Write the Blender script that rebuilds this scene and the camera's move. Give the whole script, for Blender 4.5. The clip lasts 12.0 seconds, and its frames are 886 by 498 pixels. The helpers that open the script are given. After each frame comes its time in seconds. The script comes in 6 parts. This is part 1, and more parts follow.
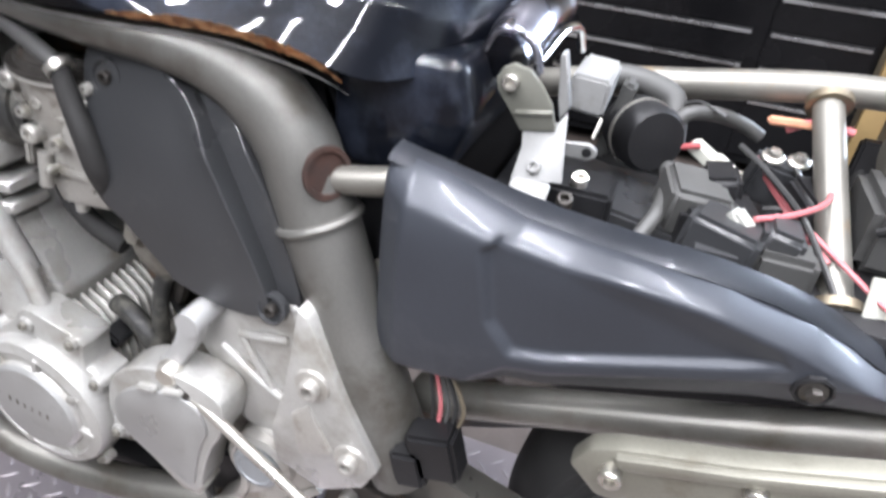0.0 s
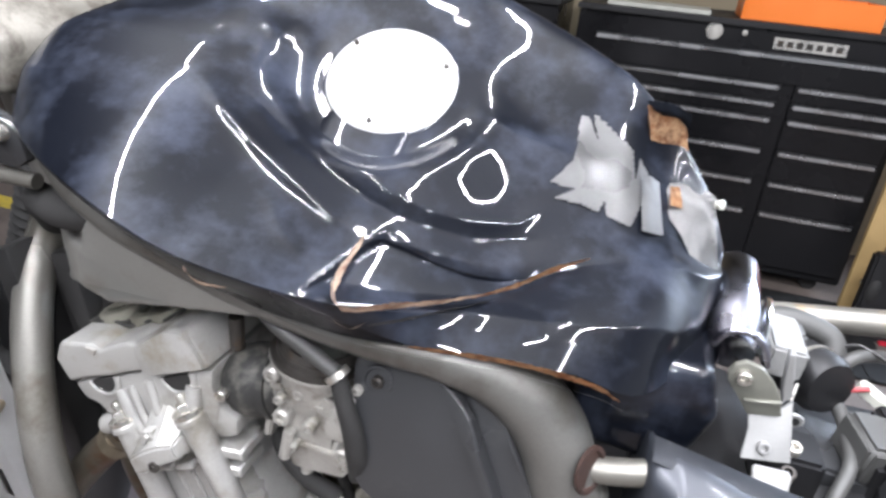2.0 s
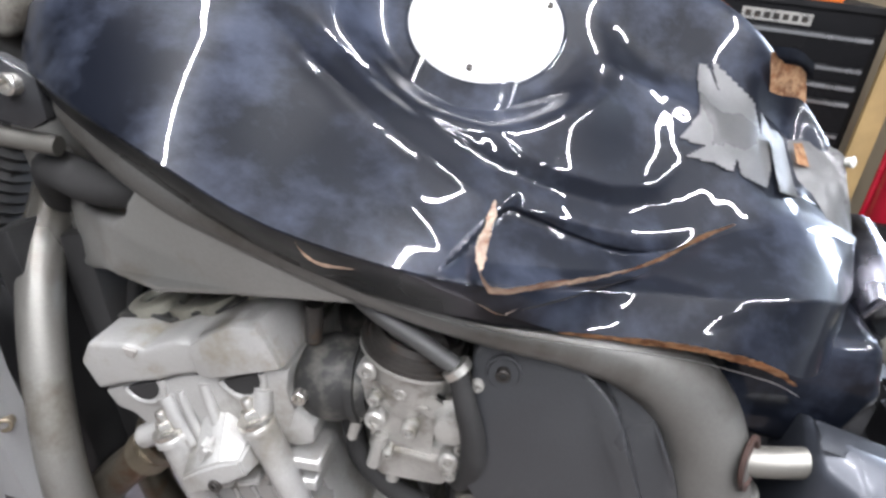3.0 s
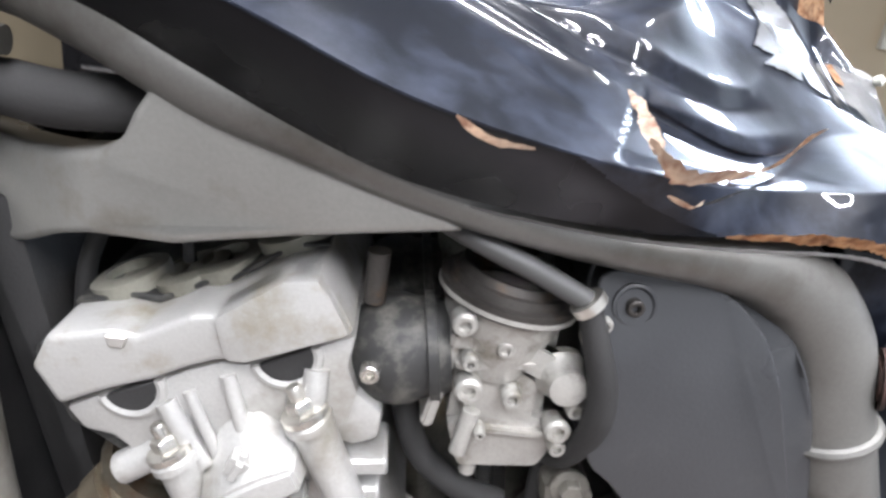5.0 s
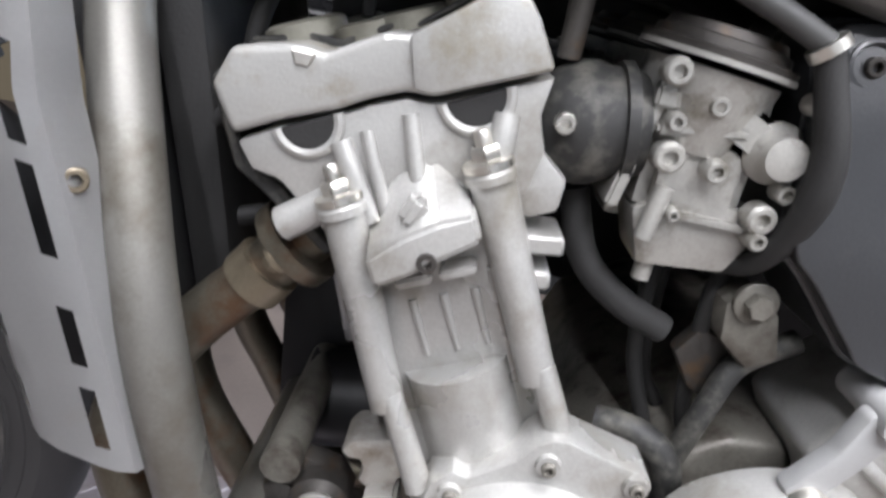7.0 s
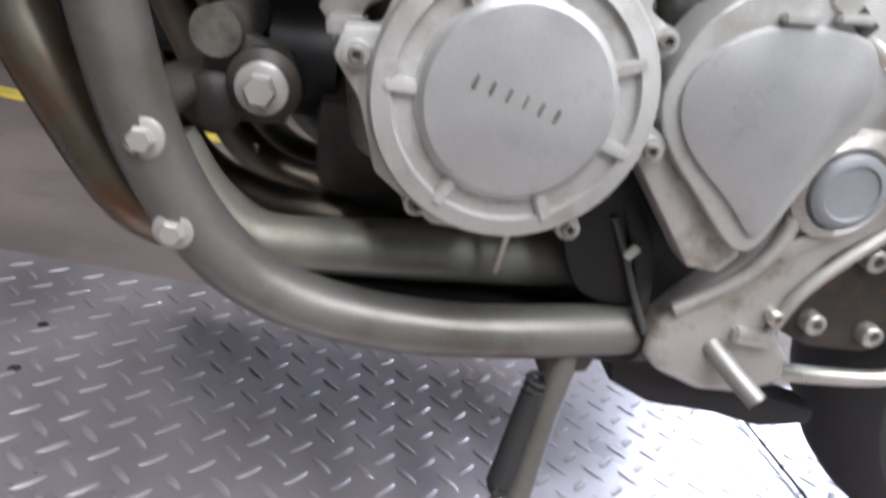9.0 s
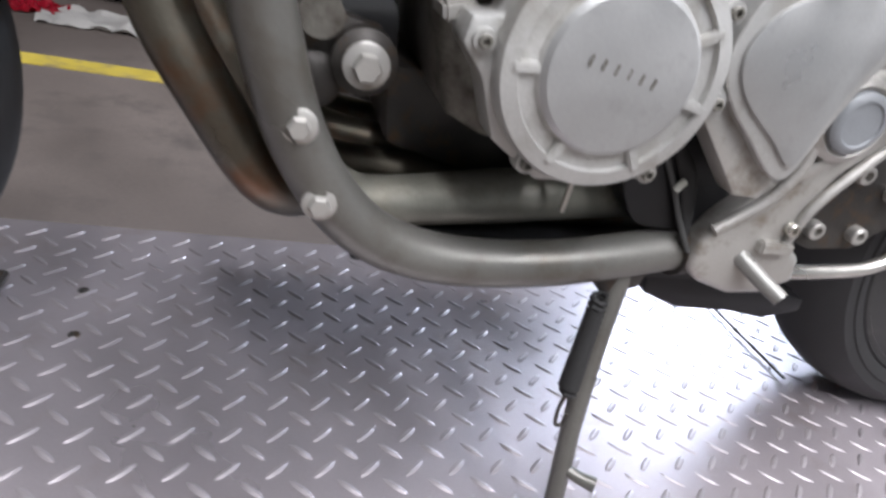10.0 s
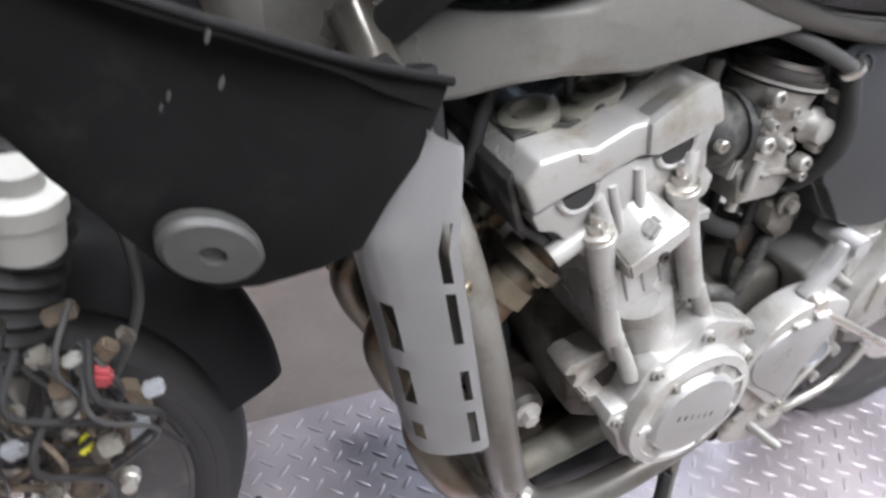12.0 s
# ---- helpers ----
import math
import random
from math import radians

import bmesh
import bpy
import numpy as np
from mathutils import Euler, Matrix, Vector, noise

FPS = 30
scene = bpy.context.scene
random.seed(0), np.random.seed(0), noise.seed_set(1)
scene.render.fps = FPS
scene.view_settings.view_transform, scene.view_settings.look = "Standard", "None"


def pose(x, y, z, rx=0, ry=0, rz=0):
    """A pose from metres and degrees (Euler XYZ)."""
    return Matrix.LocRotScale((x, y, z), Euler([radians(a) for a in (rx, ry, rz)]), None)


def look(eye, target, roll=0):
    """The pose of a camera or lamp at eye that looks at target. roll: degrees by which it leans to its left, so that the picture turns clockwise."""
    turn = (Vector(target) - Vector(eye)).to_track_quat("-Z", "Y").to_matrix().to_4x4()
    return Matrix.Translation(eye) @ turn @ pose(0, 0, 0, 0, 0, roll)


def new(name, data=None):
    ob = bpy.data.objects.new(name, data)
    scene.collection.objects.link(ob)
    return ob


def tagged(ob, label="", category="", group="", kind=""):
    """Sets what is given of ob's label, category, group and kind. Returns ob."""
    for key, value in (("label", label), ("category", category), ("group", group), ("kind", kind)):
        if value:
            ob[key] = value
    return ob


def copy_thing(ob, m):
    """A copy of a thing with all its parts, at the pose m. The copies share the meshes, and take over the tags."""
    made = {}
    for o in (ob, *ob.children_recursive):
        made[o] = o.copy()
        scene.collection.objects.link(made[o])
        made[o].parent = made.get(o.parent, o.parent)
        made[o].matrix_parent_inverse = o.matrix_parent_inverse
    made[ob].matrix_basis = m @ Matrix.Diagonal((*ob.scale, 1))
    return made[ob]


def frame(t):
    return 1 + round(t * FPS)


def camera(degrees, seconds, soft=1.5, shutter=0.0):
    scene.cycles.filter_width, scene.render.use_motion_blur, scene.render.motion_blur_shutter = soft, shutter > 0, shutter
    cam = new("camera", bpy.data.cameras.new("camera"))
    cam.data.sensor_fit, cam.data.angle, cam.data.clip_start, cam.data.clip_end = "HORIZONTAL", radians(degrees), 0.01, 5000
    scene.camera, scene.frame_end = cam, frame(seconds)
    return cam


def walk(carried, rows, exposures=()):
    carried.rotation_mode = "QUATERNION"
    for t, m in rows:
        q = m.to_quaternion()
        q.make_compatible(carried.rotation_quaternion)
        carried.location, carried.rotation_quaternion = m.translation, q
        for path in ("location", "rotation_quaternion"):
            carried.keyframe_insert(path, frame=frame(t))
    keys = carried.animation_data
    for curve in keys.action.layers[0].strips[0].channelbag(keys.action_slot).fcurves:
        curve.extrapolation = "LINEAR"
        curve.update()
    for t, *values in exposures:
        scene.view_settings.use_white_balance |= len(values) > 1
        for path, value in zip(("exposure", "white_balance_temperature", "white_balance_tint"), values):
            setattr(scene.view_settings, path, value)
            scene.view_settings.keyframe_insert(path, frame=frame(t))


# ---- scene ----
import itertools

cam = camera(68.9, 12.0, soft=2.8, shutter=0.35)
ROWS = [
    (0, 0.3243, -0.5711, 1.0066, 57.46, -5.35, 20.43),
    (0.5, 0.2763, -0.5709, 1.1009, 57.76, -2.85, 17.58),
    (1, 0.2456, -0.5850, 1.1699, 60.68, -2.38, 16.70),
    (1.5, 0.1745, -0.6097, 1.1868, 62.23, -4.01, 18.30),
    (2, 0.0867, -0.6128, 1.1701, 64.32, -4.81, 17.95),
    (2.5, 0.0134, -0.5893, 1.1309, 62.01, -5.05, 14.14),
    (3, -0.0677, -0.5786, 1.1155, 62.85, -5.87, 12.36),
    (3.5, -0.1015, -0.5748, 1.1020, 64.36, -6.12, 9.17),
    (3.7, -0.1281, -0.5707, 1.0951, 63.67, -7.20, 6.93),
    (5.3, -0.2439, -0.5243, 0.9678, 71.05, -7.85, -3.48),
    (5.5, -0.2527, -0.5172, 0.9554, 73.38, -8.68, -3.11),
    (6, -0.2727, -0.5194, 0.8949, 73.31, -10.10, -1.56),
    (6.5, -0.2869, -0.5369, 0.8588, 70.39, -9.99, 0.64),
    (6.7, -0.2885, -0.5509, 0.8453, 68.85, -10.31, 2.80),
    (8.3, -0.2760, -0.5804, 0.6312, 69.67, -12.56, 2.13),
    (8.5, -0.2721, -0.5832, 0.5983, 69.35, -13.35, 1.08),
    (9, -0.2741, -0.5996, 0.5264, 66.46, -13.90, -4.26),
    (9.5, -0.3221, -0.6237, 0.4885, 61.11, -14.10, -10.22),
    (10, -0.4102, -0.6307, 0.5473, 60.96, -12.34, -12.20),
    (10.5, -0.4850, -0.6393, 0.6692, 60.05, -11.55, -12.90),
    (11, -0.5328, -0.6415, 0.8046, 61.61, -8.76, -15.20),
    (11.5, -0.6023, -0.6191, 0.8766, 60.76, -9.30, -14.83),
    (12, -0.6797, -0.5706, 0.9811, 56.51, -5.06, -23.88),
]
walk(cam, [(t, pose(x, y, z, rx, ry, rz)) for t, x, y, z, rx, ry, rz in ROWS],
     exposures=[(0.0, 0.10), (2.0, 0.10), (3.5, 0.04), (5.0, 0.50), (5.5, 0.50), (6.0, 0.42), (6.6, 0.22), (8.0, 0.02), (8.7, 0.04), (9.5, -0.10), (10.0, -0.08), (11.0, 0.0), (12.0, 0.2)])

# ---------------------------------------------------------------- light
world = bpy.data.worlds.new("world")
scene.world = world
world.use_nodes = True
world.node_tree.nodes["Background"].inputs[0].default_value = (0.8, 0.88, 1.0, 1)
world.node_tree.nodes["Background"].inputs[1].default_value = 0.12


def area(name, at, aim, sx, sy, watts, colour=(1, 1, 1)):
    data = bpy.data.lights.new(name, "AREA")
    data.shape, data.size, data.size_y, data.energy, data.color = "RECTANGLE", sx, sy, watts, colour
    ob = new(name, data)
    ob.matrix_world = look(at, aim)
    return ob


LAMPS = [(x, y) for x in (-0.65, 0.3, 1.3) for y in (-1.9, -0.25)]
for lx, ly in LAMPS:
    area("tube_light", (lx, ly, 2.52), (lx, ly, 0), 0.022, 1.5, 59, (0.945, 0.95, 1.02)).matrix_world = pose(lx, ly, 2.52, 0, 0, 12)
# cold daylight through a tall unseen window beyond the tool chest, sited by the deck's glare
area("window_light", (3.0, 3.03, 1.95), (3.0, 0.0, 1.90), 1.4, 1.9, 440, (0.70, 0.81, 1.0))

# ---------------------------------------------------------------- materials


def mat(name, colour, rough=0.5, metal=0.0, vary=0.25, scale=30.0, bump=0.15, coat=0.0, dirt=None, dirt_at=0.62,
        grain=400.0, rough_vary=0.15, spec=0.5, dirt_soft=0.1):
    m = bpy.data.materials.new(name)
    m.use_nodes = True
    nt = m.node_tree
    nodes, links = nt.nodes, nt.links
    bsdf = nodes["Principled BSDF"]
    co = nodes.new("ShaderNodeTexCoord")

    def noise_node(sc, detail):
        n = nodes.new("ShaderNodeTexNoise")
        n.inputs["Scale"].default_value, n.inputs["Detail"].default_value = sc, detail
        links.new(co.outputs["Object"], n.inputs["Vector"])
        return n

    def ramp(src, a, b, pa=0.3, pb=0.7):
        r = nodes.new("ShaderNodeValToRGB")
        r.color_ramp.elements[0].position, r.color_ramp.elements[1].position = pa, pb
        r.color_ramp.elements[0].color, r.color_ramp.elements[1].color = a, b
        links.new(src, r.inputs[0])
        return r

    big, fine = noise_node(scale * 0.25, 5), noise_node(grain, 3)
    lo = tuple(c * (1 - vary) for c in colour) + (1,)
    hi = tuple(min(c * (1 + vary), 1) for c in colour) + (1,)
    col = ramp(big.outputs[0], lo, hi).outputs[0]
    f = ramp(fine.outputs[0], (1 - vary * 0.5,) * 3 + (1,), (1, 1, 1, 1))
    mul = nodes.new("ShaderNodeMixRGB")
    mul.blend_type, mul.inputs[0].default_value = "MULTIPLY", 1.0
    links.new(col, mul.inputs[1]), links.new(f.outputs[0], mul.inputs[2])
    col = mul.outputs[0]
    if dirt:
        d = noise_node(scale * 0.6, 8)
        d.inputs["Roughness"].default_value = 0.65
        mask = ramp(d.outputs[0], (0, 0, 0, 1), (1, 1, 1, 1), dirt_at - dirt_soft, dirt_at + dirt_soft)
        mix = nodes.new("ShaderNodeMixRGB")
        links.new(mask.outputs[0], mix.inputs[0]), links.new(col, mix.inputs[1])
        mix.inputs[2].default_value = dirt + (1,)
        col = mix.outputs[0]
    links.new(col, bsdf.inputs["Base Color"])
    rr = ramp(big.outputs[0], (max(rough - rough_vary, 0.02),) * 3 + (1,), (min(rough + rough_vary, 1),) * 3 + (1,))
    links.new(rr.outputs[0], bsdf.inputs["Roughness"])
    bsdf.inputs["Metallic"].default_value = metal
    bsdf.inputs["Coat Weight"].default_value = coat
    bsdf.inputs["Coat Roughness"].default_value = 0.06
    bsdf.inputs["Specular IOR Level"].default_value = spec
    if bump:
        bn = nodes.new("ShaderNodeBump")
        bn.inputs["Strength"].default_value, bn.inputs["Distance"].default_value = bump, 0.001
        links.new(fine.outputs[0], bn.inputs["Height"]), links.new(bn.outputs[0], bsdf.inputs["Normal"])
    return m


# Bluish dust mottling, brightened to make up for the coat's missing soft reflections.
M_TANK = mat("tank_paint", (0.0032, 0.0041, 0.0068), 0.40, 0.0, 0.30, 20, 0.0, coat=0.55, rough_vary=0.08, spec=0.10, dirt=(0.025, 0.030, 0.044), dirt_at=0.58, dirt_soft=0.12)


def haze(m, lo, hi, scale, at):
    """Dusty and rubbed patches in the clear coat."""
    nt = m.node_tree
    co, n, r = nt.nodes.new("ShaderNodeTexCoord"), nt.nodes.new("ShaderNodeTexNoise"), nt.nodes.new("ShaderNodeMapRange")
    n.inputs["Scale"].default_value, n.inputs["Detail"].default_value, n.inputs["Roughness"].default_value = scale, 7, 0.6
    nt.links.new(co.outputs["Object"], n.inputs["Vector"]), nt.links.new(n.outputs[0], r.inputs["Value"])
    r.inputs["From Min"].default_value, r.inputs["From Max"].default_value = at - 0.06, at + 0.10
    r.inputs["To Min"].default_value, r.inputs["To Max"].default_value = lo, hi
    nt.links.new(r.outputs[0], m.node_tree.nodes["Principled BSDF"].inputs["Coat Roughness"])


haze(M_TANK, 0.010, 0.085, 9.0, 0.56)
M_UNDER = mat("dull_tank_skirt", (0.0035, 0.0038, 0.005), 0.30, 0, 0.3, 30, 0.03, spec=0.22, dirt=(0.011, 0.011, 0.012), dirt_at=0.66)
M_SILVER = mat("engine_silver", (0.43, 0.425, 0.405), 0.38, 0.40, 0.18, 30, 0.3, dirt=(0.21, 0.19, 0.15), dirt_at=0.62, dirt_soft=0.14)
M_CAST = mat("cast_aluminium", (0.43, 0.415, 0.385), 0.40, 0.5, 0.15, 40, 0.3, dirt=(0.20, 0.165, 0.12), dirt_at=0.64)
M_FIN = mat("bare_fin_alloy", (0.60, 0.59, 0.55), 0.5, 0.15, 0.15, 60, 0.2, dirt=(0.34, 0.31, 0.25), dirt_at=0.66)
# One frame paint, three tones: lit gusset brighter, shaded spar and tubes darker.
M_FRAME = mat("frame_paint", (0.245, 0.24, 0.222), 0.40, 0.4, 0.16, 25, 0.12, dirt=(0.17, 0.152, 0.125), dirt_at=0.66)
M_FRAME_DARK = mat("frame_paint_dark", (0.155, 0.150, 0.135), 0.38, 0.5, 0.2, 25, 0.12, dirt=(0.095, 0.083, 0.064), dirt_at=0.60)
M_STEEL = mat("zinc_steel", (0.62, 0.60, 0.55), 0.30, 0.9, 0.15, 60, 0.1)
M_RAIL = mat("worn_silver_tube", (0.20, 0.192, 0.170), 0.46, 0.6, 0.15, 40, 0.1, dirt=(0.25, 0.16, 0.07), dirt_at=0.68)
M_CHROME = mat("chrome", (0.8, 0.8, 0.8), 0.12, 1.0, 0.05, 40, 0.0, rough_vary=0.05)
M_PLASTIC = mat("black_plastic", (0.012, 0.012, 0.013), 0.5, 0, 0.3, 40, 0.2, spec=0.35)
M_BOOT = mat("dusty_rubber", (0.020, 0.020, 0.019), 0.6, 0, 0.3, 60, 0.2, dirt=(0.11, 0.105, 0.09), dirt_at=0.58)
M_LINK = mat("olive_zinc", (0.17, 0.17, 0.145), 0.45, 0.4, 0.15, 60, 0.1)
M_CHROMEDARK = mat("dull_chrome", (0.30, 0.30, 0.34), 0.20, 1.0, 0.2, 60, 0.05)
M_DARKRUST = mat("dark_rust", (0.036, 0.016, 0.011), 0.85, 0, 0.5, 200, 0.6)
M_VALVE = mat("valve_silver", (0.41, 0.405, 0.385), 0.40, 0.35, 0.14, 30, 0.2, dirt=(0.24, 0.21, 0.14), dirt_at=0.60)
M_COVER = mat("grey_plastic", (0.030, 0.031, 0.033), 0.31, 0, 0.2, 20, 0.15, dirt=(0.056, 0.056, 0.055), dirt_at=0.66, spec=0.6)
M_SIDE = mat("blue_grey_paint", (0.036, 0.040, 0.049), 0.42, 0.25, 0.15, 20, 0.06, coat=0.10, dirt=(0.062, 0.066, 0.075), dirt_at=0.66)
M_RUBBER = mat("rubber", (0.016, 0.0155, 0.015), 0.75, 0, 0.3, 60, 0.3)
M_TYRE = mat("tyre_rubber", (0.024, 0.0235, 0.023), 0.7, 0, 0.25, 30, 0.35)
M_CARB = mat("carb_alloy", (0.42, 0.41, 0.38), 0.42, 0.5, 0.2, 60, 0.35, dirt=(0.15, 0.135, 0.105), dirt_at=0.63)
# Darker copy of the frame paint, carrying the shade under the tank.
M_FRAME_SHADED = mat("frame_paint_shaded", (0.150, 0.147, 0.136), 0.43, 0.50, 0.20, 22, 0.12, dirt=(0.078, 0.070, 0.058), dirt_at=0.60)
M_RUST = mat("rust", (0.23, 0.105, 0.045), 0.85, 0, 0.5, 200, 0.6, dirt=(0.40, 0.25, 0.14), dirt_at=0.52)
M_CASE = mat("grimy_case", (0.19, 0.18, 0.155), 0.5, 0.3, 0.3, 50, 0.3, dirt=(0.06, 0.05, 0.04), dirt_at=0.56)
M_TAPE = mat("grey_tape", (0.145, 0.145, 0.143), 0.32, 0.15, 0.22, 60, 0.15)
M_CAP = mat("cap_metal", (0.70, 0.70, 0.69), 0.22, 0.3, 0.04, 60, 0.05, coat=0.3)
M_CAPMARK = mat("worn_stamp", (0.40, 0.40, 0.39), 0.4, 0.3, 0.1, 60, 0.1)
M_DARKMETAL = mat("dark_metal", (0.06, 0.055, 0.05), 0.5, 0.6, 0.35, 60, 0.3, dirt=(0.10, 0.06, 0.03))
M_COLLECT = mat("dull_collector", (0.235, 0.228, 0.19), 0.50, 0.45, 0.2, 25, 0.2, dirt=(0.13, 0.11, 0.08), dirt_at=0.64)
M_FAIR = mat("scuffed_black", (0.010, 0.010, 0.010), 0.55, 0, 0.3, 25, 0.15, dirt=(0.022, 0.021, 0.020), dirt_at=0.66, spec=0.05)
M_REFLECT = mat("grey_cover", (0.040, 0.040, 0.037), 0.55, 0, 0.2, 60, 0.1, dirt=(0.030, 0.030, 0.028), dirt_at=0.6)
M_DOME = mat("brushed_dome", (0.37, 0.37, 0.362), 0.40, 0.55, 0.10, 60, 0.15, dirt=(0.30, 0.30, 0.29), dirt_at=0.66)
M_HEADER = mat("burnt_steel", (0.15, 0.135, 0.105), 0.42, 0.8, 0.3, 30, 0.15, dirt=(0.12, 0.06, 0.03), dirt_at=0.60)
M_CONCRETE = mat("concrete", (0.130, 0.106, 0.093), 0.75, 0, 0.24, 9, 0.25, dirt=(0.075, 0.062, 0.055), dirt_at=0.62, grain=150)
M_PLATE = mat("tread_steel", (0.335, 0.300, 0.314), 0.36, 0.5, 0.18, 12, 0.1, dirt=(0.255, 0.212, 0.20), dirt_at=0.66)
M_LUG = mat("tread_lug", (0.36, 0.328, 0.338), 0.46, 0.5, 0.12, 30, 0.1)
M_YELLOW = mat("yellow_line", (0.55, 0.42, 0.06), 0.7, 0, 0.2, 30, 0.2, dirt=(0.3, 0.24, 0.10), dirt_at=0.6)
M_CHEST = mat("black_enamel", (0.008, 0.008, 0.009), 0.28, 0, 0.25, 8, 0.05, spec=0.25)
M_HANDLE = mat("brushed_trim", (0.42, 0.42, 0.42), 0.28, 0.9, 0.1, 40, 0.05)
M_WOOD = mat("pale_wood", (0.46, 0.32, 0.14), 0.6, 0, 0.25, 20, 0.2)
M_ORANGE = mat("orange_plastic", (0.85, 0.20, 0.02), 0.4, 0, 0.08, 20, 0.05)
M_RED = mat("red_enamel", (0.42, 0.012, 0.03), 0.3, 0, 0.1, 20, 0.05, coat=0.4)
M_WHITE = mat("white_plastic", (0.44, 0.44, 0.39), 0.45, 0, 0.10, 60, 0.05)
M_RESERVOIR = mat("aged_white", (0.31, 0.31, 0.285), 0.5, 0, 0.12, 60, 0.05)
M_CAPGREY = mat("grey_cap", (0.24, 0.25, 0.26), 0.45, 0.1, 0.15, 60, 0.1)
M_SALMON = mat("faded_orange", (0.55, 0.27, 0.17), 0.5, 0, 0.15, 60, 0.05)
M_RED_DULL = mat("dull_red", (0.30, 0.05, 0.055), 0.5, 0, 0.2, 60, 0.1)
M_FLOOR_SHADE = mat("floor_shade_black", (0.014, 0.014, 0.014), 0.7, 0, 0.3, 20, 0.3, spec=0.2)
M_RIM = mat("dark_rim", (0.048, 0.047, 0.045), 0.5, 0.3, 0.2, 40, 0.1, dirt=(0.09, 0.087, 0.078), dirt_at=0.64)
M_GRIME = mat("brown_grime", (0.13, 0.10, 0.07), 0.6, 0.2, 0.35, 80, 0.4, dirt=(0.06, 0.05, 0.04), dirt_at=0.55)
M_WIRE_RED = mat("red_wire", (0.44, 0.13, 0.14), 0.4, 0, 0.1, 60, 0.0)
M_WIRE_BLACK = mat("black_wire", (0.02, 0.02, 0.02), 0.45, 0, 0.2, 60, 0.0)
M_HOSE = mat("grey_hose", (0.055, 0.055, 0.053), 0.55, 0, 0.15, 60, 0.1)
M_WALL = mat("wall_paint", (0.27, 0.225, 0.15), 0.8, 0, 0.06, 3, 0.15)
# Walls out of view, their grey raised for the fill they bounce.
M_WALL_GREY = mat("grey_wall_paint", (0.46, 0.46, 0.45), 0.8, 0, 0.10, 3, 0.15)
# Unseen ceiling, made near black so the tank's reflections stay dark.
M_CEILING = mat("ceiling_paint", (0.035, 0.035, 0.035), 0.85, 0, 0.05, 3, 0.1)
M_RADIATOR = mat("radiator_black", (0.03, 0.03, 0.03), 0.5, 0.4, 0.3, 60, 0.2)
M_BRONZE = mat("brass_collar", (0.20, 0.168, 0.12), 0.45, 0.6, 0.25, 60, 0.2)
M_YELLOW_P = mat("yellow_plastic", (0.7, 0.68, 0.05), 0.4, 0, 0.05, 60, 0.0)
M_BRACKET = mat("dull_zinc_plate", (0.265, 0.265, 0.26), 0.44, 0.35, 0.12, 40, 0.1, dirt=(0.19, 0.185, 0.17), dirt_at=0.66)
M_GUARD = mat("shroud_silver", (0.39, 0.39, 0.385), 0.42, 0.3, 0.08, 20, 0.08, dirt=(0.36, 0.34, 0.31), dirt_at=0.72)

# ---------------------------------------------------------------- mesh helpers


def finish(bm, sharp=38):
    bmesh.ops.recalc_face_normals(bm, faces=bm.faces)
    for f in bm.faces:
        f.smooth = True
    for e in bm.edges:
        if len(e.link_faces) == 2 and e.calc_face_angle(0) > radians(sharp):
            e.smooth = False
    return bm


def part(name, bm, material, parent=None, label="", sharp=38):
    finish(bm, sharp)
    me = bpy.data.meshes.new(name)
    bm.to_mesh(me)
    bm.free()
    me.materials.append(material)
    ob = new(name, me)
    ob.parent = parent
    return tagged(ob, label)


def empty(name, at=(0, 0, 0)):
    ob = new(name)
    ob.empty_display_size = 0.05
    ob.location = at
    return ob


def spline(pts, steps=6):
    """Catmull-Rom through the points."""
    p = [Vector(q) for q in pts]
    p = [p[0] * 2 - p[1]] + p + [p[-1] * 2 - p[-2]]
    out = []
    for i in range(1, len(p) - 2):
        for k in range(steps):
            t = k / steps
            a, b, c, d = p[i - 1], p[i], p[i + 1], p[i + 2]
            out.append(0.5 * (2 * b + (c - a) * t + (2 * a - 5 * b + 4 * c - d) * t * t + (3 * b - a - 3 * c + d) * t ** 3))
    return out + [p[-2]]


def sweep(path, r, n=14, steps=6, bm=None, squash=1.0, hollow=0.0):
    """A tube along a path; r: one radius or one per path point."""
    bm = bm or bmesh.new()
    line = spline(path, steps) if steps > 1 else [Vector(q) for q in path]
    rs = [r] * len(line) if not isinstance(r, (list, tuple)) else [
        np.interp(i / (len(line) - 1), np.linspace(0, 1, len(r)), r) for i in range(len(line))]
    side = None
    rings = []
    for i, p in enumerate(line):
        d = (line[min(i + 1, len(line) - 1)] - line[max(i - 1, 0)]).normalized()
        if side is None:
            side = d.cross(Vector((0, 1, 0)))
            if side.length < 0.1:
                side = d.cross(Vector((0, 0, 1)))
        side = (side - d * side.dot(d)).normalized()
        up = d.cross(side)
        rings.append([bm.verts.new(p + (side * math.cos(a) + up * math.sin(a) * squash) * rs[i])
                      for a in (2 * math.pi * k / n for k in range(n))])
    for a, b in zip(rings, rings[1:]):
        for k in range(n):
            bm.faces.new((a[k], a[(k + 1) % n], b[(k + 1) % n], b[k]))
    bm.faces.new(rings[0][::-1]), bm.faces.new(rings[-1])
    return bm


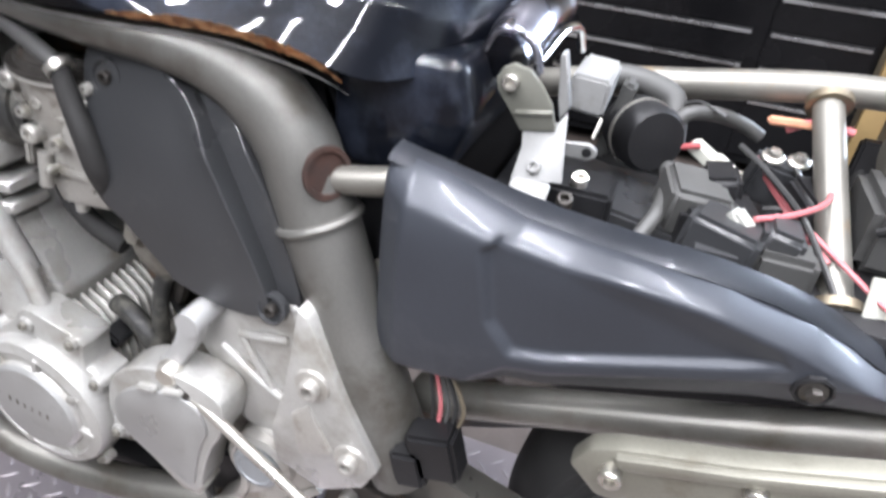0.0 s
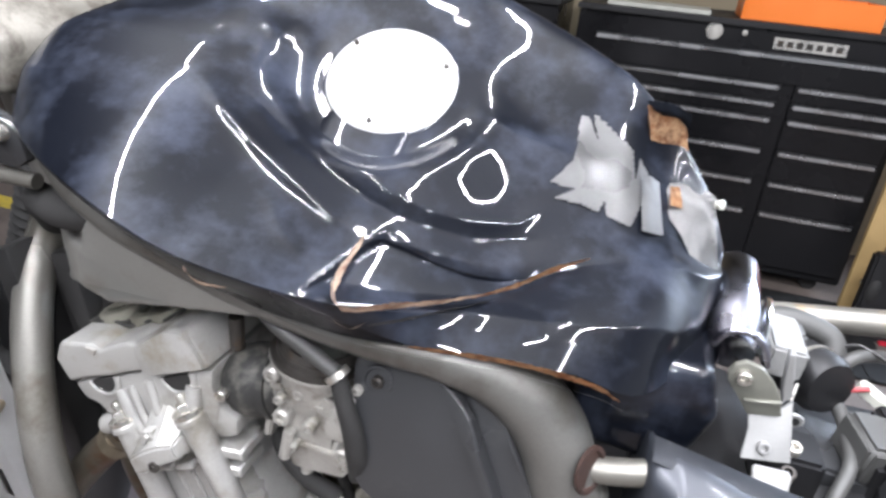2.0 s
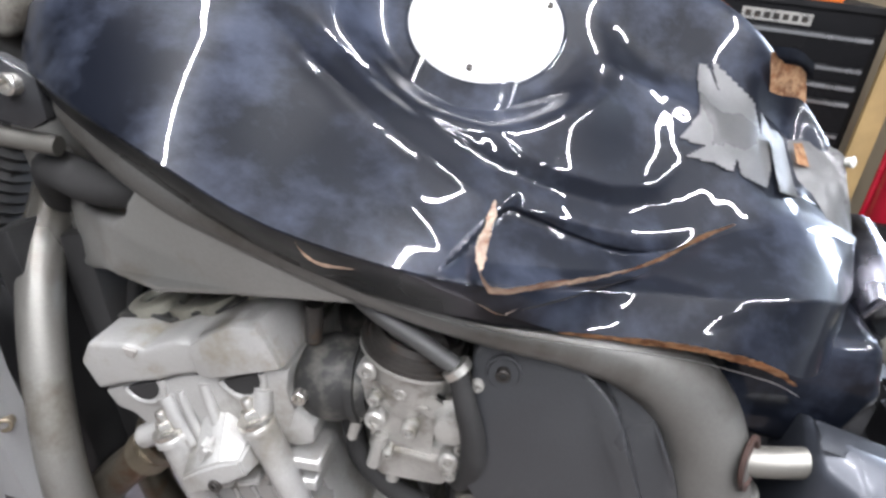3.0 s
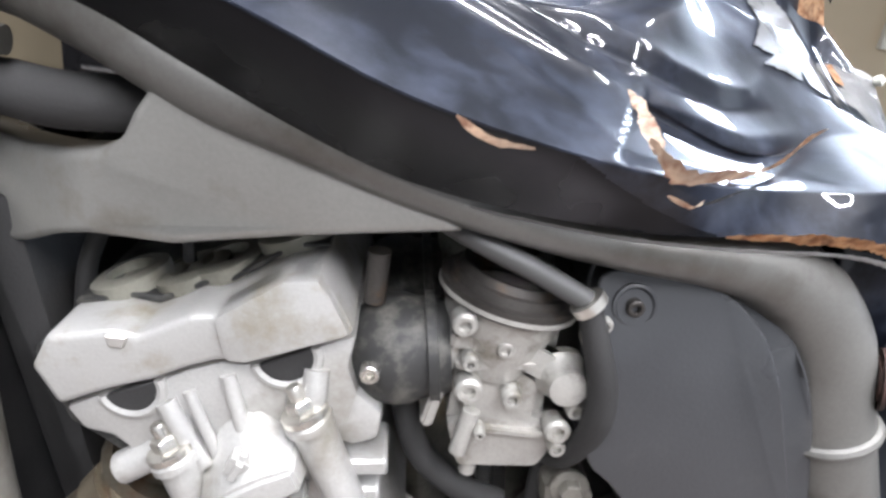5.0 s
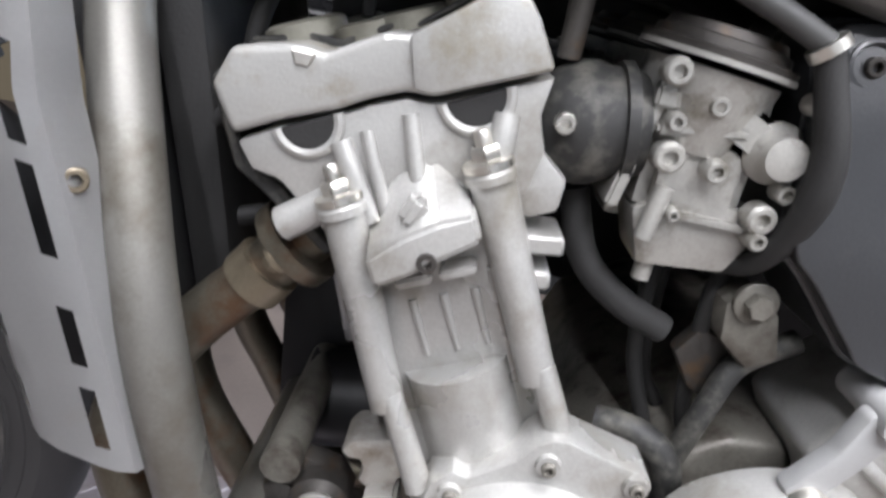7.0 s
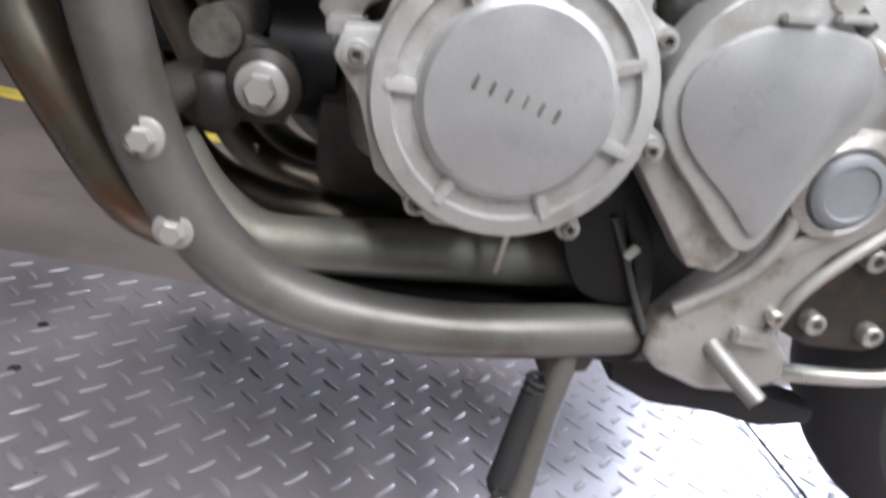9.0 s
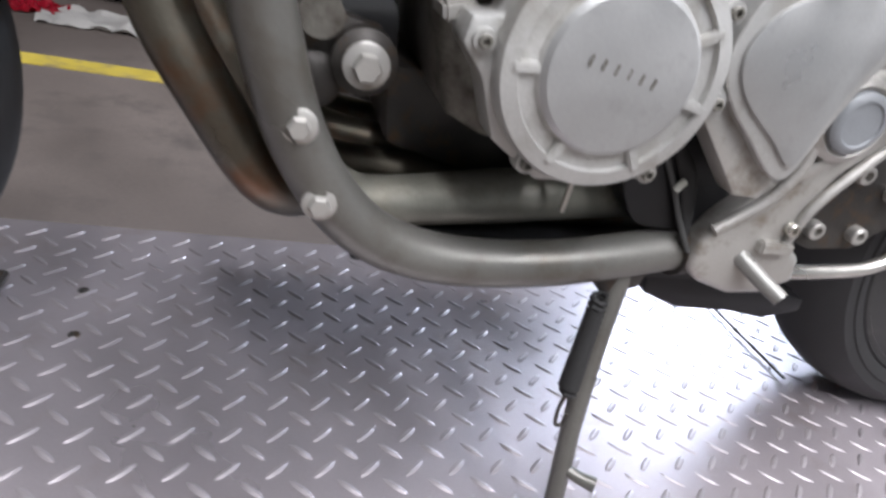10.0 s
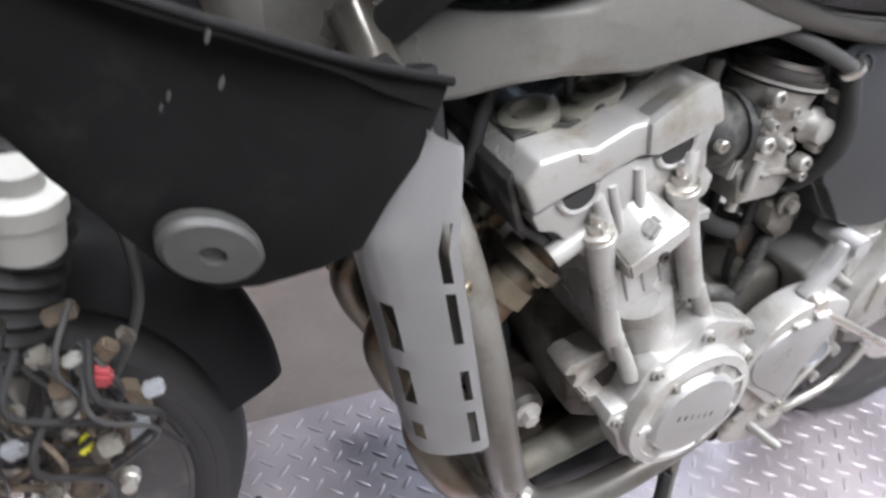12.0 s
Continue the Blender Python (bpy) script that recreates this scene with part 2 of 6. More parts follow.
def prism(poly, y0, y1, bevel=0.003, seg=2, bm=None, shape=None):
    """A plate or block with the outline poly (x, z), from y0 to y1. shape: moves each corner."""
    own = bmesh.new()
    a = [own.verts.new((x, y0, z)) for x, z in poly]
    b = [own.verts.new((x, y1, z)) for x, z in poly]
    n = len(poly)
    own.faces.new(a), own.faces.new(b[::-1])
    for k in range(n):
        own.faces.new((a[k], b[k], b[(k + 1) % n], a[(k + 1) % n]))
    bmesh.ops.recalc_face_normals(own, faces=own.faces)
    if bevel:
        bmesh.ops.bevel(own, geom=list(own.edges), offset=bevel, segments=seg, affect="EDGES", clamp_overlap=True, profile=0.6)
    if shape:
        for v in own.verts:
            v.co = Vector(shape(*v.co))
    if bm is None:
        return own
    me = bpy.data.meshes.new("tmp")
    own.to_mesh(me), own.free()
    bm.from_mesh(me), bpy.data.meshes.remove(me)
    return bm


def rounded(poly, steps=4):
    """A closed outline (x, z) drawn smoothly through its corners."""
    n, out = len(poly), []
    for i in range(n):
        a, b, c, d = (Vector(poly[(i + k) % n]) for k in (-1, 0, 1, 2))
        for k in range(steps):
            t = k / steps
            q = 0.5 * (2 * b + (c - a) * t + (2 * a - 5 * b + 4 * c - d) * t * t + (3 * b - a - 3 * c + d) * t ** 3)
            out.append((q.x, q.y))
    return out


def axis_frame(at, axis):
    return Matrix.Translation(at) @ Vector(axis).to_track_quat("Z", "Y").to_matrix().to_4x4()


def lathe(profile, at, axis=(0, -1, 0), n=32, bm=None):
    """A turned solid: profile of (radius, height) along axis from at."""
    bm = bm or bmesh.new()
    m = axis_frame(at, axis)
    rings = []
    for r, h in profile:
        if r < 1e-6:
            rings.append([bm.verts.new(m @ Vector((0, 0, h)))])
        else:
            rings.append([bm.verts.new(m @ Vector((r * math.cos(2 * math.pi * k / n), r * math.sin(2 * math.pi * k / n), h)))
                          for k in range(n)])
    for a, b in zip(rings, rings[1:]):
        for k in range(n):
            i, j = k % len(a), (k + 1) % len(a)
            p, q = k % len(b), (k + 1) % len(b)
            vs = [a[i], a[j], b[q], b[p]] if len(a) > 1 and len(b) > 1 else ([a[0], b[q], b[p]] if len(b) > 1 else [a[i], a[j], b[0]])
            if len(set(vs)) > 2:
                bm.faces.new(vs)
    for ring in (rings[0], rings[-1]):
        if len(ring) > 2:
            bm.faces.new(ring)
    return bm


def block(at, size, bevel=0.002, m=None, bm=None, seg=2):
    """A box with rounded edges; m turns it about its middle."""
    own = bmesh.new()
    bmesh.ops.create_cube(own, size=1.0)
    for v in own.verts:
        v.co = Vector(v.co[i] * size[i] for i in range(3))
    if bevel:
        bmesh.ops.bevel(own, geom=list(own.edges), offset=bevel, segments=seg, affect="EDGES", clamp_overlap=True)
    own.transform(Matrix.Translation(at) @ (m or Matrix.Identity(4)))
    if bm is None:
        return own
    me = bpy.data.meshes.new("tmp")
    own.to_mesh(me), own.free()
    bm.from_mesh(me), bpy.data.meshes.remove(me)
    return bm


def rot(rx=0, ry=0, rz=0):
    return pose(0, 0, 0, rx, ry, rz)


BOLTS = {}


def bolt(parent, at, axis=(0, -1, 0), r=0.006, kind="hex", material=None, name="bolt"):
    """A bolt head on its washer; all of a kind share one mesh."""
    material = material or M_STEEL
    key = (kind, r, material.name)
    if key not in BOLTS:
        bm = bmesh.new()
        if kind == "hex":
            lathe([(0, -r * 0.3), (r * 1.75, -r * 0.3), (r * 1.75, r * 0.2), (r * 1.6, r * 0.3), (0, r * 0.3)], (0, 0, 0), (0, 0, 1), 20, bm)
            lathe([(0, r * 0.3), (r * 1.1, r * 0.3), (r * 1.1, r * 1.05), (r * 0.95, r * 1.25), (0, r * 1.25)], (0, 0, 0), (0, 0, 1), 6, bm)
        else:
            lathe([(0, -r * 0.3), (r, -r * 0.3), (r, r * 0.9), (r * 0.85, r * 1.05), (r * 0.55, r * 1.05), (r * 0.5, r * 0.3), (0, r * 0.3)],
                  (0, 0, 0), (0, 0, 1), 16, bm)
        finish(bm)
        me = bpy.data.meshes.new(name)
        bm.to_mesh(me), bm.free()
        me.materials.append(material)
        BOLTS[key] = me
    ob = new(name, BOLTS[key])
    ob.parent = parent
    ob.matrix_local = axis_frame(at, axis)
    return ob


def mirror(bm):
    for v in bm.verts:
        v.co.y = -v.co.y
    return bm

# ---------------------------------------------------------------- the room
GROUND = -0.15


def slab(name, lo, hi, material, label, category, bevel=0.0):
    at = [(a + b) / 2 for a, b in zip(lo, hi)]
    size = [b - a for a, b in zip(lo, hi)]
    return tagged(part(name, block(at, size, bevel), material), label, category, kind="structure")


ROOM = (-5.0, 4.6, -4.5, 3.0, 3.1)
slab("floor", (ROOM[0], ROOM[2], GROUND - 0.2), (ROOM[1], ROOM[3], GROUND), M_CONCRETE, "stained brown-grey concrete workshop floor", "floor")
slab("ceiling", (ROOM[0], ROOM[2], ROOM[4]), (ROOM[1], ROOM[3], ROOM[4] + 0.1), M_CEILING, "plain near-black workshop ceiling, out of view", "ceiling")
north = tagged(empty("wall_north"), "tan painted workshop wall behind the tool chest", "wall", kind="structure")
for lo, hi in (((ROOM[0], GROUND), (2.3, ROOM[4])), ((3.7, GROUND), (ROOM[1], ROOM[4])), ((2.3, GROUND), (3.7, 1.0)), ((2.3, 2.9), (3.7, ROOM[4]))):
    part("wall_section", block(((lo[0] + hi[0]) / 2, ROOM[3] + 0.075, (lo[1] + hi[1]) / 2), (hi[0] - lo[0], 0.15, hi[1] - lo[1]), 0.0), M_WALL, north)
window = tagged(empty("window_1"), "tall workshop window letting in cold daylight", "window", kind="structure")
for at, size in (((2.33, 2.985, 1.95), (0.06, 0.05, 1.9)), ((3.67, 2.985, 1.95), (0.06, 0.05, 1.9)), ((3.0, 2.985, 1.03), (1.28, 0.05, 0.06)), ((3.0, 2.985, 2.87), (1.28, 0.05, 0.06))):
    part("window_frame", block(at, size, 0.006), M_WHITE, window)
slab("wall_south", (ROOM[0], ROOM[2] - 0.15, GROUND), (ROOM[1], ROOM[2], ROOM[4]), M_WALL_GREY, "grey painted workshop wall", "wall")
slab("wall_west", (ROOM[0] - 0.15, ROOM[2], GROUND), (ROOM[0], ROOM[3], ROOM[4]), M_WALL_GREY, "grey painted workshop wall", "wall")
slab("wall_east", (ROOM[1], ROOM[2], GROUND), (ROOM[1] + 0.15, ROOM[3], ROOM[4]), M_WALL_GREY, "grey painted workshop wall", "wall")
slab("trim", (-3.5, 1.485, GROUND), (-0.05, 1.585, GROUND + 0.003), M_YELLOW, "worn yellow line painted on the concrete", "floor line")
for lx, ly in LAMPS:
    fx = tagged(empty("ceiling_lamp", (lx, ly, ROOM[4])), "long white fluorescent tube fitting under the ceiling", "lamp", "ceiling tube lamps")
    fx.rotation_euler.z = radians(12)
    part("housing", block((0, 0, -0.51), (0.12, 1.6, 0.06), 0.008), M_WHITE, fx)
    for sy in (-0.6, 0.6):
        part("stem", sweep([(0, sy, 0), (0, sy, -0.485)], 0.008, 8, 1), M_WHITE, fx)

# lift table with its tread plate
PX0, PX1, PY0, PY1 = -1.35, 1.25, -0.40, 0.315
lift = tagged(empty("platform", (0, 0, 0)), "low motorcycle lift with a steel tread plate deck", "lift", kind="structure")
part("deck", block(((PX0 + PX1) / 2, (PY0 + PY1) / 2, -0.006), (PX1 - PX0, PY1 - PY0, 0.012), 0.002), M_PLATE, lift)
part("skirt", block(((PX0 + PX1) / 2, (PY0 + PY1) / 2, -0.081), (PX1 - PX0 - 0.06, PY1 - PY0 - 0.06, 0.138), 0.004), M_DARKMETAL, lift)

# tool chest
chest = tagged(empty("tool_chest", (0.44, 2.60, GROUND)), "wide black enamelled tool chest with rows of shallow drawers", "tool chest")
CX0, CX1, CZ0, CZ1 = -0.24, 1.09, -0.08, 0.955


def local(bm, ob):
    bm.transform(Matrix.Translation(-ob.location))
    return bm


part("body", local(block(((CX0 + CX1) / 2, 2.62, (CZ0 + CZ1) / 2), (CX1 - CX0, 0.50, CZ1 - CZ0), 0.006), chest), M_CHEST, chest)
part("top_edge", local(block(((CX0 + CX1) / 2, 2.61, CZ1 + 0.012), (CX1 - CX0 + 0.02, 0.53, 0.024), 0.004), chest), M_PLASTIC, chest)
for cx, cy in itertools.product((CX0 + 0.1, CX1 - 0.1), (2.45, 2.8)):
    part("caster", local(lathe([(0, -0.015), (0.034, -0.015), (0.036, 0.0), (0.034, 0.015), (0, 0.015)], (cx, cy, GROUND + 0.036), (0, 1, 0), 20), chest), M_RUBBER, chest)


def drawer(x0, x1, z0, z1):
    d = part("drawer", local(block(((x0 + x1) / 2, 2.362, (z0 + z1) / 2), (x1 - x0, 0.024, z1 - z0), 0.003), chest), M_CHEST, chest)
    part("handle", local(block(((x0 + x1) / 2, 2.343, z1 - 0.012), (x1 - x0 - 0.02, 0.016, 0.016), 0.004), chest), M_HANDLE, d, "brushed metal pull strip")
    part("drawer_edge", local(block(((x0 + x1) / 2, 2.349, z1 + 0.0005), (x1 - x0 - 0.012, 0.006, 0.004), 0.0), chest), M_COVER, d)
    return d


drawer(-0.16, 1.06, 0.755, 0.868)
for z0, z1 in ((0.685, 0.75), (0.62, 0.68), (0.487, 0.615), (0.352, 0.482), (0.215, 0.347), (-0.04, 0.21)):
    drawer(-0.16, 0.62, z0, z1)
    drawer(0.67, 1.06, z0, z1)
part("badge", local(lathe([(0, 0), (0.035, 0), (0.033, 0.004), (0, 0.005)], (0.313, 2.37, 0.925), (0, -1, 0), 28), chest), M_STEEL, chest, "round bright metal badge")
part("nameplate", local(block((0.68, 2.369, 0.905), (0.27, 0.004, 0.045), 0.001), chest), M_STEEL, chest, "worn bright metal nameplate")
for k in range(7):
    part("lettering", local(block((0.57 + k * 0.036, 2.3655, 0.905), (0.022, 0.003, 0.022), 0.0005), chest), M_DARKMETAL, chest)
part("lock", local(lathe([(0, 0), (0.012, 0), (0.011, 0.006), (0, 0.007)], (0.43, 2.37, 0.93), (0, -1, 0), 20), chest), M_STEEL, chest)

chest_left = copy_thing(chest, Matrix.Translation((0.44 - 1.42, 2.60, GROUND)))

post = tagged(empty("wooden_post", (1.13, 2.30, GROUND)), "pale timber batten leaning upright beside the tool chest", "timber")
part("board", block((0.005, 0, 0.65), (0.085, 0.03, 1.30), 0.003), M_WOOD, post)
crate = tagged(empty("orange_tray", (0.66, 2.55, 0.979)), "bright orange plastic tray standing on the tool chest", "tray")
for nm, at, sz in (("side", (0, -0.13, 0.05), (0.50, 0.014, 0.10)), ("side", (0, 0.13, 0.05), (0.50, 0.014, 0.10)),
                   ("end", (-0.25, 0, 0.05), (0.014, 0.274, 0.10)), ("end", (0.25, 0, 0.05), (0.014, 0.274, 0.10)), ("base", (0, 0, 0.006), (0.49, 0.25, 0.012))):
    part(nm, block(at, sz, 0.003), M_ORANGE, crate)
bottle = tagged(empty("gas_bottle", (1.33, 2.20, GROUND)), "tall red enamelled gas bottle standing by the chest", "bottle")
part("shell", lathe([(0, 0), (0.10, 0), (0.115, 0.02), (0.115, 0.85), (0.09, 0.95), (0.04, 1.0), (0.035, 1.05), (0, 1.05)], (0, 0, 0), (0, 0, 1), 32), M_RED, bottle)
part("valve", lathe([(0, 1.05), (0.02, 1.05), (0.02, 1.12), (0.03, 1.13), (0.03, 1.16), (0, 1.16)], (0, 0, 0), (0, 0, 1), 16), M_STEEL, bottle)
trolley = tagged(empty("bottle_trolley", (1.18, 2.12, GROUND)), "black-wheeled trolley foot beside the red bottle", "trolley")
part("wheel", lathe([(0.02, -0.022), (0.085, -0.022), (0.095, -0.012), (0.097, 0.0), (0.095, 0.012), (0.085, 0.022), (0.02, 0.022)], (-0.06, 0, 0.215), (1, -0.25, 0), 36), M_RUBBER, trolley)
part("hub", lathe([(0, -0.03), (0.025, -0.03), (0.028, 0.0), (0.025, 0.03), (0, 0.03)], (-0.06, 0, 0.215), (1, -0.25, 0), 24), M_CHROME, trolley)
part("axle", sweep([(-0.10, 0.01, 0.215), (0.18, -0.05, 0.215)], 0.01, 12, 1), M_STEEL, trolley)
part("toe_plate", block((0.14, 0.03, 0.008), (0.26, 0.26, 0.014), 0.003), M_RED, trolley)
part("upright", sweep([(0.03, 0.10, 0.01), (0.03, 0.10, 1.1)], 0.012, 12, 1), M_RED, trolley)
paper = tagged(empty("paper_pad", (0.08, 2.52, 0.979)), "flat white paper pad lying on the tool chest", "paper")
part("page", block((0, 0, 0.008), (0.42, 0.24, 0.016), 0.002, rot(0, 0, -2)), M_WHITE, paper)


def rag_mesh(w, d, seed):
    bm = bmesh.new()
    rows = [[bm.verts.new((w * (i / 24 - 0.5), d * (k / 14 - 0.5), 0.004 + 0.045 * abs(noise.noise(Vector((i * 0.21, k * 0.25, seed)))) ** 0.8)) for k in range(15)] for i in range(25)]
    for a, b in zip(rows, rows[1:]):
        for k in range(14):
            bm.faces.new((a[k], b[k], b[k + 1], a[k + 1]))
    bmesh.ops.solidify(bm, geom=bm.faces[:], thickness=0.003)
    return bm


M_CLOTH = mat("white_cloth", (0.62, 0.60, 0.57), 0.9, 0, 0.12, 30, 0.4)
rag = tagged(empty("rag", (-0.98, 2.05, GROUND)), "crumpled white rag lying on the floor by the chest", "rag")
part("cloth", rag_mesh(0.42, 0.22, 2.0), M_CLOTH, rag)
red_rag = tagged(empty("red_rag", (-1.22, 2.12, GROUND)), "crumpled dark red rag lying on the floor", "rag")
part("cloth", rag_mesh(0.20, 0.16, 7.0), M_RED, red_rag)

# Added panel that keeps the corner at the bottle's foot dark.
part("foot_box", block((0.10, -0.05, 0.185), (0.42, 0.06, 0.37), 0.01), M_PLASTIC, trolley, "added dark panel hiding the lower red bottle")

# Added dark ribbed sheet, standing for the black shade in front of the chest.
shade_sheet = tagged(empty("rubber_mat", (0.45, 2.02, GROUND)), "added dark sheet standing for the shade before the tool chest", "mat")
part("sheet", block((0, 0, 0.006), (1.45, 0.62, 0.012), 0.004), M_FLOOR_SHADE, shade_sheet)
for k in range(9):
    part("rib", block((-0.64 + k * 0.16, 0, 0.0125), (0.02, 0.60, 0.005), 0.001), M_FLOOR_SHADE, shade_sheet)

# ---------------------------------------------------------------- the motorcycle
bike = tagged(empty("motorcycle"), "crash-damaged dark blue motorcycle with a silver engine on a lift", "motorcycle")

# frame
SPAR = [(-0.60, -0.02, 0.955), (-0.52, -0.075, 0.962), (-0.45, -0.135, 0.967), (-0.382, -0.182, 0.953), (-0.33, -0.196, 0.930), (-0.274, -0.2, 0.911),
        (-0.214, -0.2, 0.890), (-0.158, -0.2, 0.876), (-0.095, -0.197, 0.866), (-0.036, -0.188, 0.861), (0.010, -0.177, 0.852), (0.046, -0.169, 0.832),
        (0.072, -0.167, 0.800), (0.087, -0.169, 0.760), (0.104, -0.173, 0.715), (0.130, -0.178, 0.650), (0.155, -0.180, 0.585), (0.176, -0.180, 0.53), (0.19, -0.18, 0.49)]
RAD = [0.026] * 3 + [0.023, 0.021, 0.0185, 0.016, 0.014, 0.0145, 0.018, 0.025, 0.031] + [0.033] * 7
frame_near = part("frame_spar", sweep(SPAR, RAD, 20), M_FRAME_SHADED, bike, "grey metallic painted frame tube")
ring = axis_frame((0.0953, -0.1710, 0.738), (0.36, -0.06, -0.93))
part("weld_ring", sweep([ring @ Vector((0.0335 * math.cos(a), 0.0335 * math.sin(a), 0)) for a in np.linspace(0, 2 * math.pi, 25)], 0.0042, 8, 2), M_FRAME_SHADED, frame_near)
frame_far = part("frame_spar", mirror(sweep(SPAR, RAD, 14)), M_FRAME_SHADED, bike)


def curl(x, y, z):
    """The gusset follows the spar inwards towards the steering head."""
    k = max(0.0, -0.36 - x)
    return x, y + math.copysign(1, -y) * (k * 0.62 + k * k * 0.6), z


GUSSET = [(-0.60, 0.755), (-0.55, 0.768), (-0.50, 0.784), (-0.456, 0.803), (-0.425, 0.820), (-0.395, 0.832), (-0.34, 0.841), (-0.275, 0.853), (-0.186, 0.866), (-0.20, 0.880), (-0.27, 0.902),
          (-0.33, 0.928), (-0.352, 0.926), (-0.362, 0.910), (-0.371, 0.894), (-0.389, 0.882), (-0.416, 0.875), (-0.45, 0.870), (-0.53, 0.868), (-0.60, 0.866)]
part("gusset", prism(GUSSET, -0.208, -0.175, 0.006, 3, shape=curl), M_FRAME, frame_near)
part("gusset", mirror(prism(GUSSET, -0.205, -0.175, 0.006, 2, shape=curl)), M_FRAME, frame_far)
head_stock = part("head_stock", sweep([(-0.575, 0, 0.80), (-0.60, 0, 0.88), (-0.635, 0, 1.0)], 0.038, 24, 3), M_FRAME, bike)
DOWN = [(-0.528, -0.085, 0.855), (-0.508, -0.145, 0.79), (-0.476, -0.195, 0.70), (-0.447, -0.222, 0.59), (-0.412, -0.226, 0.46), (-0.385, -0.222, 0.387),
        (-0.343, -0.215, 0.330), (-0.290, -0.207, 0.301), (-0.22, -0.2, 0.292), (-0.14, -0.19, 0.295), (-0.03, -0.172, 0.309)]
down_near = part("down_tube", sweep(DOWN, 0.0205, 20), M_FRAME_DARK, bike, "grey metallic painted lower frame tube")
down_far = part("down_tube", mirror(sweep(DOWN, 0.0205, 16)), M_FRAME_DARK, bike)
for par, sgn in ((down_near, 1), (down_far, -1)):
    for bx, by, bz in ((-0.387, -0.228, 0.404), (-0.368, -0.224, 0.350)):
        part("boss", lathe([(0, -0.012), (0.0105, -0.012), (0.0105, 0.010), (0.009, 0.012), (0, 0.012)], (bx, by * sgn, bz), (0, -sgn, 0), 20), M_CAST, par)
        bolt(par, (bx, (by - 0.013) * sgn, bz), (0, -sgn, 0), 0.0068, "hex", M_CAST)
collar = part("collar", lathe([(0.019, -0.012), (0.026, -0.012), (0.026, 0.004), (0.0235, 0.005), (0.0235, 0.016), (0.019, 0.016)], (-0.026, -0.171, 0.3095), (1, 0.15, 0.1), 28), M_DARKMETAL, down_near, "rusty clamp ring")
part("cross_tube", sweep([(-0.40, -0.21, 0.41), (-0.40, 0.21, 0.41)], 0.015, 16, 1), M_FRAME_DARK, bike)

# engine
engine = part("crankcase", prism([(-0.285, 0.43), (-0.30, 0.50), (-0.27, 0.545), (-0.232, 0.555), (-0.222, 0.455), (-0.15, 0.455), (-0.125, 0.52), (-0.05, 0.565), (0.04, 0.57), (0.10, 0.52), (0.09, 0.43), (0.02, 0.40), (-0.05, 0.385),
                                 (-0.11, 0.39), (-0.24, 0.385), (-0.275, 0.40)], -0.165, 0.205, 0.012, 3), M_CASE, bike, "grimy grey alloy crankcase")
part("sump", prism([(-0.31, 0.41), (-0.30, 0.335), (-0.22, 0.318), (-0.06, 0.318), (0.02, 0.34), (0.04, 0.42)], -0.075, 0.15, 0.012), M_DARKMETAL, engine)
# stator cover
SC = Vector((-0.193, 0, 0.471))
base = prism([(-0.295, 0.470), (-0.292, 0.487), (-0.272, 0.49), (-0.262, 0.537), (-0.25, 0.549), (-0.240, 0.546), (-0.212, 0.566), (-0.203, 0.580), (-0.194, 0.585), (-0.184, 0.586), (-0.176, 0.583), (-0.158, 0.578),
              (-0.143, 0.574), (-0.131, 0.571), (-0.126, 0.563), (-0.130, 0.553), (-0.131, 0.533), (-0.121, 0.529), (-0.112, 0.525), (-0.110, 0.516), (-0.118, 0.506), (-0.110, 0.475), (-0.092, 0.468), (-0.094, 0.452),
              (-0.112, 0.448), (-0.135, 0.41), (-0.165, 0.388), (-0.22, 0.385), (-0.26, 0.41), (-0.277, 0.45)], -0.236, -0.20, 0.004, 2)
stator = part("stator_cover", base, M_SILVER, engine, "round silver painted generator cover")
part("dome", lathe([(0.081, 0.0), (0.0815, 0.012), (0.079, 0.017), (0.070, 0.019), (0.0685, 0.0195), (0.067, 0.0155), (0.0565, 0.0165), (0.055, 0.0205), (0.0545, 0.021), (0, 0.021)],
                   (SC.x, -0.234, SC.z), (0, -1, 0), 72), M_SILVER, stator)
part("dome_face", lathe([(0, 0.020), (0.0546, 0.020), (0.0546, 0.0212), (0.051, 0.0247), (0.046, 0.0252), (0, 0.0268)], (SC.x, -0.234, SC.z), (0, -1, 0), 72), M_DOME, stator)
for a in (75, 30, -12, -60, -115, 180 + 5, 128):
    c, s = math.cos(radians(a)), math.sin(radians(a))
    part("spoke", block((SC.x + c * 0.0625, -0.2515, SC.z + s * 0.0625), (0.020, 0.006, 0.008), 0.0015, rot(0, -a, 0)), M_SILVER, stator)
for k in range(6):
    part("lettering", block((SC.x - 0.026 + k * 0.0095, -0.2605, SC.z + 0.007 - k * 0.0016), (0.0022, 0.0008, 0.0075), 0.0003, rot(0, 12, 0)), M_CASE, stator)
for bx, bz in ((-0.249, 0.533), (-0.194, 0.568), (-0.138, 0.564), (-0.119, 0.520), (-0.105, 0.460), (-0.282, 0.474), (-0.137, 0.402), (-0.232, 0.398)):
    part("screw_boss", lathe([(0, 0), (0.0085, 0), (0.0075, 0.012), (0, 0.012)], (bx, -0.228, bz), (0, -1, 0), 20), M_SILVER, stator)
    bolt(stator, (bx, -0.239, bz), (0, -1, 0), 0.0046, "socket", M_CASE)
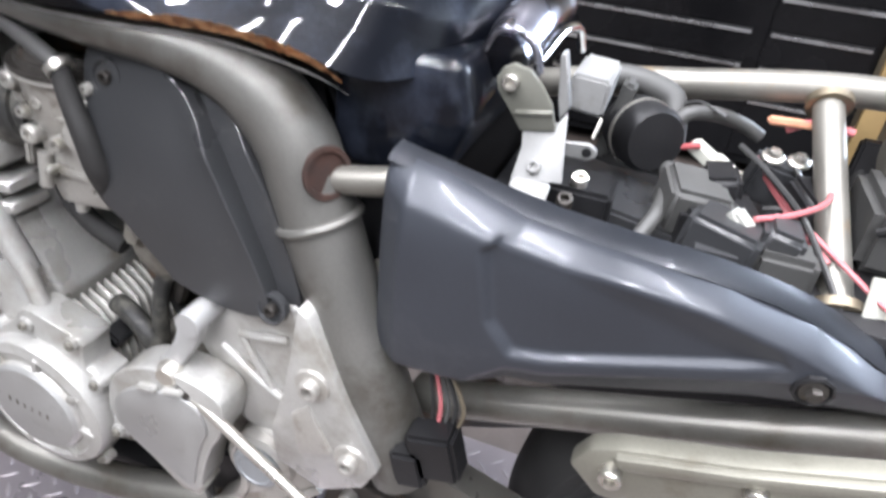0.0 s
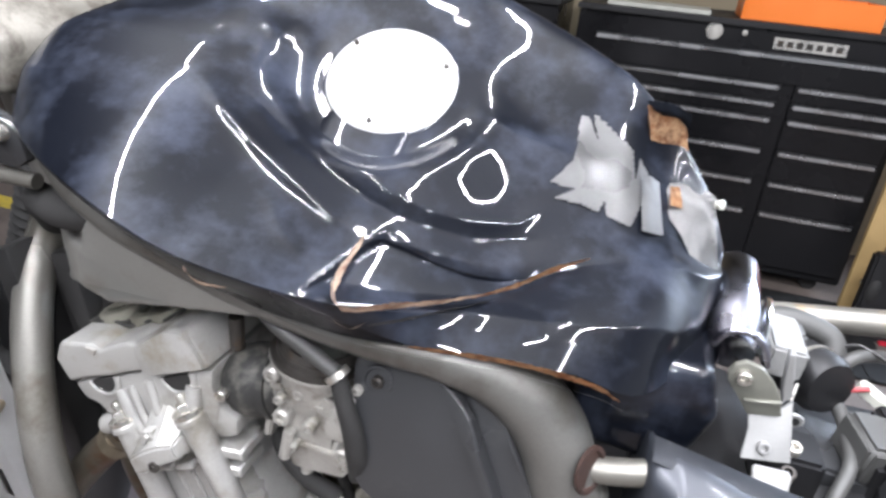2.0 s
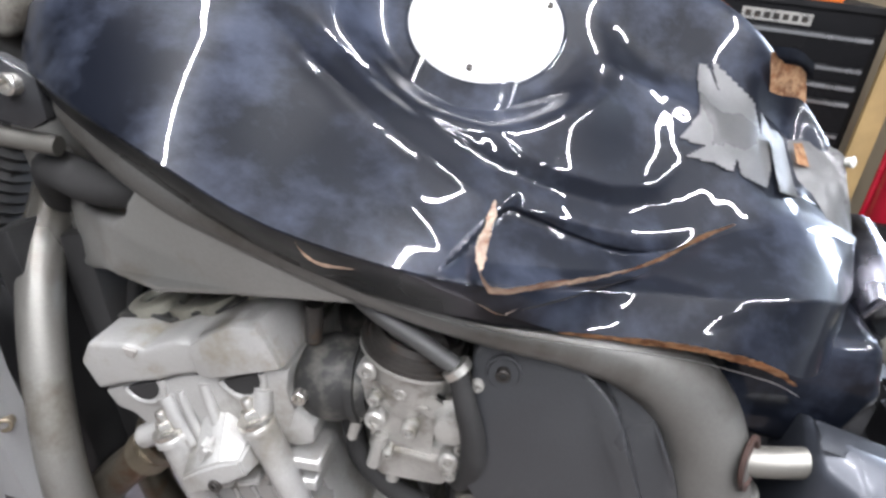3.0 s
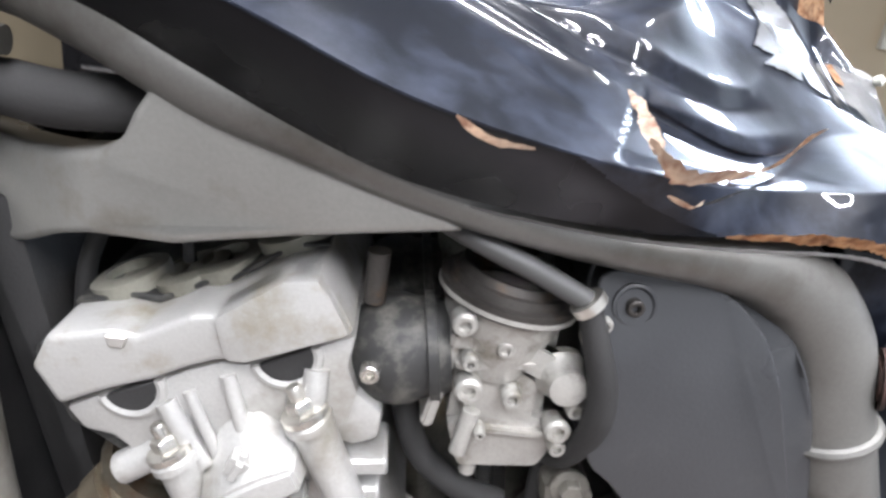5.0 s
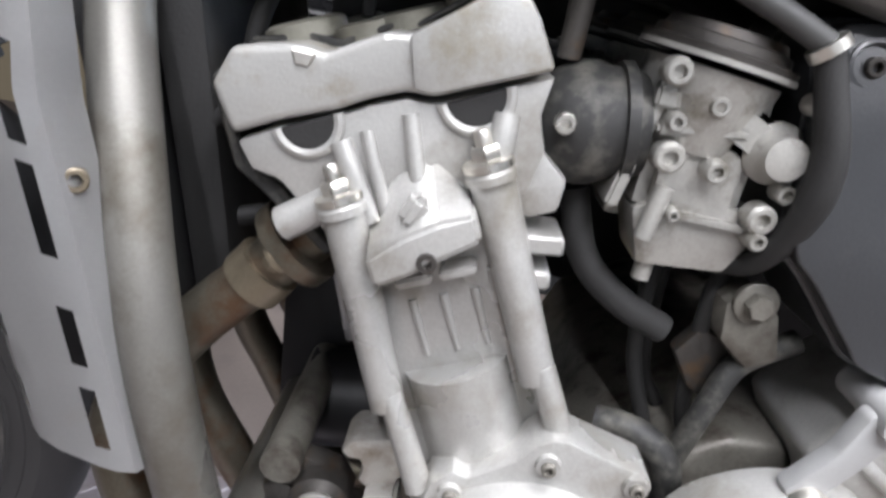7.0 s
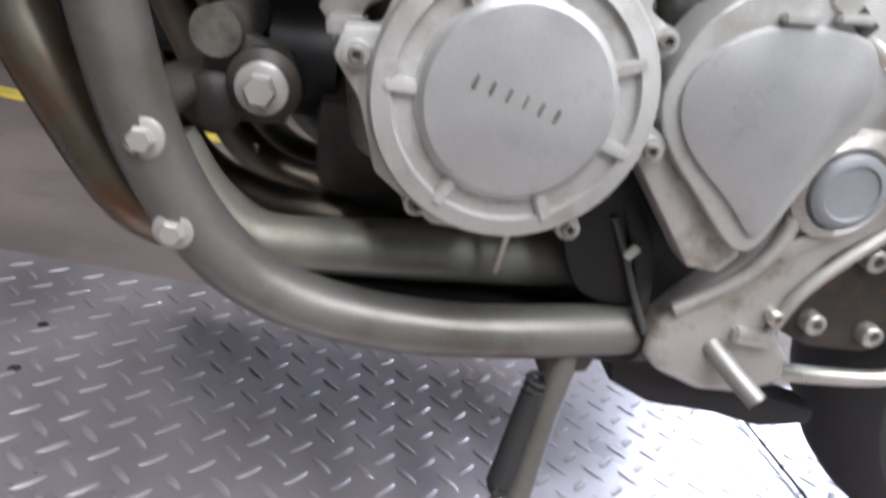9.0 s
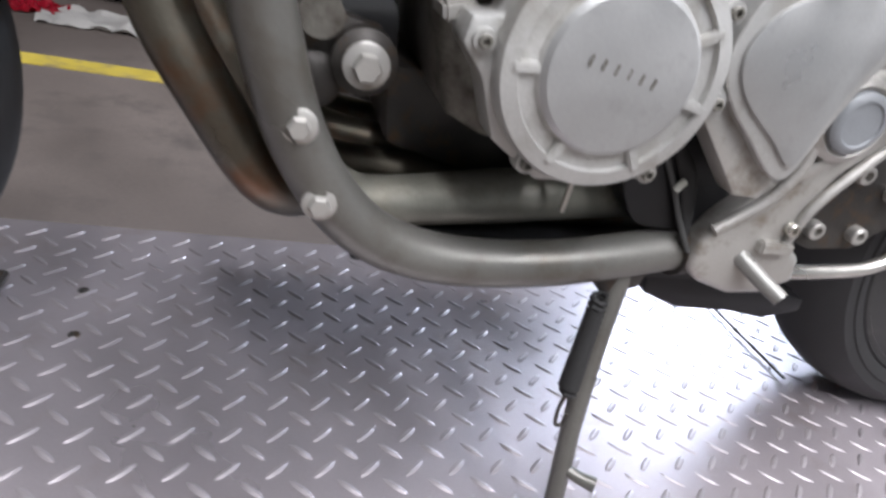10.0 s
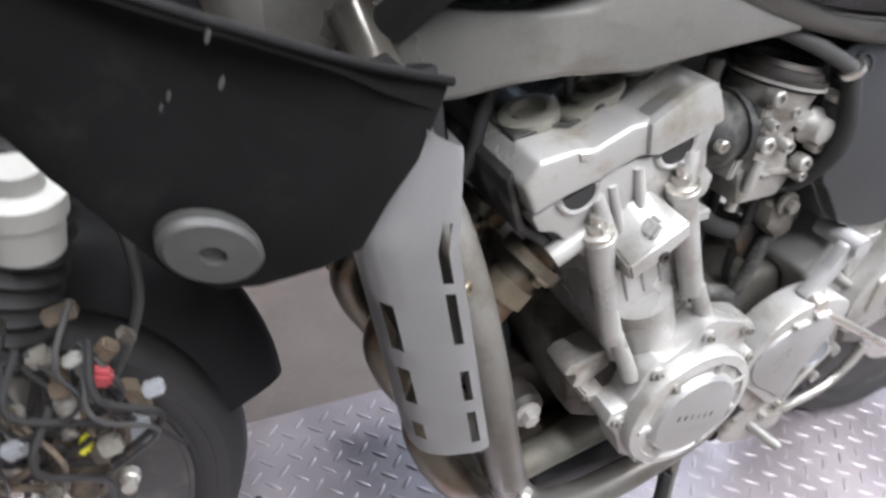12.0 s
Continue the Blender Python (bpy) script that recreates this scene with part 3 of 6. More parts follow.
# sprocket cover
sprocket = part("sprocket_cover", prism(rounded([(-0.108, 0.500), (-0.098, 0.535), (-0.075, 0.558), (-0.04, 0.572), (0.0, 0.572), (0.03, 0.555), (0.025, 0.515), (0.012, 0.49), (0.0, 0.455), (-0.012, 0.415),
                                         (-0.03, 0.412), (-0.062, 0.437), (-0.088, 0.458), (-0.104, 0.478)]), -0.238, -0.20, 0.006, 3), M_SILVER, engine, "smooth silver front sprocket cover")
part("raised_panel", prism(rounded([(-0.099, 0.500), (-0.089, 0.522), (-0.066, 0.540), (-0.03, 0.548), (0.0, 0.545), (0.012, 0.517), (0.002, 0.49), (-0.008, 0.455), (-0.018, 0.422),
                            (-0.045, 0.44), (-0.078, 0.462), (-0.094, 0.48)]), -0.2415, -0.234, 0.003, 2), M_DOME, sprocket)
part("lug_plate", prism([(-0.108, 0.452), (-0.09, 0.462), (-0.012, 0.405), (-0.022, 0.388), (-0.045, 0.388)], -0.228, -0.20, 0.004), M_CAST, sprocket)
for dx in (-0.05, -0.02):
    part("rib", block((dx, -0.2405, 0.5605 + dx * 0.25), (0.022, 0.008, 0.006), 0.0015, rot(0, -10, 0)), M_SILVER, sprocket)
# cylinder block: e1 down the bore, e2 across it
E1, E2 = Vector((0.41, 0, -0.912)), Vector((0.912, 0, 0.41))
BLK = Vector((-0.3035, 0, 0.71))


def bore(a, b, y=0.0):
    p = BLK + E1 * a + E2 * b
    return (p.x, y, p.z)


def bore2(*ab):
    return [(bore(a, b)[0], bore(a, b)[2]) for a, b in ab]


cyl = part("cylinder_block", prism(bore2((0.0, -0.048), (0.0, 0.048), (0.17, 0.052), (0.19, 0.03), (0.19, -0.05), (0.13, -0.055)), -0.198, 0.198, 0.006, 3), M_SILVER, engine, "silver painted cylinder block")
for b0, b1 in ((-0.043, -0.052), (0.045, 0.046)):
    part("stud_column", sweep([bore(-0.005, b0, -0.205), bore(0.06, (b0 + b1) / 2, -0.207), bore(0.13, b1, -0.209)], [0.014, 0.0125, 0.012], 16), M_SILVER, cyl)
    part("stud_foot", sweep([bore(0.12, b1 + 0.004, -0.212), bore(0.188, b1 + 0.007, -0.222)], [0.0085, 0.0095], 12, 2), M_SILVER, cyl)


def wedge():
    """The cast box on the block face: its top slopes down towards the outside."""
    bm = bmesh.new()
    ring = [[bm.verts.new(bore(a, b, y)) for y, a in prof] for b, prof in
            ((-0.033, [(-0.19, 0.006), (-0.232, 0.022), (-0.232, 0.040), (-0.19, 0.044)]), (-0.010, [(-0.19, -0.022), (-0.234, 0.014), (-0.234, 0.036), (-0.19, 0.042)]),
             (0.012, [(-0.19, -0.026), (-0.234, 0.010), (-0.234, 0.030), (-0.19, 0.038)]), (0.033, [(-0.19, 0.006), (-0.232, 0.010), (-0.232, 0.026), (-0.19, 0.034)]))]
    for p, q in zip(ring, ring[1:]):
        for k in range(4):
            bm.faces.new((p[k], p[(k + 1) % 4], q[(k + 1) % 4], q[k]))
    bm.faces.new(ring[0][::-1]), bm.faces.new(ring[-1])
    bmesh.ops.bevel(bm, geom=list(bm.edges), offset=0.0025, segments=2, affect="EDGES", clamp_overlap=True)
    return bm


part("block_cap", wedge(), M_SILVER, cyl)
part("lug", block(bore(0.002, 0.000, -0.222), (0.012, 0.018, 0.020), 0.004, rot(0, 24, 0)), M_SILVER, cyl)
for b in (-0.013, 0.014):
    part("ledge", block(bore(0.047, b, -0.207), (0.022, 0.020, 0.006), 0.0015, rot(0, -24, 0)), M_SILVER, cyl)
part("socket_hole", lathe([(0.0058, 0), (0.0058, 0.003), (0.003, 0.003), (0.0028, -0.001), (0, -0.001)], bore(0.030, 0.001, -0.2335), (0, -1, 0), 16), M_DARKMETAL, cyl)
for b in (-0.02, 0.0, 0.02):
    part("rib", sweep([bore(0.065, b, -0.198), bore(0.105, b, -0.1985)], [0.003, 0.002], 8, 2), M_SILVER, cyl)
part("barrel", sweep([bore(0.115, -0.004, -0.187), bore(0.19, -0.004, -0.187)], 0.036, 28, 2), M_SILVER, cyl)
# cylinder head
HEAD = [(-0.412, 0.722), (-0.402, 0.706), (-0.385, 0.703), (-0.346, 0.668), (-0.335, 0.678), (-0.26, 0.712), (-0.241, 0.722), (-0.236, 0.75), (-0.243, 0.768), (-0.240, 0.791),
        (-0.303, 0.764), (-0.319, 0.764), (-0.339, 0.756), (-0.357, 0.746), (-0.387, 0.735)]
head = part("cylinder_head", prism(HEAD, -0.200, 0.200, 0.004, 2), M_SILVER, engine, "silver painted cylinder head")
VALVE = [(-0.427, 0.752), (-0.417, 0.774), (-0.382, 0.782), (-0.366, 0.780), (-0.335, 0.797), (-0.322, 0.798), (-0.284, 0.826), (-0.264, 0.829), (-0.256, 0.820), (-0.241, 0.794),
         (-0.303, 0.768), (-0.319, 0.768), (-0.339, 0.760), (-0.357, 0.750), (-0.387, 0.739), (-0.413, 0.726)]
valve = part("valve_cover", prism(VALVE, -0.205, 0.205, 0.005, 3), M_VALVE, engine, "flat silver valve cover with dirty top")
for x, z in ((-0.392, 0.782), (-0.33, 0.800), (-0.352, 0.79), (-0.286, 0.826)):
    for y in (-0.14, 0.03):
        part("plug_well", lathe([(0, -0.006), (0.026, -0.006), (0.026, 0.004), (0.022, 0.006), (0.016, 0.006), (0.014, 0.0), (0, 0)], (x, y, z + 0.003), (-0.38, 0, 0.92), 24), M_COLLECT, valve)
for px, pz, r in ((-0.372, 0.741, 0.0165), (-0.281, 0.773, 0.0175)):
    arc = [(px + r * math.cos(radians(a + 205)), -0.2005, pz + r * math.sin(radians(a + 205))) for a in range(0, 181, 15)]
    # Black disc set proud of the face, drawing the recess's darkness.
    part("half_moon", prism([(x, z) for x, _, z in arc], -0.2025, -0.195, 0.0006, 1), M_RUBBER, head, "flat black half-moon disc standing for a dark recess")
    part("plug_rim", sweep([(x + (x - px) * 0.12, -0.2005, z + (z - pz) * 0.12) for x, _, z in arc], 0.0035, 8, 2), M_SILVER, head)
for a, b, r in (((-0.352, 0.733), (-0.327, 0.690), 0.007), ((-0.338, 0.742), (-0.318, 0.694), 0.004), ((-0.315, 0.756), (-0.298, 0.70), 0.005), ((-0.262, 0.766), (-0.262, 0.74), 0.008)):
    part("rib", sweep([(a[0], -0.200, a[1]), ((a[0] + b[0]) / 2, -0.203, (a[1] + b[1]) / 2), (b[0], -0.204, b[1])], r, 10, 3), M_SILVER, head)
for b, a in ((-0.043, -0.005), (0.045, -0.005)):
    at = Vector(bore(a, b, -0.207))
    part("nut_seat", lathe([(0, -0.004), (0.0155, -0.004), (0.0155, 0.001), (0.013, 0.004), (0, 0.004)], at, tuple(-E1), 24), M_SILVER, head)
    bolt(head, at - E1 * 0.006, tuple(-E1), 0.0085, "hex", M_STEEL, "nut")
    part("stud", lathe([(0, 0), (0.005, 0), (0.005, 0.010), (0.004, 0.012), (0, 0.012)], at - E1 * 0.014, tuple(-E1), 14), M_STEEL, head)
part("cover_step", prism([(-0.322, 0.798), (-0.284, 0.826), (-0.264, 0.829), (-0.257, 0.820), (-0.243, 0.795), (-0.303, 0.770), (-0.315, 0.770)], -0.2095, -0.18, 0.004, 2), M_VALVE, valve)
part("cover_notch", prism([(-0.384, 0.779), (-0.370, 0.779), (-0.373, 0.771), (-0.381, 0.771)], -0.2065, -0.18, 0.001, 1), M_CAST, valve)
part("rear_lug", prism([(-0.262, 0.752), (-0.240, 0.752), (-0.219, 0.735), (-0.220, 0.715), (-0.236, 0.708), (-0.262, 0.715)], -0.198, -0.12, 0.005, 2), M_SILVER, head)
for z0, x0 in ((0.696, -0.213), (0.673, -0.216)):
    part("rear_lug", prism([(-0.255, z0 + 0.002), (x0, z0 + 0.006), (x0 + 0.002, z0 - 0.006), (-0.250, z0 - 0.010)], -0.203, -0.16, 0.002, 1), M_SILVER, cyl)
# Added black plate: the head's front face lies in shade here.
part("air_baffle", prism([(-0.434, 0.752), (-0.428, 0.76), (-0.409, 0.708), (-0.392, 0.699), (-0.350, 0.662), (-0.354, 0.655), (-0.398, 0.690), (-0.416, 0.702)], -0.188, 0.19, 0.002, 1), M_BOOT, head, "added black plate standing for shade on the head front")
# Added sheet that darkens the cover top between the plug wells.
part("rubber_sheet", prism([(-0.418, 0.777), (-0.383, 0.786), (-0.366, 0.785), (-0.336, 0.801), (-0.323, 0.803), (-0.284, 0.832), (-0.262, 0.834), (-0.262, 0.831), (-0.284, 0.828), (-0.323, 0.799), (-0.336, 0.797), (-0.366, 0.780), (-0.383, 0.782), (-0.418, 0.774)], -0.165, 0.195, 0.0008, 1), M_BOOT, valve, "added dark sheet over the valve cover top")
part("coolant_stub", sweep([bore(-0.01, -0.04, -0.198), bore(0.0, -0.085, -0.196)], 0.011, 16, 2), M_SILVER, head)
# intake boots and carburettors
for k, y in enumerate((-0.165, -0.06, 0.06, 0.165)):
    boot = part("intake_boot", lathe([(0, -0.030), (0.020, -0.030), (0.027, -0.026), (0.034, -0.016), (0.0375, -0.004), (0.037, 0.006), (0.034, 0.014), (0.0335, 0.019), (0.037, 0.0195), (0.037, 0.026), (0.033, 0.0265), (0.031, 0.034), (0, 0.034)],
                                     (-0.213, y, 0.765), (0.95, 0, 0.16), 32), M_BOOT, bike, "dusty black rubber intake boot")
    if k == 0:
        bolt(boot, (-0.230, -0.201, 0.768), (0, -1, 0), 0.006, "socket", M_STEEL)
        part("spout", sweep([(-0.232, -0.17, 0.80), (-0.232, -0.17, 0.835)], [0.007, 0.0075], 14, 2), M_DARKMETAL, boot)
    c = part("carburettor", block((-0.145, y, 0.762), (0.062, 0.052, 0.085), 0.008), M_CARB, bike, "grimy alloy downdraught carburettor")
    part("upper_body", lathe([(0, -0.05), (0.030, -0.05), (0.036, -0.03), (0.040, -0.004), (0.0, -0.002)], (-0.147, y, 0.813), (0.12, 0, 1), 32), M_CARB, c)
    part("bell_mouth", lathe([(0.038, -0.004), (0.0455, -0.002), (0.0455, 0.003), (0.040, 0.004), (0.039, 0.009), (0.036, 0.010), (0.034, 0.015), (0.031, 0.015), (0.028, 0.0), (0.0, -0.01)],
                             (-0.147, y, 0.817), (0.12, 0, 1), 40), M_DARKMETAL, c)
    part("rim_lip", lathe([(0.039, -0.001), (0.0462, -0.001), (0.0462, 0.002), (0.039, 0.002)], (-0.147, y, 0.814), (0.12, 0, 1), 40), M_CARB, c)
    part("float_bowl", prism([(-0.177, 0.725), (-0.165, 0.69), (-0.110, 0.694), (-0.100, 0.715), (-0.098, 0.735), (-0.150, 0.737)], y - 0.024, y + 0.024, 0.005, 2), M_CARB, c)
    if k == 0:
        part("throttle_sensor", lathe([(0, 0), (0.018, 0), (0.018, 0.006), (0.013, 0.012), (0.012, 0.022), (0, 0.024)], (-0.108, y - 0.022, 0.772), (0, -1, 0), 24), M_CARB, c)
        part("sensor_flange", block((-0.118, y - 0.027, 0.777), (0.042, 0.008, 0.026), 0.004, rot(0, 25, 0)), M_CARB, c)
        part("bar", block((-0.152, y - 0.028, 0.777), (0.052, 0.010, 0.007), 0.002, rot(0, -6, 0)), M_CARB, c)
        part("gasket_lip", block((-0.135, y - 0.026, 0.726), (0.062, 0.008, 0.005), 0.001, rot(0, 2, 0)), M_CARB, c)
        for bx, bz, r in ((-0.177, 0.806, 0.008), (-0.168, 0.760, 0.009), (-0.14, 0.757, 0.007), (-0.098, 0.752, 0.006), (-0.089, 0.76, 0.005), (-0.106, 0.735, 0.009), (-0.104, 0.722, 0.006),
                          (-0.156, 0.728, 0.004), (-0.093, 0.815, 0.005), (-0.098, 0.802, 0.006), (-0.15, 0.792, 0.006), (-0.17, 0.78, 0.0055)):
            part("boss", lathe([(0, 0), (r, 0), (r, 0.012), (r * 0.8, 0.014), (r * 0.5, 0.014), (r * 0.45, 0.010), (0, 0.010)], (bx, y - 0.025, bz), (0, -1, 0), 16), M_CARB, c)
        part("post", sweep([(-0.163, y - 0.03, 0.742), (-0.168, y - 0.032, 0.71)], 0.006, 10, 2), M_CARB, c)
        part("drain", lathe([(0, 0), (0.006, 0), (0.006, 0.012), (0, 0.014)], (-0.155, y - 0.012, 0.690), (0, 0, -1), 12), M_CARB, c)
        part("side_block", block((-0.172, y - 0.025, 0.791), (0.022, 0.012, 0.012), 0.002), M_CARB, c)
        part("flange", block((-0.183, y, 0.765), (0.008, 0.055, 0.085), 0.002, rot(0, 10, 0)), M_CARB, c)
# airbox and clutter under the tank, with added dark fillers closing the bright gaps
part("airbox", prism([(-0.19, 0.858), (-0.17, 0.885), (0.02, 0.88), (0.085, 0.85), (0.112, 0.79), (0.08, 0.66), (-0.02, 0.66), (-0.05, 0.80), (-0.10, 0.852)], -0.13, 0.13, 0.012), M_PLASTIC, bike, "black plastic airbox under the tank")
part("airbox_cover", mirror(prism([(-0.095, 0.84), (0.01, 0.83), (0.058, 0.76), (0.09, 0.65), (-0.03, 0.655), (-0.092, 0.73)], -0.20, -0.165, 0.008)), M_COVER, bike)
part("fan_cowl", prism([(-0.505, 0.82), (-0.47, 0.83), (-0.425, 0.57), (-0.455, 0.56)], -0.13, 0.15, 0.008), M_RUBBER, bike, "added dark filler behind the radiator")
part("overflow_hose", sweep([(-0.415, -0.12, 0.82), (-0.427, -0.125, 0.785), (-0.436, -0.125, 0.735), (-0.462, -0.12, 0.70), (-0.475, -0.11, 0.66)], 0.0065, 12), M_RUBBER, bike)
part("overflow_hose", sweep([(-0.478, -0.10, 0.72), (-0.473, -0.105, 0.665), (-0.455, -0.105, 0.637), (-0.415, -0.10, 0.645)], 0.008, 12), M_RUBBER, bike)
part("heat_shield", prism([(-0.46, 0.845), (-0.24, 0.865), (-0.20, 0.93), (-0.40, 0.93)], 0.10, 0.15, 0.006), M_PLASTIC, bike)
# Added dark sheets that block the bright room behind the engine.
part("shield_panel", prism([(-0.46, 0.85), (-0.42, 0.56), (-0.30, 0.50), (-0.26, 0.70), (-0.22, 0.86)], 0.205, 0.212, 0.002), M_PLASTIC, bike)
part("inner_cover", prism([(-0.23, 0.86), (-0.25, 0.60), (-0.16, 0.52), (0.16, 0.50), (0.20, 0.70), (0.15, 0.86)], 0.206, 0.212, 0.002), M_PLASTIC, bike)
part("under_tank_panel", prism([(0.0, 0.87), (0.20, 0.85), (0.215, 0.60), (0.20, 0.50), (0.03, 0.56)], 0.10, 0.11, 0.003), M_PLASTIC, bike)
part("shock_guard", prism([(0.07, 0.86), (0.135, 0.82), (0.15, 0.70), (0.10, 0.66)], -0.13, -0.12, 0.003), M_PLASTIC, bike)
for k, (cx_, cy_) in enumerate(((-0.40, -0.02), (-0.33, 0.04))):
    coil = part("ignition_coil", block((cx_, cy_, 0.872), (0.05, 0.04, 0.035), 0.006, rot(0, -20, 0)), M_PLASTIC, bike)
    part("plug_lead", sweep([(cx_, cy_ - 0.02, 0.86), (cx_ + 0.02, cy_ - 0.06, 0.85), (cx_ + 0.04, -0.13, 0.835), (cx_ + 0.045, -0.14, 0.80)], 0.0045, 8), M_WIRE_BLACK, coil)
part("side_hose", sweep([(-0.51, -0.10, 0.845), (-0.47, -0.15, 0.90), (-0.41, -0.175, 0.905), (-0.36, -0.16, 0.905)], 0.016, 14), M_RUBBER, bike)
part("bridge_bracket", block((-0.30, -0.10, 0.845), (0.045, 0.012, 0.010), 0.002, rot(0, 15, 0)), M_STEEL, bike)
part("clip", block((-0.228, -0.12, 0.838), (0.012, 0.02, 0.012), 0.002), M_STEEL, bike)
# hoses and fittings behind the carburettors
part("coolant_hose", sweep([(-0.205, -0.15, 0.72), (-0.19, -0.160, 0.68), (-0.16, -0.165, 0.655), (-0.125, -0.165, 0.640)], 0.010, 14), M_RUBBER, bike)
part("breather_hose", sweep([(-0.22, -0.17, 0.872), (-0.178, -0.195, 0.859), (-0.141, -0.203, 0.846), (-0.1095, -0.2075, 0.833)], 0.0070, 14), M_HOSE, bike, "dull grey rubber breather hose")
part("hose_sleeve", sweep([(-0.109, -0.208, 0.834), (-0.099, -0.212, 0.806), (-0.090, -0.214, 0.780), (-0.087, -0.212, 0.755), (-0.089, -0.204, 0.730), (-0.096, -0.19, 0.706), (-0.108, -0.17, 0.695)],
                          [0.0075, 0.0085, 0.0095, 0.0100, 0.0085, 0.0075, 0.0070], 14), M_RUBBER, bike, "black rubber hose sleeve beside the cover")
part("hose_clip", lathe([(0.0060, -0.003), (0.0112, -0.003), (0.0112, 0.003), (0.0060, 0.003)], (-0.1085, -0.2078, 0.8315), (0.7, -0.1, -0.7), 18), M_STEEL, bike)
therm = part("pump_body", prism([(-0.100, 0.675), (-0.080, 0.686), (-0.063, 0.672), (-0.052, 0.640), (-0.072, 0.630), (-0.095, 0.648)], -0.185, -0.14, 0.006, 2), M_CASE, bike, "grimy alloy water pump body")
bolt(therm, (-0.083, -0.187, 0.679), (0, -1, 0), 0.008, "hex", M_CASE)
for k, (yy, zz) in enumerate(((-0.13, 0.66), (-0.10, 0.64), (-0.15, 0.63))):
    part("fuel_line", sweep([(-0.13 + k * 0.02, yy, 0.70), (-0.135 + k * 0.018, yy - 0.01, 0.66), (-0.125 + k * 0.02, yy, zz - 0.06), (-0.10 + 0.02 * k, yy, 0.54)], 0.006, 10), M_RUBBER, bike)
reg = part("finned_regulator", prism([(-0.212, 0.545), (-0.175, 0.520), (-0.165, 0.46), (-0.20, 0.45), (-0.218, 0.50)], -0.190, -0.070, 0.004), M_CASE, bike, "grimy finned alloy regulator behind the cylinders")
FIN = [(-0.218, 0.572), (-0.208, 0.575), (-0.172, 0.548), (-0.162, 0.535), (-0.152, 0.47), (-0.20, 0.45), (-0.225, 0.53)]
for k in range(12):
    part("fin", prism(FIN, -0.1955 + k * 0.0108, -0.1915 + k * 0.0108, 0.0008, 1), M_FIN, reg)
part("regulator_plug", block((-0.148, -0.175, 0.528), (0.022, 0.03, 0.018), 0.003, rot(0, 36, 0)), M_PLASTIC, reg)

# exhaust headers
for y in (-0.165, -0.06, 0.06, 0.165):
    h = part("exhaust_header", sweep([(-0.365, y, 0.665), (-0.40, y, 0.625), (-0.445, y * 1.03, 0.575), (-0.485, y * 1.12, 0.51), (-0.475, y * 1.18, 0.455), (-0.443, y * 1.2, 0.40), (-0.40, y * 1.1, 0.335),
                                      (-0.35, y * 0.75, 0.305), (-0.28, y * 0.62, 0.298), (-0.18, y * 0.58, 0.30), (0.05, y * 0.45, 0.30)], 0.0195, 16), M_HEADER, bike, "heat-browned exhaust header pipe")
    part("flange", lathe([(0, -0.006), (0.032, -0.006), (0.032, 0.006), (0.028, 0.008), (0, 0.008)], (-0.378, y, 0.652), (-0.67, 0, -0.74), 24), M_HEADER, h)
    part("pinch_collar", lathe([(0.0195, -0.01), (0.0235, -0.01), (0.0235, 0.01), (0.0195, 0.01)], (-0.40, y, 0.625), (-0.6, 0, -0.8), 20), M_BRONZE, h)
    for s in (-1, 1):
        bolt(h, (-0.384, y + s * 0.024, 0.648), (-0.67, 0, -0.74), 0.006, "hex", M_BRONZE)
part("collector", sweep([(-0.40, -0.150, 0.375), (-0.37, -0.148, 0.335), (-0.33, -0.145, 0.312), (-0.28, -0.14, 0.314), (-0.20, -0.13, 0.322), (-0.10, -0.12, 0.332), (0.0, -0.10, 0.335)], [0.021, 0.022, 0.022, 0.022, 0.025, 0.024, 0.022], 22), M_COLLECT, bike, "fat browned exhaust collector under the engine")
# Added dark plate hiding the light floor between collector and frame rail.
part("skid_tray", prism([(-0.33, 0.262), (-0.30, 0.290), (0.02, 0.290), (0.05, 0.27)], -0.165, 0.16, 0.006), M_PLASTIC, bike)
# oil filter side bracket and front engine mount
mount = part("engine_mount", prism([(-0.384, 0.452), (-0.372, 0.462), (-0.356, 0.455), (-0.328, 0.450), (-0.315, 0.43), (-0.325, 0.40), (-0.36, 0.395), (-0.385, 0.42)], -0.138, -0.118, 0.003), M_DARKMETAL, bike, "dark cast front engine mount")
for hk, hose in enumerate(([(-0.150, -0.165, 0.560), (-0.125, -0.175, 0.563), (-0.10, -0.180, 0.548), (-0.088, -0.178, 0.515)], [(-0.094, -0.172, 0.53), (-0.083, -0.175, 0.59), (-0.071, -0.172, 0.628), (-0.035, -0.165, 0.650)])):
    part("radiator_hose", sweep(hose, (0.011, 0.0085)[hk], 14), M_BOOT, bike)
part("brace_bracket", prism([(-0.112, 0.625), (-0.10, 0.645), (-0.075, 0.640), (-0.06, 0.61), (-0.07, 0.585), (-0.095, 0.60)], -0.165, -0.15, 0.003), M_DARKMETAL, bike)
part("push_rod", sweep([(-0.391, 0.012, 0.61), (-0.3805, 0.012, 0.579), (-0.352, 0.012, 0.487)], 0.0068, 14, 1), M_CAP, bike)
for q in ((-0.3779, 0.012, 0.571), (-0.3760, 0.012, 0.565)):
    part("rubber_band", lathe([(0, -0.0015), (0.0085, -0.0015), (0.0085, 0.0015), (0, 0.0015)], q, (0.36, 0, -0.93), 14), M_RUBBER, bike)
part("bushing", lathe([(0, 0), (0.025, 0), (0.025, 0.02), (0.018, 0.026), (0, 0.026)], (-0.34, -0.135, 0.427), (0, -1, 0), 28), M_DARKMETAL, mount)
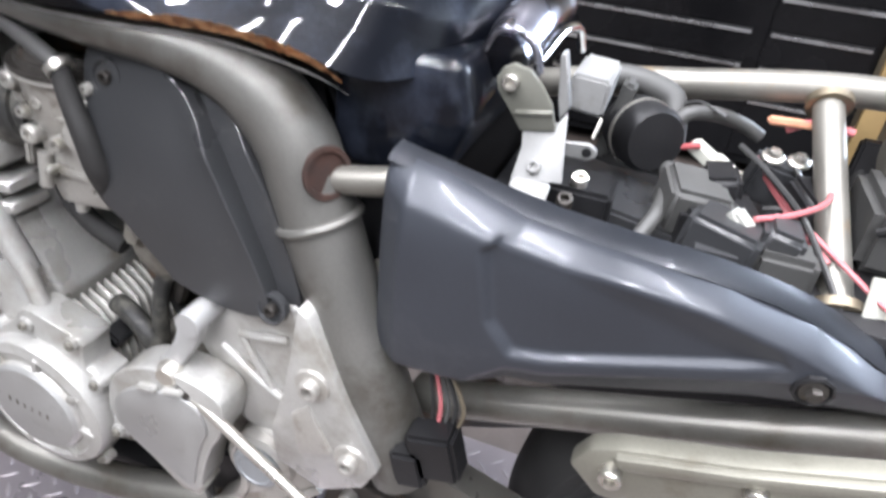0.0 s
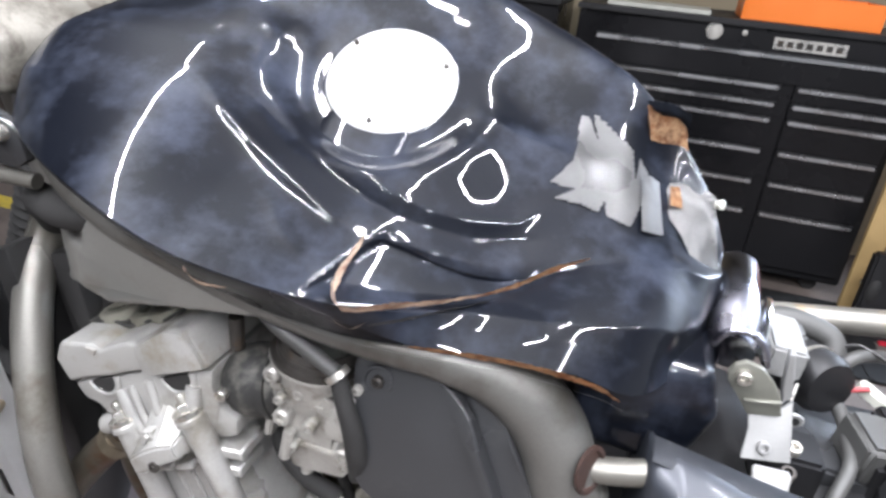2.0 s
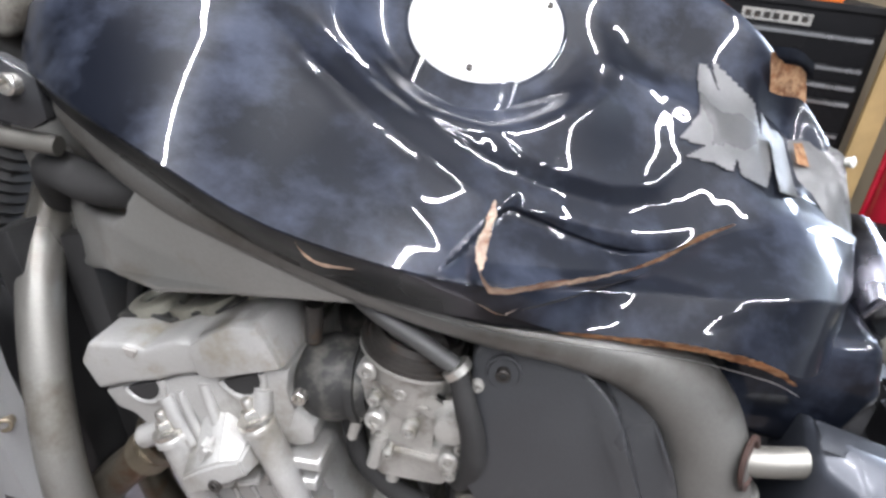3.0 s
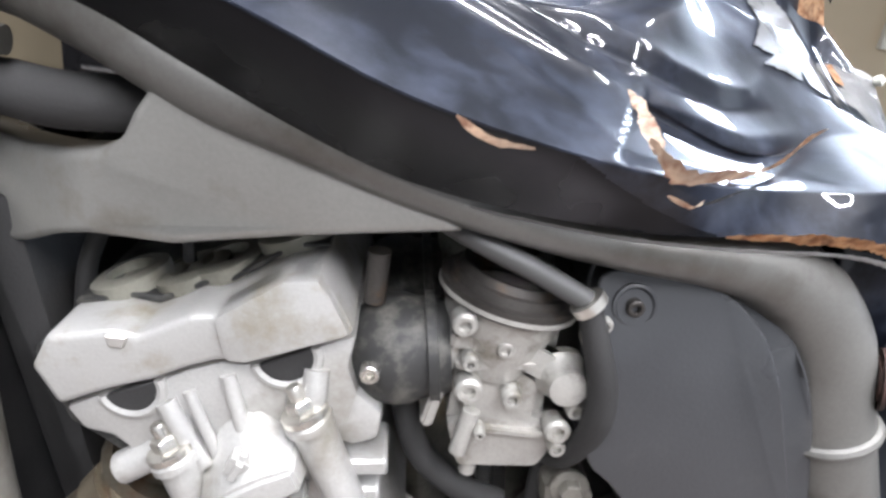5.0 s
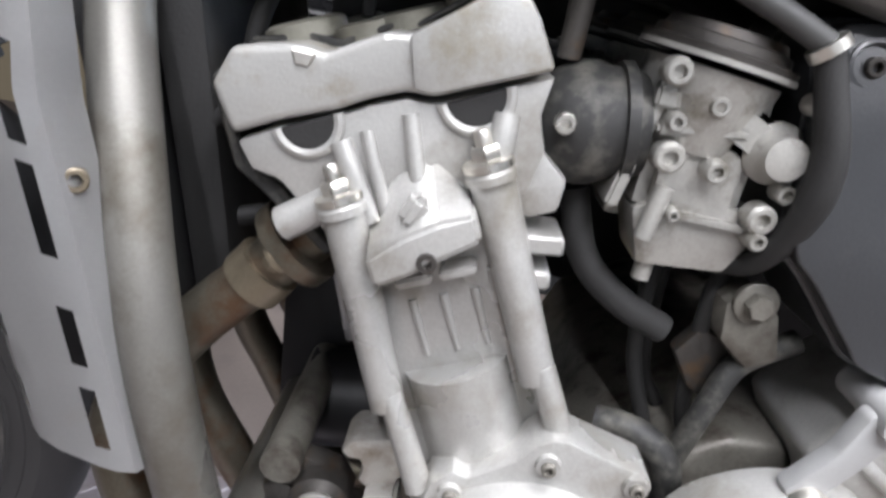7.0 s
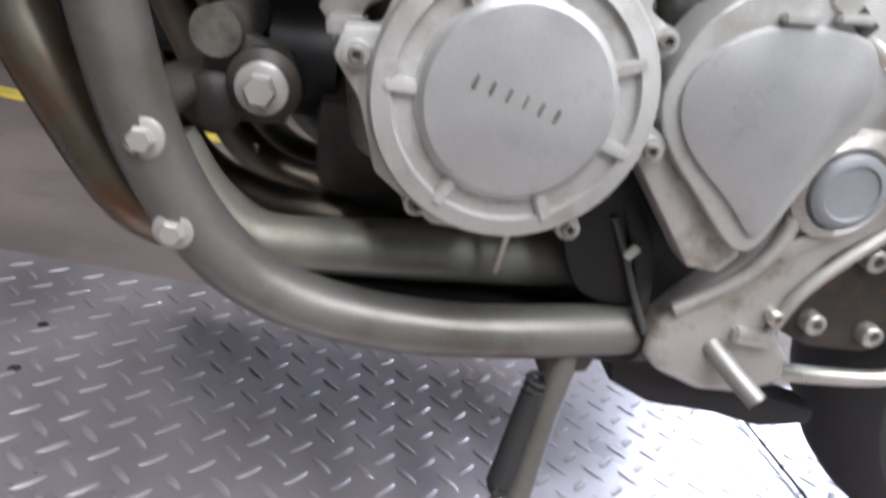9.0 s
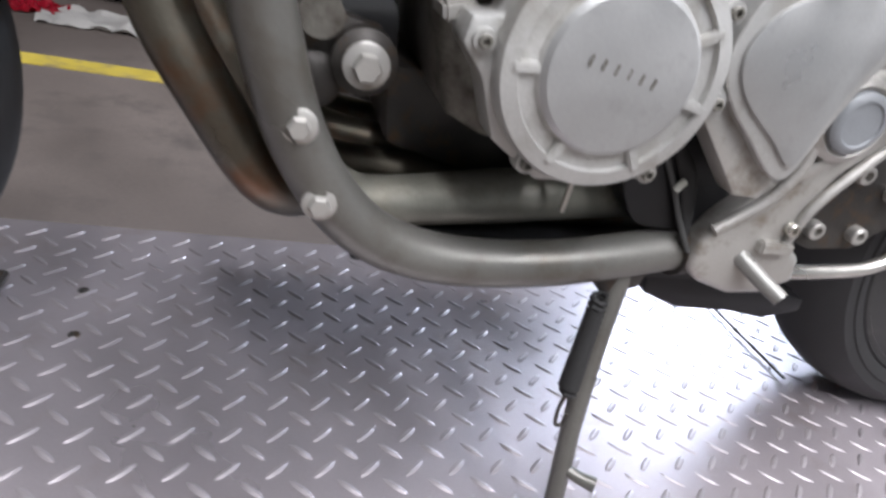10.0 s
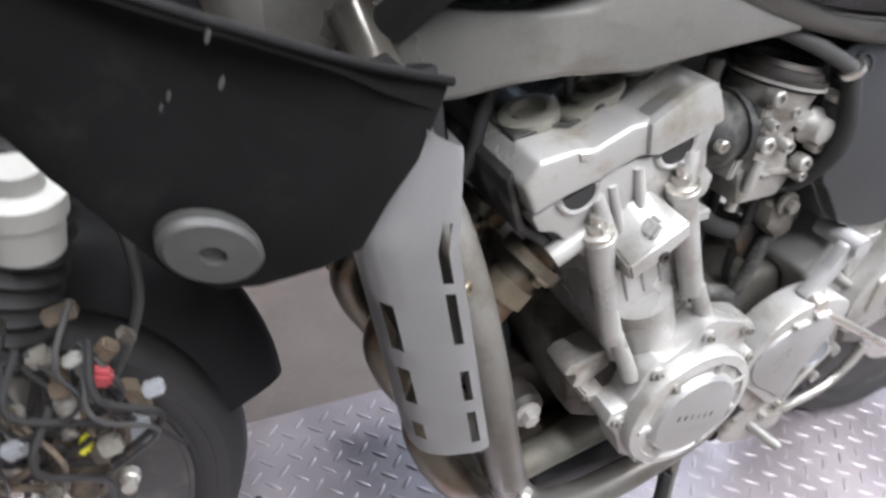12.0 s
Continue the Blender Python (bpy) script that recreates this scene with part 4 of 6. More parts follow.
bolt(mount, (-0.34, -0.162, 0.427), (0, -1, 0), 0.010, "hex", M_CAST)
part("mount_tube", lathe([(0.0125, 0), (0.0165, 0), (0.0165, -0.28), (0.0125, -0.28)], (-0.375, -0.152, 0.4545), (0, -1, 0), 28), M_CASE, mount)
# Black disc stands in for the darkness inside the tube.
part("tube_bore", lathe([(0, -0.001), (0.0125, -0.001), (0.0125, 0.0006), (0, 0.0006)], (-0.375, -0.1405, 0.4545), (0, -1, 0), 24), M_RUBBER, mount)
part("bush_disc", lathe([(0, 0), (0.022, 0), (0.022, 0.015), (0.015, 0.02), (0, 0.02)], (-0.375, -0.125, 0.405), (0, -1, 0), 28), M_DARKMETAL, mount)
# Added dark fill closing the bright gap ahead of the engine.
part("oil_cooler", prism([(-0.43, 0.56), (-0.36, 0.54), (-0.335, 0.40), (-0.40, 0.33), (-0.42, 0.36)], 0.02, 0.15, 0.008), M_PLASTIC, mount)
part("case_ear", prism([(-0.326, 0.511), (-0.319, 0.521), (-0.288, 0.530), (-0.270, 0.534), (-0.266, 0.506), (-0.282, 0.495), (-0.284, 0.486), (-0.303, 0.482), (-0.311, 0.488), (-0.308, 0.497), (-0.311, 0.506), (-0.320, 0.505)], -0.19, -0.15, 0.004), M_CAST, engine)
part("ear_foot", block((-0.291, -0.186, 0.483), (0.024, 0.04, 0.014), 0.003, rot(0, -14, 0)), M_CAST, engine)
part("oil_filter", sweep([(-0.30, 0, 0.43), (-0.38, 0, 0.42)], [0.05, 0.05], 24, 2), M_PLASTIC, engine)

# airbox side cover, a domed shell
COVER = [(-0.102, 0.838), (-0.092, 0.850), (-0.065, 0.853), (-0.025, 0.851), (0.004, 0.845), (0.026, 0.826), (0.046, 0.796), (0.064, 0.760), (0.078, 0.718), (0.090, 0.675), (0.086, 0.652), (0.066, 0.645), (0.033, 0.646),
         (-0.019, 0.655), (-0.037, 0.669), (-0.070, 0.703), (-0.088, 0.720), (-0.099, 0.765), (-0.100, 0.81)]
FACE = [(-0.0995, 0.838), (-0.090, 0.847), (-0.065, 0.849), (-0.035, 0.846), (-0.012, 0.836), (0.008, 0.818), (0.022, 0.790), (0.038, 0.752), (0.053, 0.716), (0.068, 0.676), (0.066, 0.654), (0.033, 0.6485),
        (-0.018, 0.658), (-0.035, 0.672), (-0.068, 0.706), (-0.086, 0.723), (-0.0965, 0.766), (-0.0975, 0.81)]


def leaning(x, y, z):
    """The upper part of the cover falls back from a break line."""
    return x, y + 0.34 * max(0.0, z - 0.784 - 0.12 * (x + 0.03)), z


airbox = part("airbox_cover", prism(rounded(COVER, 3), -0.197, -0.10, 0.006, 3, shape=leaning), M_COVER, bike, "smooth dark grey plastic airbox side cover")
part("raised_face", prism(rounded(FACE, 3), -0.2125, -0.19, 0.009, 4, shape=leaning), M_COVER, airbox)
for bx, bz in ((-0.076, 0.827), (0.072, 0.664)):
    part("screw_cup", lathe([(0.014, -0.004), (0.014, 0.004), (0.012, 0.0045), (0.009, -0.001), (0, -0.001)], (bx, leaning(bx, -0.2095, bz)[1], bz), (0, -1, 0.2), 24), M_COVER, airbox)
    bolt(airbox, (bx, leaning(bx, -0.211, bz)[1], bz), (0, -1, 0), 0.0055, "socket", M_DARKMETAL)

# blue-grey side panel: outline (x, z), bulging outwards, tapering in to the tail
PANEL = [(0.152, 0.812), (0.197, 0.806), (0.262, 0.790), (0.33, 0.782), (0.403, 0.770), (0.47, 0.748), (0.515, 0.722), (0.555, 0.700), (0.555, 0.678), (0.50, 0.676), (0.42, 0.662), (0.317, 0.640), (0.22, 0.626), (0.148, 0.628), (0.144, 0.68), (0.144, 0.76)]


def panel_y(x, z):
    out = 0.165 + 0.046 * max(0.0, 1 - abs((z - 0.715) / 0.118) ** 3.2) ** 0.6 * min(1, (x - 0.13) / 0.05)
    return -(out - max(0.0, x - 0.30) * 0.19)


RECESS = [(0.239, 0.769), (0.250, 0.782), (0.268, 0.790), (0.298, 0.792), (0.376, 0.764), (0.447, 0.740), (0.455, 0.727), (0.405, 0.717), (0.350, 0.706), (0.272, 0.690), (0.250, 0.715)]


RECESS_RIM = RECESS[6:] + RECESS[:1]


def edge_distance(poly, x, z):
    best = 1.0
    for (x0, z0), (x1, z1) in zip(poly, poly[1:]):
        t = max(0.0, min(1.0, ((x - x0) * (x1 - x0) + (z - z0) * (z1 - z0)) / ((x1 - x0) ** 2 + (z1 - z0) ** 2)))
        best = min(best, math.hypot(x - x0 - t * (x1 - x0), z - z0 - t * (z1 - z0)))
    return best


def inside(poly, x, z):
    hit = False
    for (x0, z0), (x1, z1) in zip(poly, poly[1:] + poly[:1]):
        if (z0 > z) != (z1 > z) and x < x0 + (x1 - x0) * (z - z0) / (z1 - z0):
            hit = not hit
    return hit


def panel_grid(poly, n=130, m=52, th=0.006):
    """A thin curved shell filling the outline, with the pressed-in field and the folded top."""
    bm = bmesh.new()
    xs = np.linspace(min(p[0] for p in poly) + 0.0005, max(p[0] for p in poly) - 0.0005, n)
    cols = []
    for x in xs:
        zs = []
        for (x0, z0), (x1, z1) in zip(poly, poly[1:] + poly[:1]):
            if (x0 - x) * (x1 - x) < 0:
                zs.append(z0 + (z1 - z0) * (x - x0) / (x1 - x0))
        lo, hi = min(zs), max(zs)
        col = []
        for k in range(m + 1):
            z = lo + (hi - lo) * k / m
            edge = min(k, m - k) / m
            y = panel_y(x, z) + 0.022 * max(0, 1 - edge * 9) ** 2 + 0.055 * max(0, 1 - (x - xs[0]) / 0.014) ** 2
            if inside(RECESS, x, z):
                k2 = min(1.0, edge_distance(RECESS_RIM, x, z) / 0.007) * max(0.0, min(1.0, (np.interp(x, [0.24, 0.30, 0.46], [0.800, 0.795, 0.742]) - z) / 0.03))
                y += 0.0065 * k2 * k2 * (3 - 2 * k2)
            y += 0.9 * max(0.0, z - np.interp(x, [0.14, 0.283, 0.336, 0.385, 0.45, 0.56], [0.83, 0.806, 0.784, 0.766, 0.744, 0.70]))
            y += 0.85 * max(0.0, np.interp(x, [0.14, 0.24, 0.27, 0.45, 0.56], [0.638, 0.650, 0.680, 0.718, 0.722]) - z) ** 1.05
            col.append((x, y, z))
        cols.append(col)
    front = [[bm.verts.new(p) for p in c] for c in cols]
    back = [[bm.verts.new((p[0], p[1] + th, p[2])) for p in c] for c in cols]
    for i in range(n - 1):
        for k in range(m):
            bm.faces.new((front[i][k], front[i + 1][k], front[i + 1][k + 1], front[i][k + 1]))
            bm.faces.new((back[i][k + 1], back[i + 1][k + 1], back[i + 1][k], back[i][k]))
        for k, s in ((0, 1), (m, -1)):
            f = (front[i][k], back[i][k], back[i + 1][k], front[i + 1][k])
            bm.faces.new(f if s > 0 else f[::-1])
    for i, s in ((0, 1), (n - 1, -1)):
        for k in range(m):
            f = (front[i][k], front[i][k + 1], back[i][k + 1], back[i][k])
            bm.faces.new(f if s > 0 else f[::-1])
    return bm


side = part("side_panel", panel_grid(PANEL), M_SIDE, bike, "blue-grey metallic plastic side panel under the seat", 60)
bm = bmesh.new()
lip = [spline([(x, y + dy, z + dz) for x, y, z in ((0.155, -0.166, 0.812), (0.262, -0.168, 0.793), (0.33, -0.166, 0.785), (0.403, -0.152, 0.773), (0.47, -0.136, 0.752), (0.53, -0.118, 0.717))], 6) for dy, dz in ((-0.012, -0.004), (-0.006, 0.0), (0.014, 0.002), (0.022, -0.004))]
lip = [[bm.verts.new(p) for p in line] for line in lip]
for a, b in zip(lip, lip[1:]):
    for k in range(len(a) - 1):
        bm.faces.new((a[k], a[k + 1], b[k + 1], b[k]))
bmesh.ops.solidify(bm, geom=bm.faces[:], thickness=0.003)
part("top_flange", bm, M_SIDE, side)
part("screw_cup", lathe([(0, 0), (0.014, 0), (0.014, 0.003), (0.012, 0.004), (0.010, 0.001), (0, 0.001)], (0.474, panel_y(0.474, 0.717), 0.717), (0.1, -1, -0.1), 9), M_PLASTIC, side, "ragged dark screw recess")
bolt(side, (0.474, panel_y(0.474, 0.717) - 0.002, 0.717), (0.1, -1, -0.1), 0.0055, "hex", M_DARKMETAL)
part("hanger_pipe", sweep([(0.095, -0.172, 0.776), (0.130, -0.170, 0.780), (0.170, -0.165, 0.788)], 0.0118, 18, 3), M_RAIL, bike)
part("rust_hole", lathe([(0, 0), (0.021, 0), (0.021, 0.003), (0.017, 0.003), (0.015, -0.002), (0, -0.002)], (0.1085, -0.184, 0.787), (0.86, -0.46, 0.2), 24), M_DARKRUST, frame_near, "rusty torn opening in the frame tube")

# subframe
part("seat_rail", sweep([(0.20, 0.135, 0.788), (0.264, 0.134, 0.803), (0.37, 0.130, 0.822), (0.475, 0.128, 0.839), (0.62, 0.125, 0.853), (0.95, 0.11, 0.90)], 0.0155, 18), M_RAIL, bike, "worn silver seat rail tube")
part("seat_rail", sweep([(0.14, -0.10, 0.715), (0.30, -0.085, 0.715), (0.42, -0.08, 0.71), (0.50, -0.078, 0.702), (0.62, -0.08, 0.70), (0.95, -0.08, 0.72)], 0.0155, 18), M_RAIL, bike)
cross = part("cross_member", sweep([(0.475, 0.125, 0.838), (0.49, 0.02, 0.771), (0.505, -0.078, 0.708)], 0.0138, 18, 3), M_RAIL, bike, "worn silver cross tube welded between the seat rails")
part("weld_bead", lathe([(0.0155, -0.005), (0.0205, -0.004), (0.0205, 0.004), (0.0155, 0.005)], (0.478, 0.112, 0.829), (0.07, -0.85, -0.55), 20), M_BRONZE, cross)
part("weld_bead", lathe([(0.0155, -0.005), (0.022, -0.004), (0.022, 0.004), (0.0155, 0.005)], (0.503, -0.066, 0.716), (0.07, -0.85, -0.55), 20), M_BRONZE, cross)
part("lower_tube", sweep([(0.18, -0.125, 0.54), (0.215, -0.13, 0.549), (0.321, -0.13, 0.582), (0.454, -0.13, 0.624), (0.556, -0.125, 0.655), (0.80, -0.11, 0.72)], 0.0185, 18), M_FRAME_DARK, bike)
part("lower_tube", mirror(sweep([(0.18, -0.125, 0.54), (0.321, -0.13, 0.582), (0.556, -0.125, 0.655), (0.80, -0.11, 0.72)], 0.0185, 14)), M_FRAME_DARK, bike)
peg = part("footrest_hanger", prism([(0.335, 0.60), (0.347, 0.622), (0.368, 0.632), (0.45, 0.655), (0.56, 0.695), (0.62, 0.70), (0.60, 0.65), (0.50, 0.60), (0.42, 0.575), (0.36, 0.575)], -0.205, -0.185, 0.004), M_COLLECT, bike, "silver alloy pillion footrest hanger")
part("hanger_lip", prism([(0.365, 0.628), (0.45, 0.652), (0.56, 0.692), (0.56, 0.680), (0.45, 0.640), (0.372, 0.617)], -0.212, -0.20, 0.003), M_COLLECT, peg)
bolt(peg, (0.367, -0.207, 0.607), (0, -1, 0), 0.009, "socket", M_STEEL)
bolt(peg, (0.464, -0.207, 0.636), (0, -1, 0), 0.009, "socket", M_STEEL)
# tail interior
part("inner_mudguard", prism([(0.19, 0.60), (0.20, 0.74), (0.30, 0.72), (0.62, 0.73), (0.95, 0.80), (0.95, 0.70), (0.62, 0.62), (0.40, 0.56)], -0.105, 0.118, 0.01), M_PLASTIC, bike, "black plastic inner mudguard")
part("battery", block((0.335, 0.005, 0.704), (0.085, 0.09, 0.07), 0.004, rot(0, 8, 0)), M_COVER, bike)
part("battery_strap", block((0.292, 0.07, 0.788), (0.014, 0.03, 0.08), 0.004, rot(0, 10, 0)), M_HOSE, bike)
part("fuse_box", block((0.285, -0.06, 0.752), (0.055, 0.05, 0.045), 0.004), M_PLASTIC, bike)
bolt(bike, (0.283, -0.075, 0.778), (0, -0.4, 0.9), 0.007, "socket", M_STEEL)
part("starter_relay", block((0.448, 0.085, 0.755), (0.042, 0.032, 0.045), 0.004, rot(10, 12, 0)), M_COVER, bike)
for rx_ in (0.443, 0.466):
    bolt(bike, (rx_, 0.078, 0.780), (0, -0.3, 1), 0.006, "hex", M_STEEL)
part("ignition_box", block((0.40, -0.015, 0.735), (0.07, 0.06, 0.055), 0.006, rot(0, 0, 10)), M_PLASTIC, bike)
part("rubber_block", block((0.455, -0.055, 0.735), (0.05, 0.04, 0.04), 0.006), M_HOSE, bike)
part("rubber_block", block((0.40, -0.075, 0.732), (0.045, 0.04, 0.04), 0.006), M_COVER, bike)
part("junction_box", block((0.56, 0.03, 0.76), (0.09, 0.10, 0.06), 0.008), M_HOSE, bike)
part("cylinder_box", sweep([(0.53, 0.07, 0.80), (0.68, 0.08, 0.82)], 0.022, 18, 2), M_RAIL, bike)
part("air_hose", sweep([(0.25, 0.10, 0.81), (0.29, 0.105, 0.82), (0.335, 0.10, 0.812), (0.345, 0.09, 0.795), (0.35, 0.08, 0.77)], 0.013, 14), M_HOSE, bike)
part("drain_hose", sweep([(0.43, 0.112, 0.785), (0.412, 0.107, 0.795), (0.385, 0.09, 0.805), (0.357, 0.07, 0.807), (0.345, 0.062, 0.79), (0.347, 0.056, 0.767), (0.353, 0.03, 0.757), (0.354, 0.0, 0.752), (0.350, -0.035, 0.745), (0.335, -0.065, 0.722), (0.325, -0.08, 0.705)], 0.0072, 12), M_HOSE, bike, "grey rubber drain hose")
conn = part("white_connector", block((0.380, 0.0595, 0.7755), (0.028, 0.015, 0.013), 0.002, rot(0, 22, -28)), M_WHITE, bike, "white plastic wiring connector")
part("plug", block((0.402, 0.0476, 0.7655), (0.030, 0.021, 0.017), 0.003, rot(0, 22, -28)), M_WHITE, conn)
part("latch", block((0.399, 0.0475, 0.776), (0.018, 0.008, 0.005), 0.001, rot(0, 22, -28)), M_WHITE, conn)
part("beige_connector", block((0.418, -0.050, 0.759), (0.034, 0.020, 0.017), 0.003, rot(0, 35, -25)), M_RESERVOIR, bike)
def wire(material, r, *pts):
    return part("wire", sweep(pts, r, 8), material, bike)


wire(M_WIRE_RED, 0.0023, (0.425, 0.05, 0.785), (0.455, -0.005, 0.768), (0.50, -0.05, 0.748), (0.54, -0.09, 0.735), (0.60, -0.12, 0.73))
wire(M_WIRE_RED, 0.0025, (0.435, 0.035, 0.775), (0.46, -0.01, 0.760), (0.49, -0.045, 0.745))
wire(M_WIRE_RED, 0.0026, (0.425, -0.045, 0.768), (0.455, -0.028, 0.772), (0.478, -0.01, 0.78), (0.49, 0.03, 0.78))
wire(M_RED_DULL, 0.0030, (0.335, 0.06, 0.772), (0.35, 0.05, 0.778), (0.375, 0.052, 0.785))
wire(M_WIRE_BLACK, 0.003, (0.41, 0.06, 0.79), (0.43, 0.03, 0.785), (0.462, -0.02, 0.77), (0.485, -0.05, 0.745), (0.505, -0.085, 0.72))
wire(M_WIRE_BLACK, 0.002, (0.345, 0.09, 0.806), (0.365, 0.085, 0.815), (0.39, 0.07, 0.81))
wire(M_WIRE_BLACK, 0.003, (0.46, 0.08, 0.78), (0.475, 0.03, 0.76), (0.44, 0.02, 0.75))
wire(M_WIRE_RED, 0.004, (0.45, 0.105, 0.80), (0.47, 0.10, 0.812), (0.505, 0.10, 0.81))
wire(M_WIRE_RED, 0.0035, (0.62, -0.13, 0.70), (0.565, -0.165, 0.665), (0.535, -0.19, 0.63), (0.52, -0.20, 0.60), (0.53, -0.21, 0.55))
wire(M_WIRE_BLACK, 0.004, (0.52, -0.02, 0.77), (0.56, -0.03, 0.80), (0.62, 0.02, 0.81))
part("terminal_lug", block((0.455, 0.10, 0.809), (0.05, 0.014, 0.006), 0.002, rot(0, -4, 0)), M_SALMON, bike)
part("tag", block((0.535, -0.075, 0.735), (0.04, 0.003, 0.045), 0.001, rot(-20, 0, 10)), M_WHITE, bike)
# tank mounting bracket behind the tank
brk = part("tank_bracket", prism([(0.231, 0.824), (0.258, 0.828), (0.264, 0.838), (0.273, 0.789), (0.233, 0.784), (0.235, 0.807)], -0.090, -0.086, 0.001, 1,
                                 shape=lambda x, y, z: (x, y - max(0, 0.825 - z) * 0.6, z)), M_BRACKET, bike, "folded pale zinc-plated tank hinge bracket")
link = part("hinge_link", prism([(0.208, 0.847), (0.206, 0.856), (0.210, 0.864), (0.218, 0.869), (0.232, 0.866), (0.243, 0.855), (0.252, 0.843), (0.258, 0.824), (0.231, 0.818), (0.219, 0.834)], -0.096, -0.089, 0.0018, 2), M_LINK, brk, "dull olive grey hinge link")
part("link_lip", prism([(0.224, 0.834), (0.254, 0.840), (0.2545, 0.836), (0.225, 0.831)], -0.099, -0.094, 0.001, 1), M_LINK, link)
bolt(link, (0.2185, -0.097, 0.856), (0, -1, 0), 0.0065, "socket", M_STEEL)
part("side_flange", prism([(0.250, 0.880), (0.254, 0.882), (0.264, 0.840), (0.258, 0.830), (0.254, 0.846)], -0.086, -0.074, 0.001, 1), M_BRACKET, brk)
bolt(brk, (0.249, -0.108, 0.797), (0, -0.8, 0.4), 0.0055, "socket", M_BRACKET)
part("hinge_barrel", sweep([(0.206, -0.080, 0.866), (0.209, -0.03, 0.880), (0.213, 0.045, 0.888)], [0.020, 0.024, 0.024], 28, 3), M_CHROMEDARK, brk, "dark polished hinge hood with a slot")
part("hood_slot", lathe([(0, -0.002), (0.008, -0.002), (0.008, 0.0012), (0, 0.0012)], (0.2215, -0.018, 0.8985), (0.45, -0.25, 0.86), 16), M_PLASTIC, brk)
part("hood_rim", sweep([(0.190, -0.082, 0.872), (0.200, -0.083, 0.888), (0.216, -0.083, 0.890), (0.230, -0.083, 0.880), (0.236, -0.084, 0.862)], 0.0035, 10), M_CHROMEDARK, brk)
part("hood_rim", sweep([(0.232, -0.070, 0.868), (0.240, -0.020, 0.882), (0.246, 0.020, 0.876), (0.250, 0.03, 0.856)], 0.004, 10), M_CHROME, brk)
part("support_box", block((0.269, 0.015, 0.833), (0.034, 0.075, 0.032), 0.003, rot(0, 4, 0)), M_BRACKET, brk)
part("support_wire", sweep([(0.285, -0.02, 0.815), (0.282, -0.03, 0.800)], 0.0016, 8, 2), M_STEEL, brk)
part("tab", prism([(0.256, 0.802), (0.283, 0.805), (0.290, 0.801), (0.290, 0.794), (0.283, 0.790), (0.262, 0.790)], -0.058, -0.054, 0.001, 1), M_BRACKET, brk)
part("tab_hole", lathe([(0, 0), (0.004, 0), (0.004, 0.001), (0, 0.001)], (0.282, -0.0582, 0.7975), (0, -1, 0), 14), M_PLASTIC, brk)
part("foot", prism([(0.238, 0.796), (0.268, 0.797), (0.266, 0.772), (0.239, 0.776)], -0.140, -0.130, 0.002, 1, shape=lambda x, y, z: (x, y - (0.796 - z) * 0.6, z)), M_BRACKET, brk)
bolt(brk, (0.277, -0.10, 0.768), (0, -0.4, 0.9), 0.007, "socket", M_DARKMETAL)
spool = part("black_spool", lathe([(0, -0.03), (0.030, -0.03), (0.033, -0.02), (0.033, 0.02), (0.028, 0.03), (0, 0.03)], (0.320, 0.06, 0.782), (0.5, -0.85, 0.1), 32), M_PLASTIC, bike, "black round canister in the tail")
# Bright steel ring drawn for the highlight line on the canister.
part("canister_band", lathe([(0.0332, -0.002), (0.0345, -0.002), (0.0345, 0.002), (0.0332, 0.002)], (0.320, 0.06, 0.782), (0.5, -0.85, 0.1), 32), M_STEEL, spool)

# swingarm pivot casting, gear linkage, stand
pivot = part("pivot_casting", prism([(-0.034, 0.304), (-0.02, 0.292), (0.02, 0.281), (0.055, 0.284), (0.085, 0.300), (0.080, 0.325), (0.055, 0.342), (0.056, 0.372), (0.075, 0.41), (0.115, 0.45), (0.10, 0.49), (0.075, 0.502),
                                     (0.040, 0.498), (0.015, 0.478), (0.012, 0.452), (0.022, 0.425), (0.012, 0.392), (-0.022, 0.352), (-0.034, 0.33)], -0.205, -0.165, 0.008, 3), M_CAST, bike, "silver alloy swingarm pivot casting")
part("pivot_ring", lathe([(0.024, 0), (0.037, 0), (0.036, 0.010), (0.030, 0.014), (0.024, 0.010)], (0.047, -0.203, 0.459), (0, -1, 0), 40), M_CAST, pivot)
part("pivot_cap", lathe([(0, 0), (0.026, 0), (0.026, 0.016), (0.023, 0.019), (0.019, 0.0195), (0.018, 0.018), (0, 0.018)], (0.047, -0.203, 0.459), (0, -1, 0), 40), M_CAPGREY, pivot, "round grey plastic pivot cap")
part("web", prism([(0.02, 0.405), (0.033, 0.400), (0.075, 0.437), (0.066, 0.447)], -0.21, -0.20, 0.003), M_CAST, pivot)
part("casting_rib", sweep([(-0.026, -0.203, 0.345), (0.012, -0.207, 0.383), (0.026, -0.208, 0.42), (0.02, -0.207, 0.455)], 0.006, 10), M_CAST, pivot)
part("casting_rib", sweep([(0.052, -0.205, 0.34), (0.058, -0.207, 0.375), (0.078, -0.207, 0.408), (0.112, -0.205, 0.447)], 0.005, 10), M_CAST, pivot)
part("step", block((0.040, -0.208, 0.337), (0.035, 0.012, 0.012), 0.002), M_CAST, pivot)
bolt(pivot, (0.047, -0.208, 0.357), (0, -1, 0), 0.006, "socket", M_STEEL)
part("peg_stub", sweep([(0.014, -0.20, 0.322), (0.030, -0.220, 0.310), (0.044, -0.238, 0.301)], [0.0085, 0.008, 0.0075], 16, 3), M_FRAME, pivot)
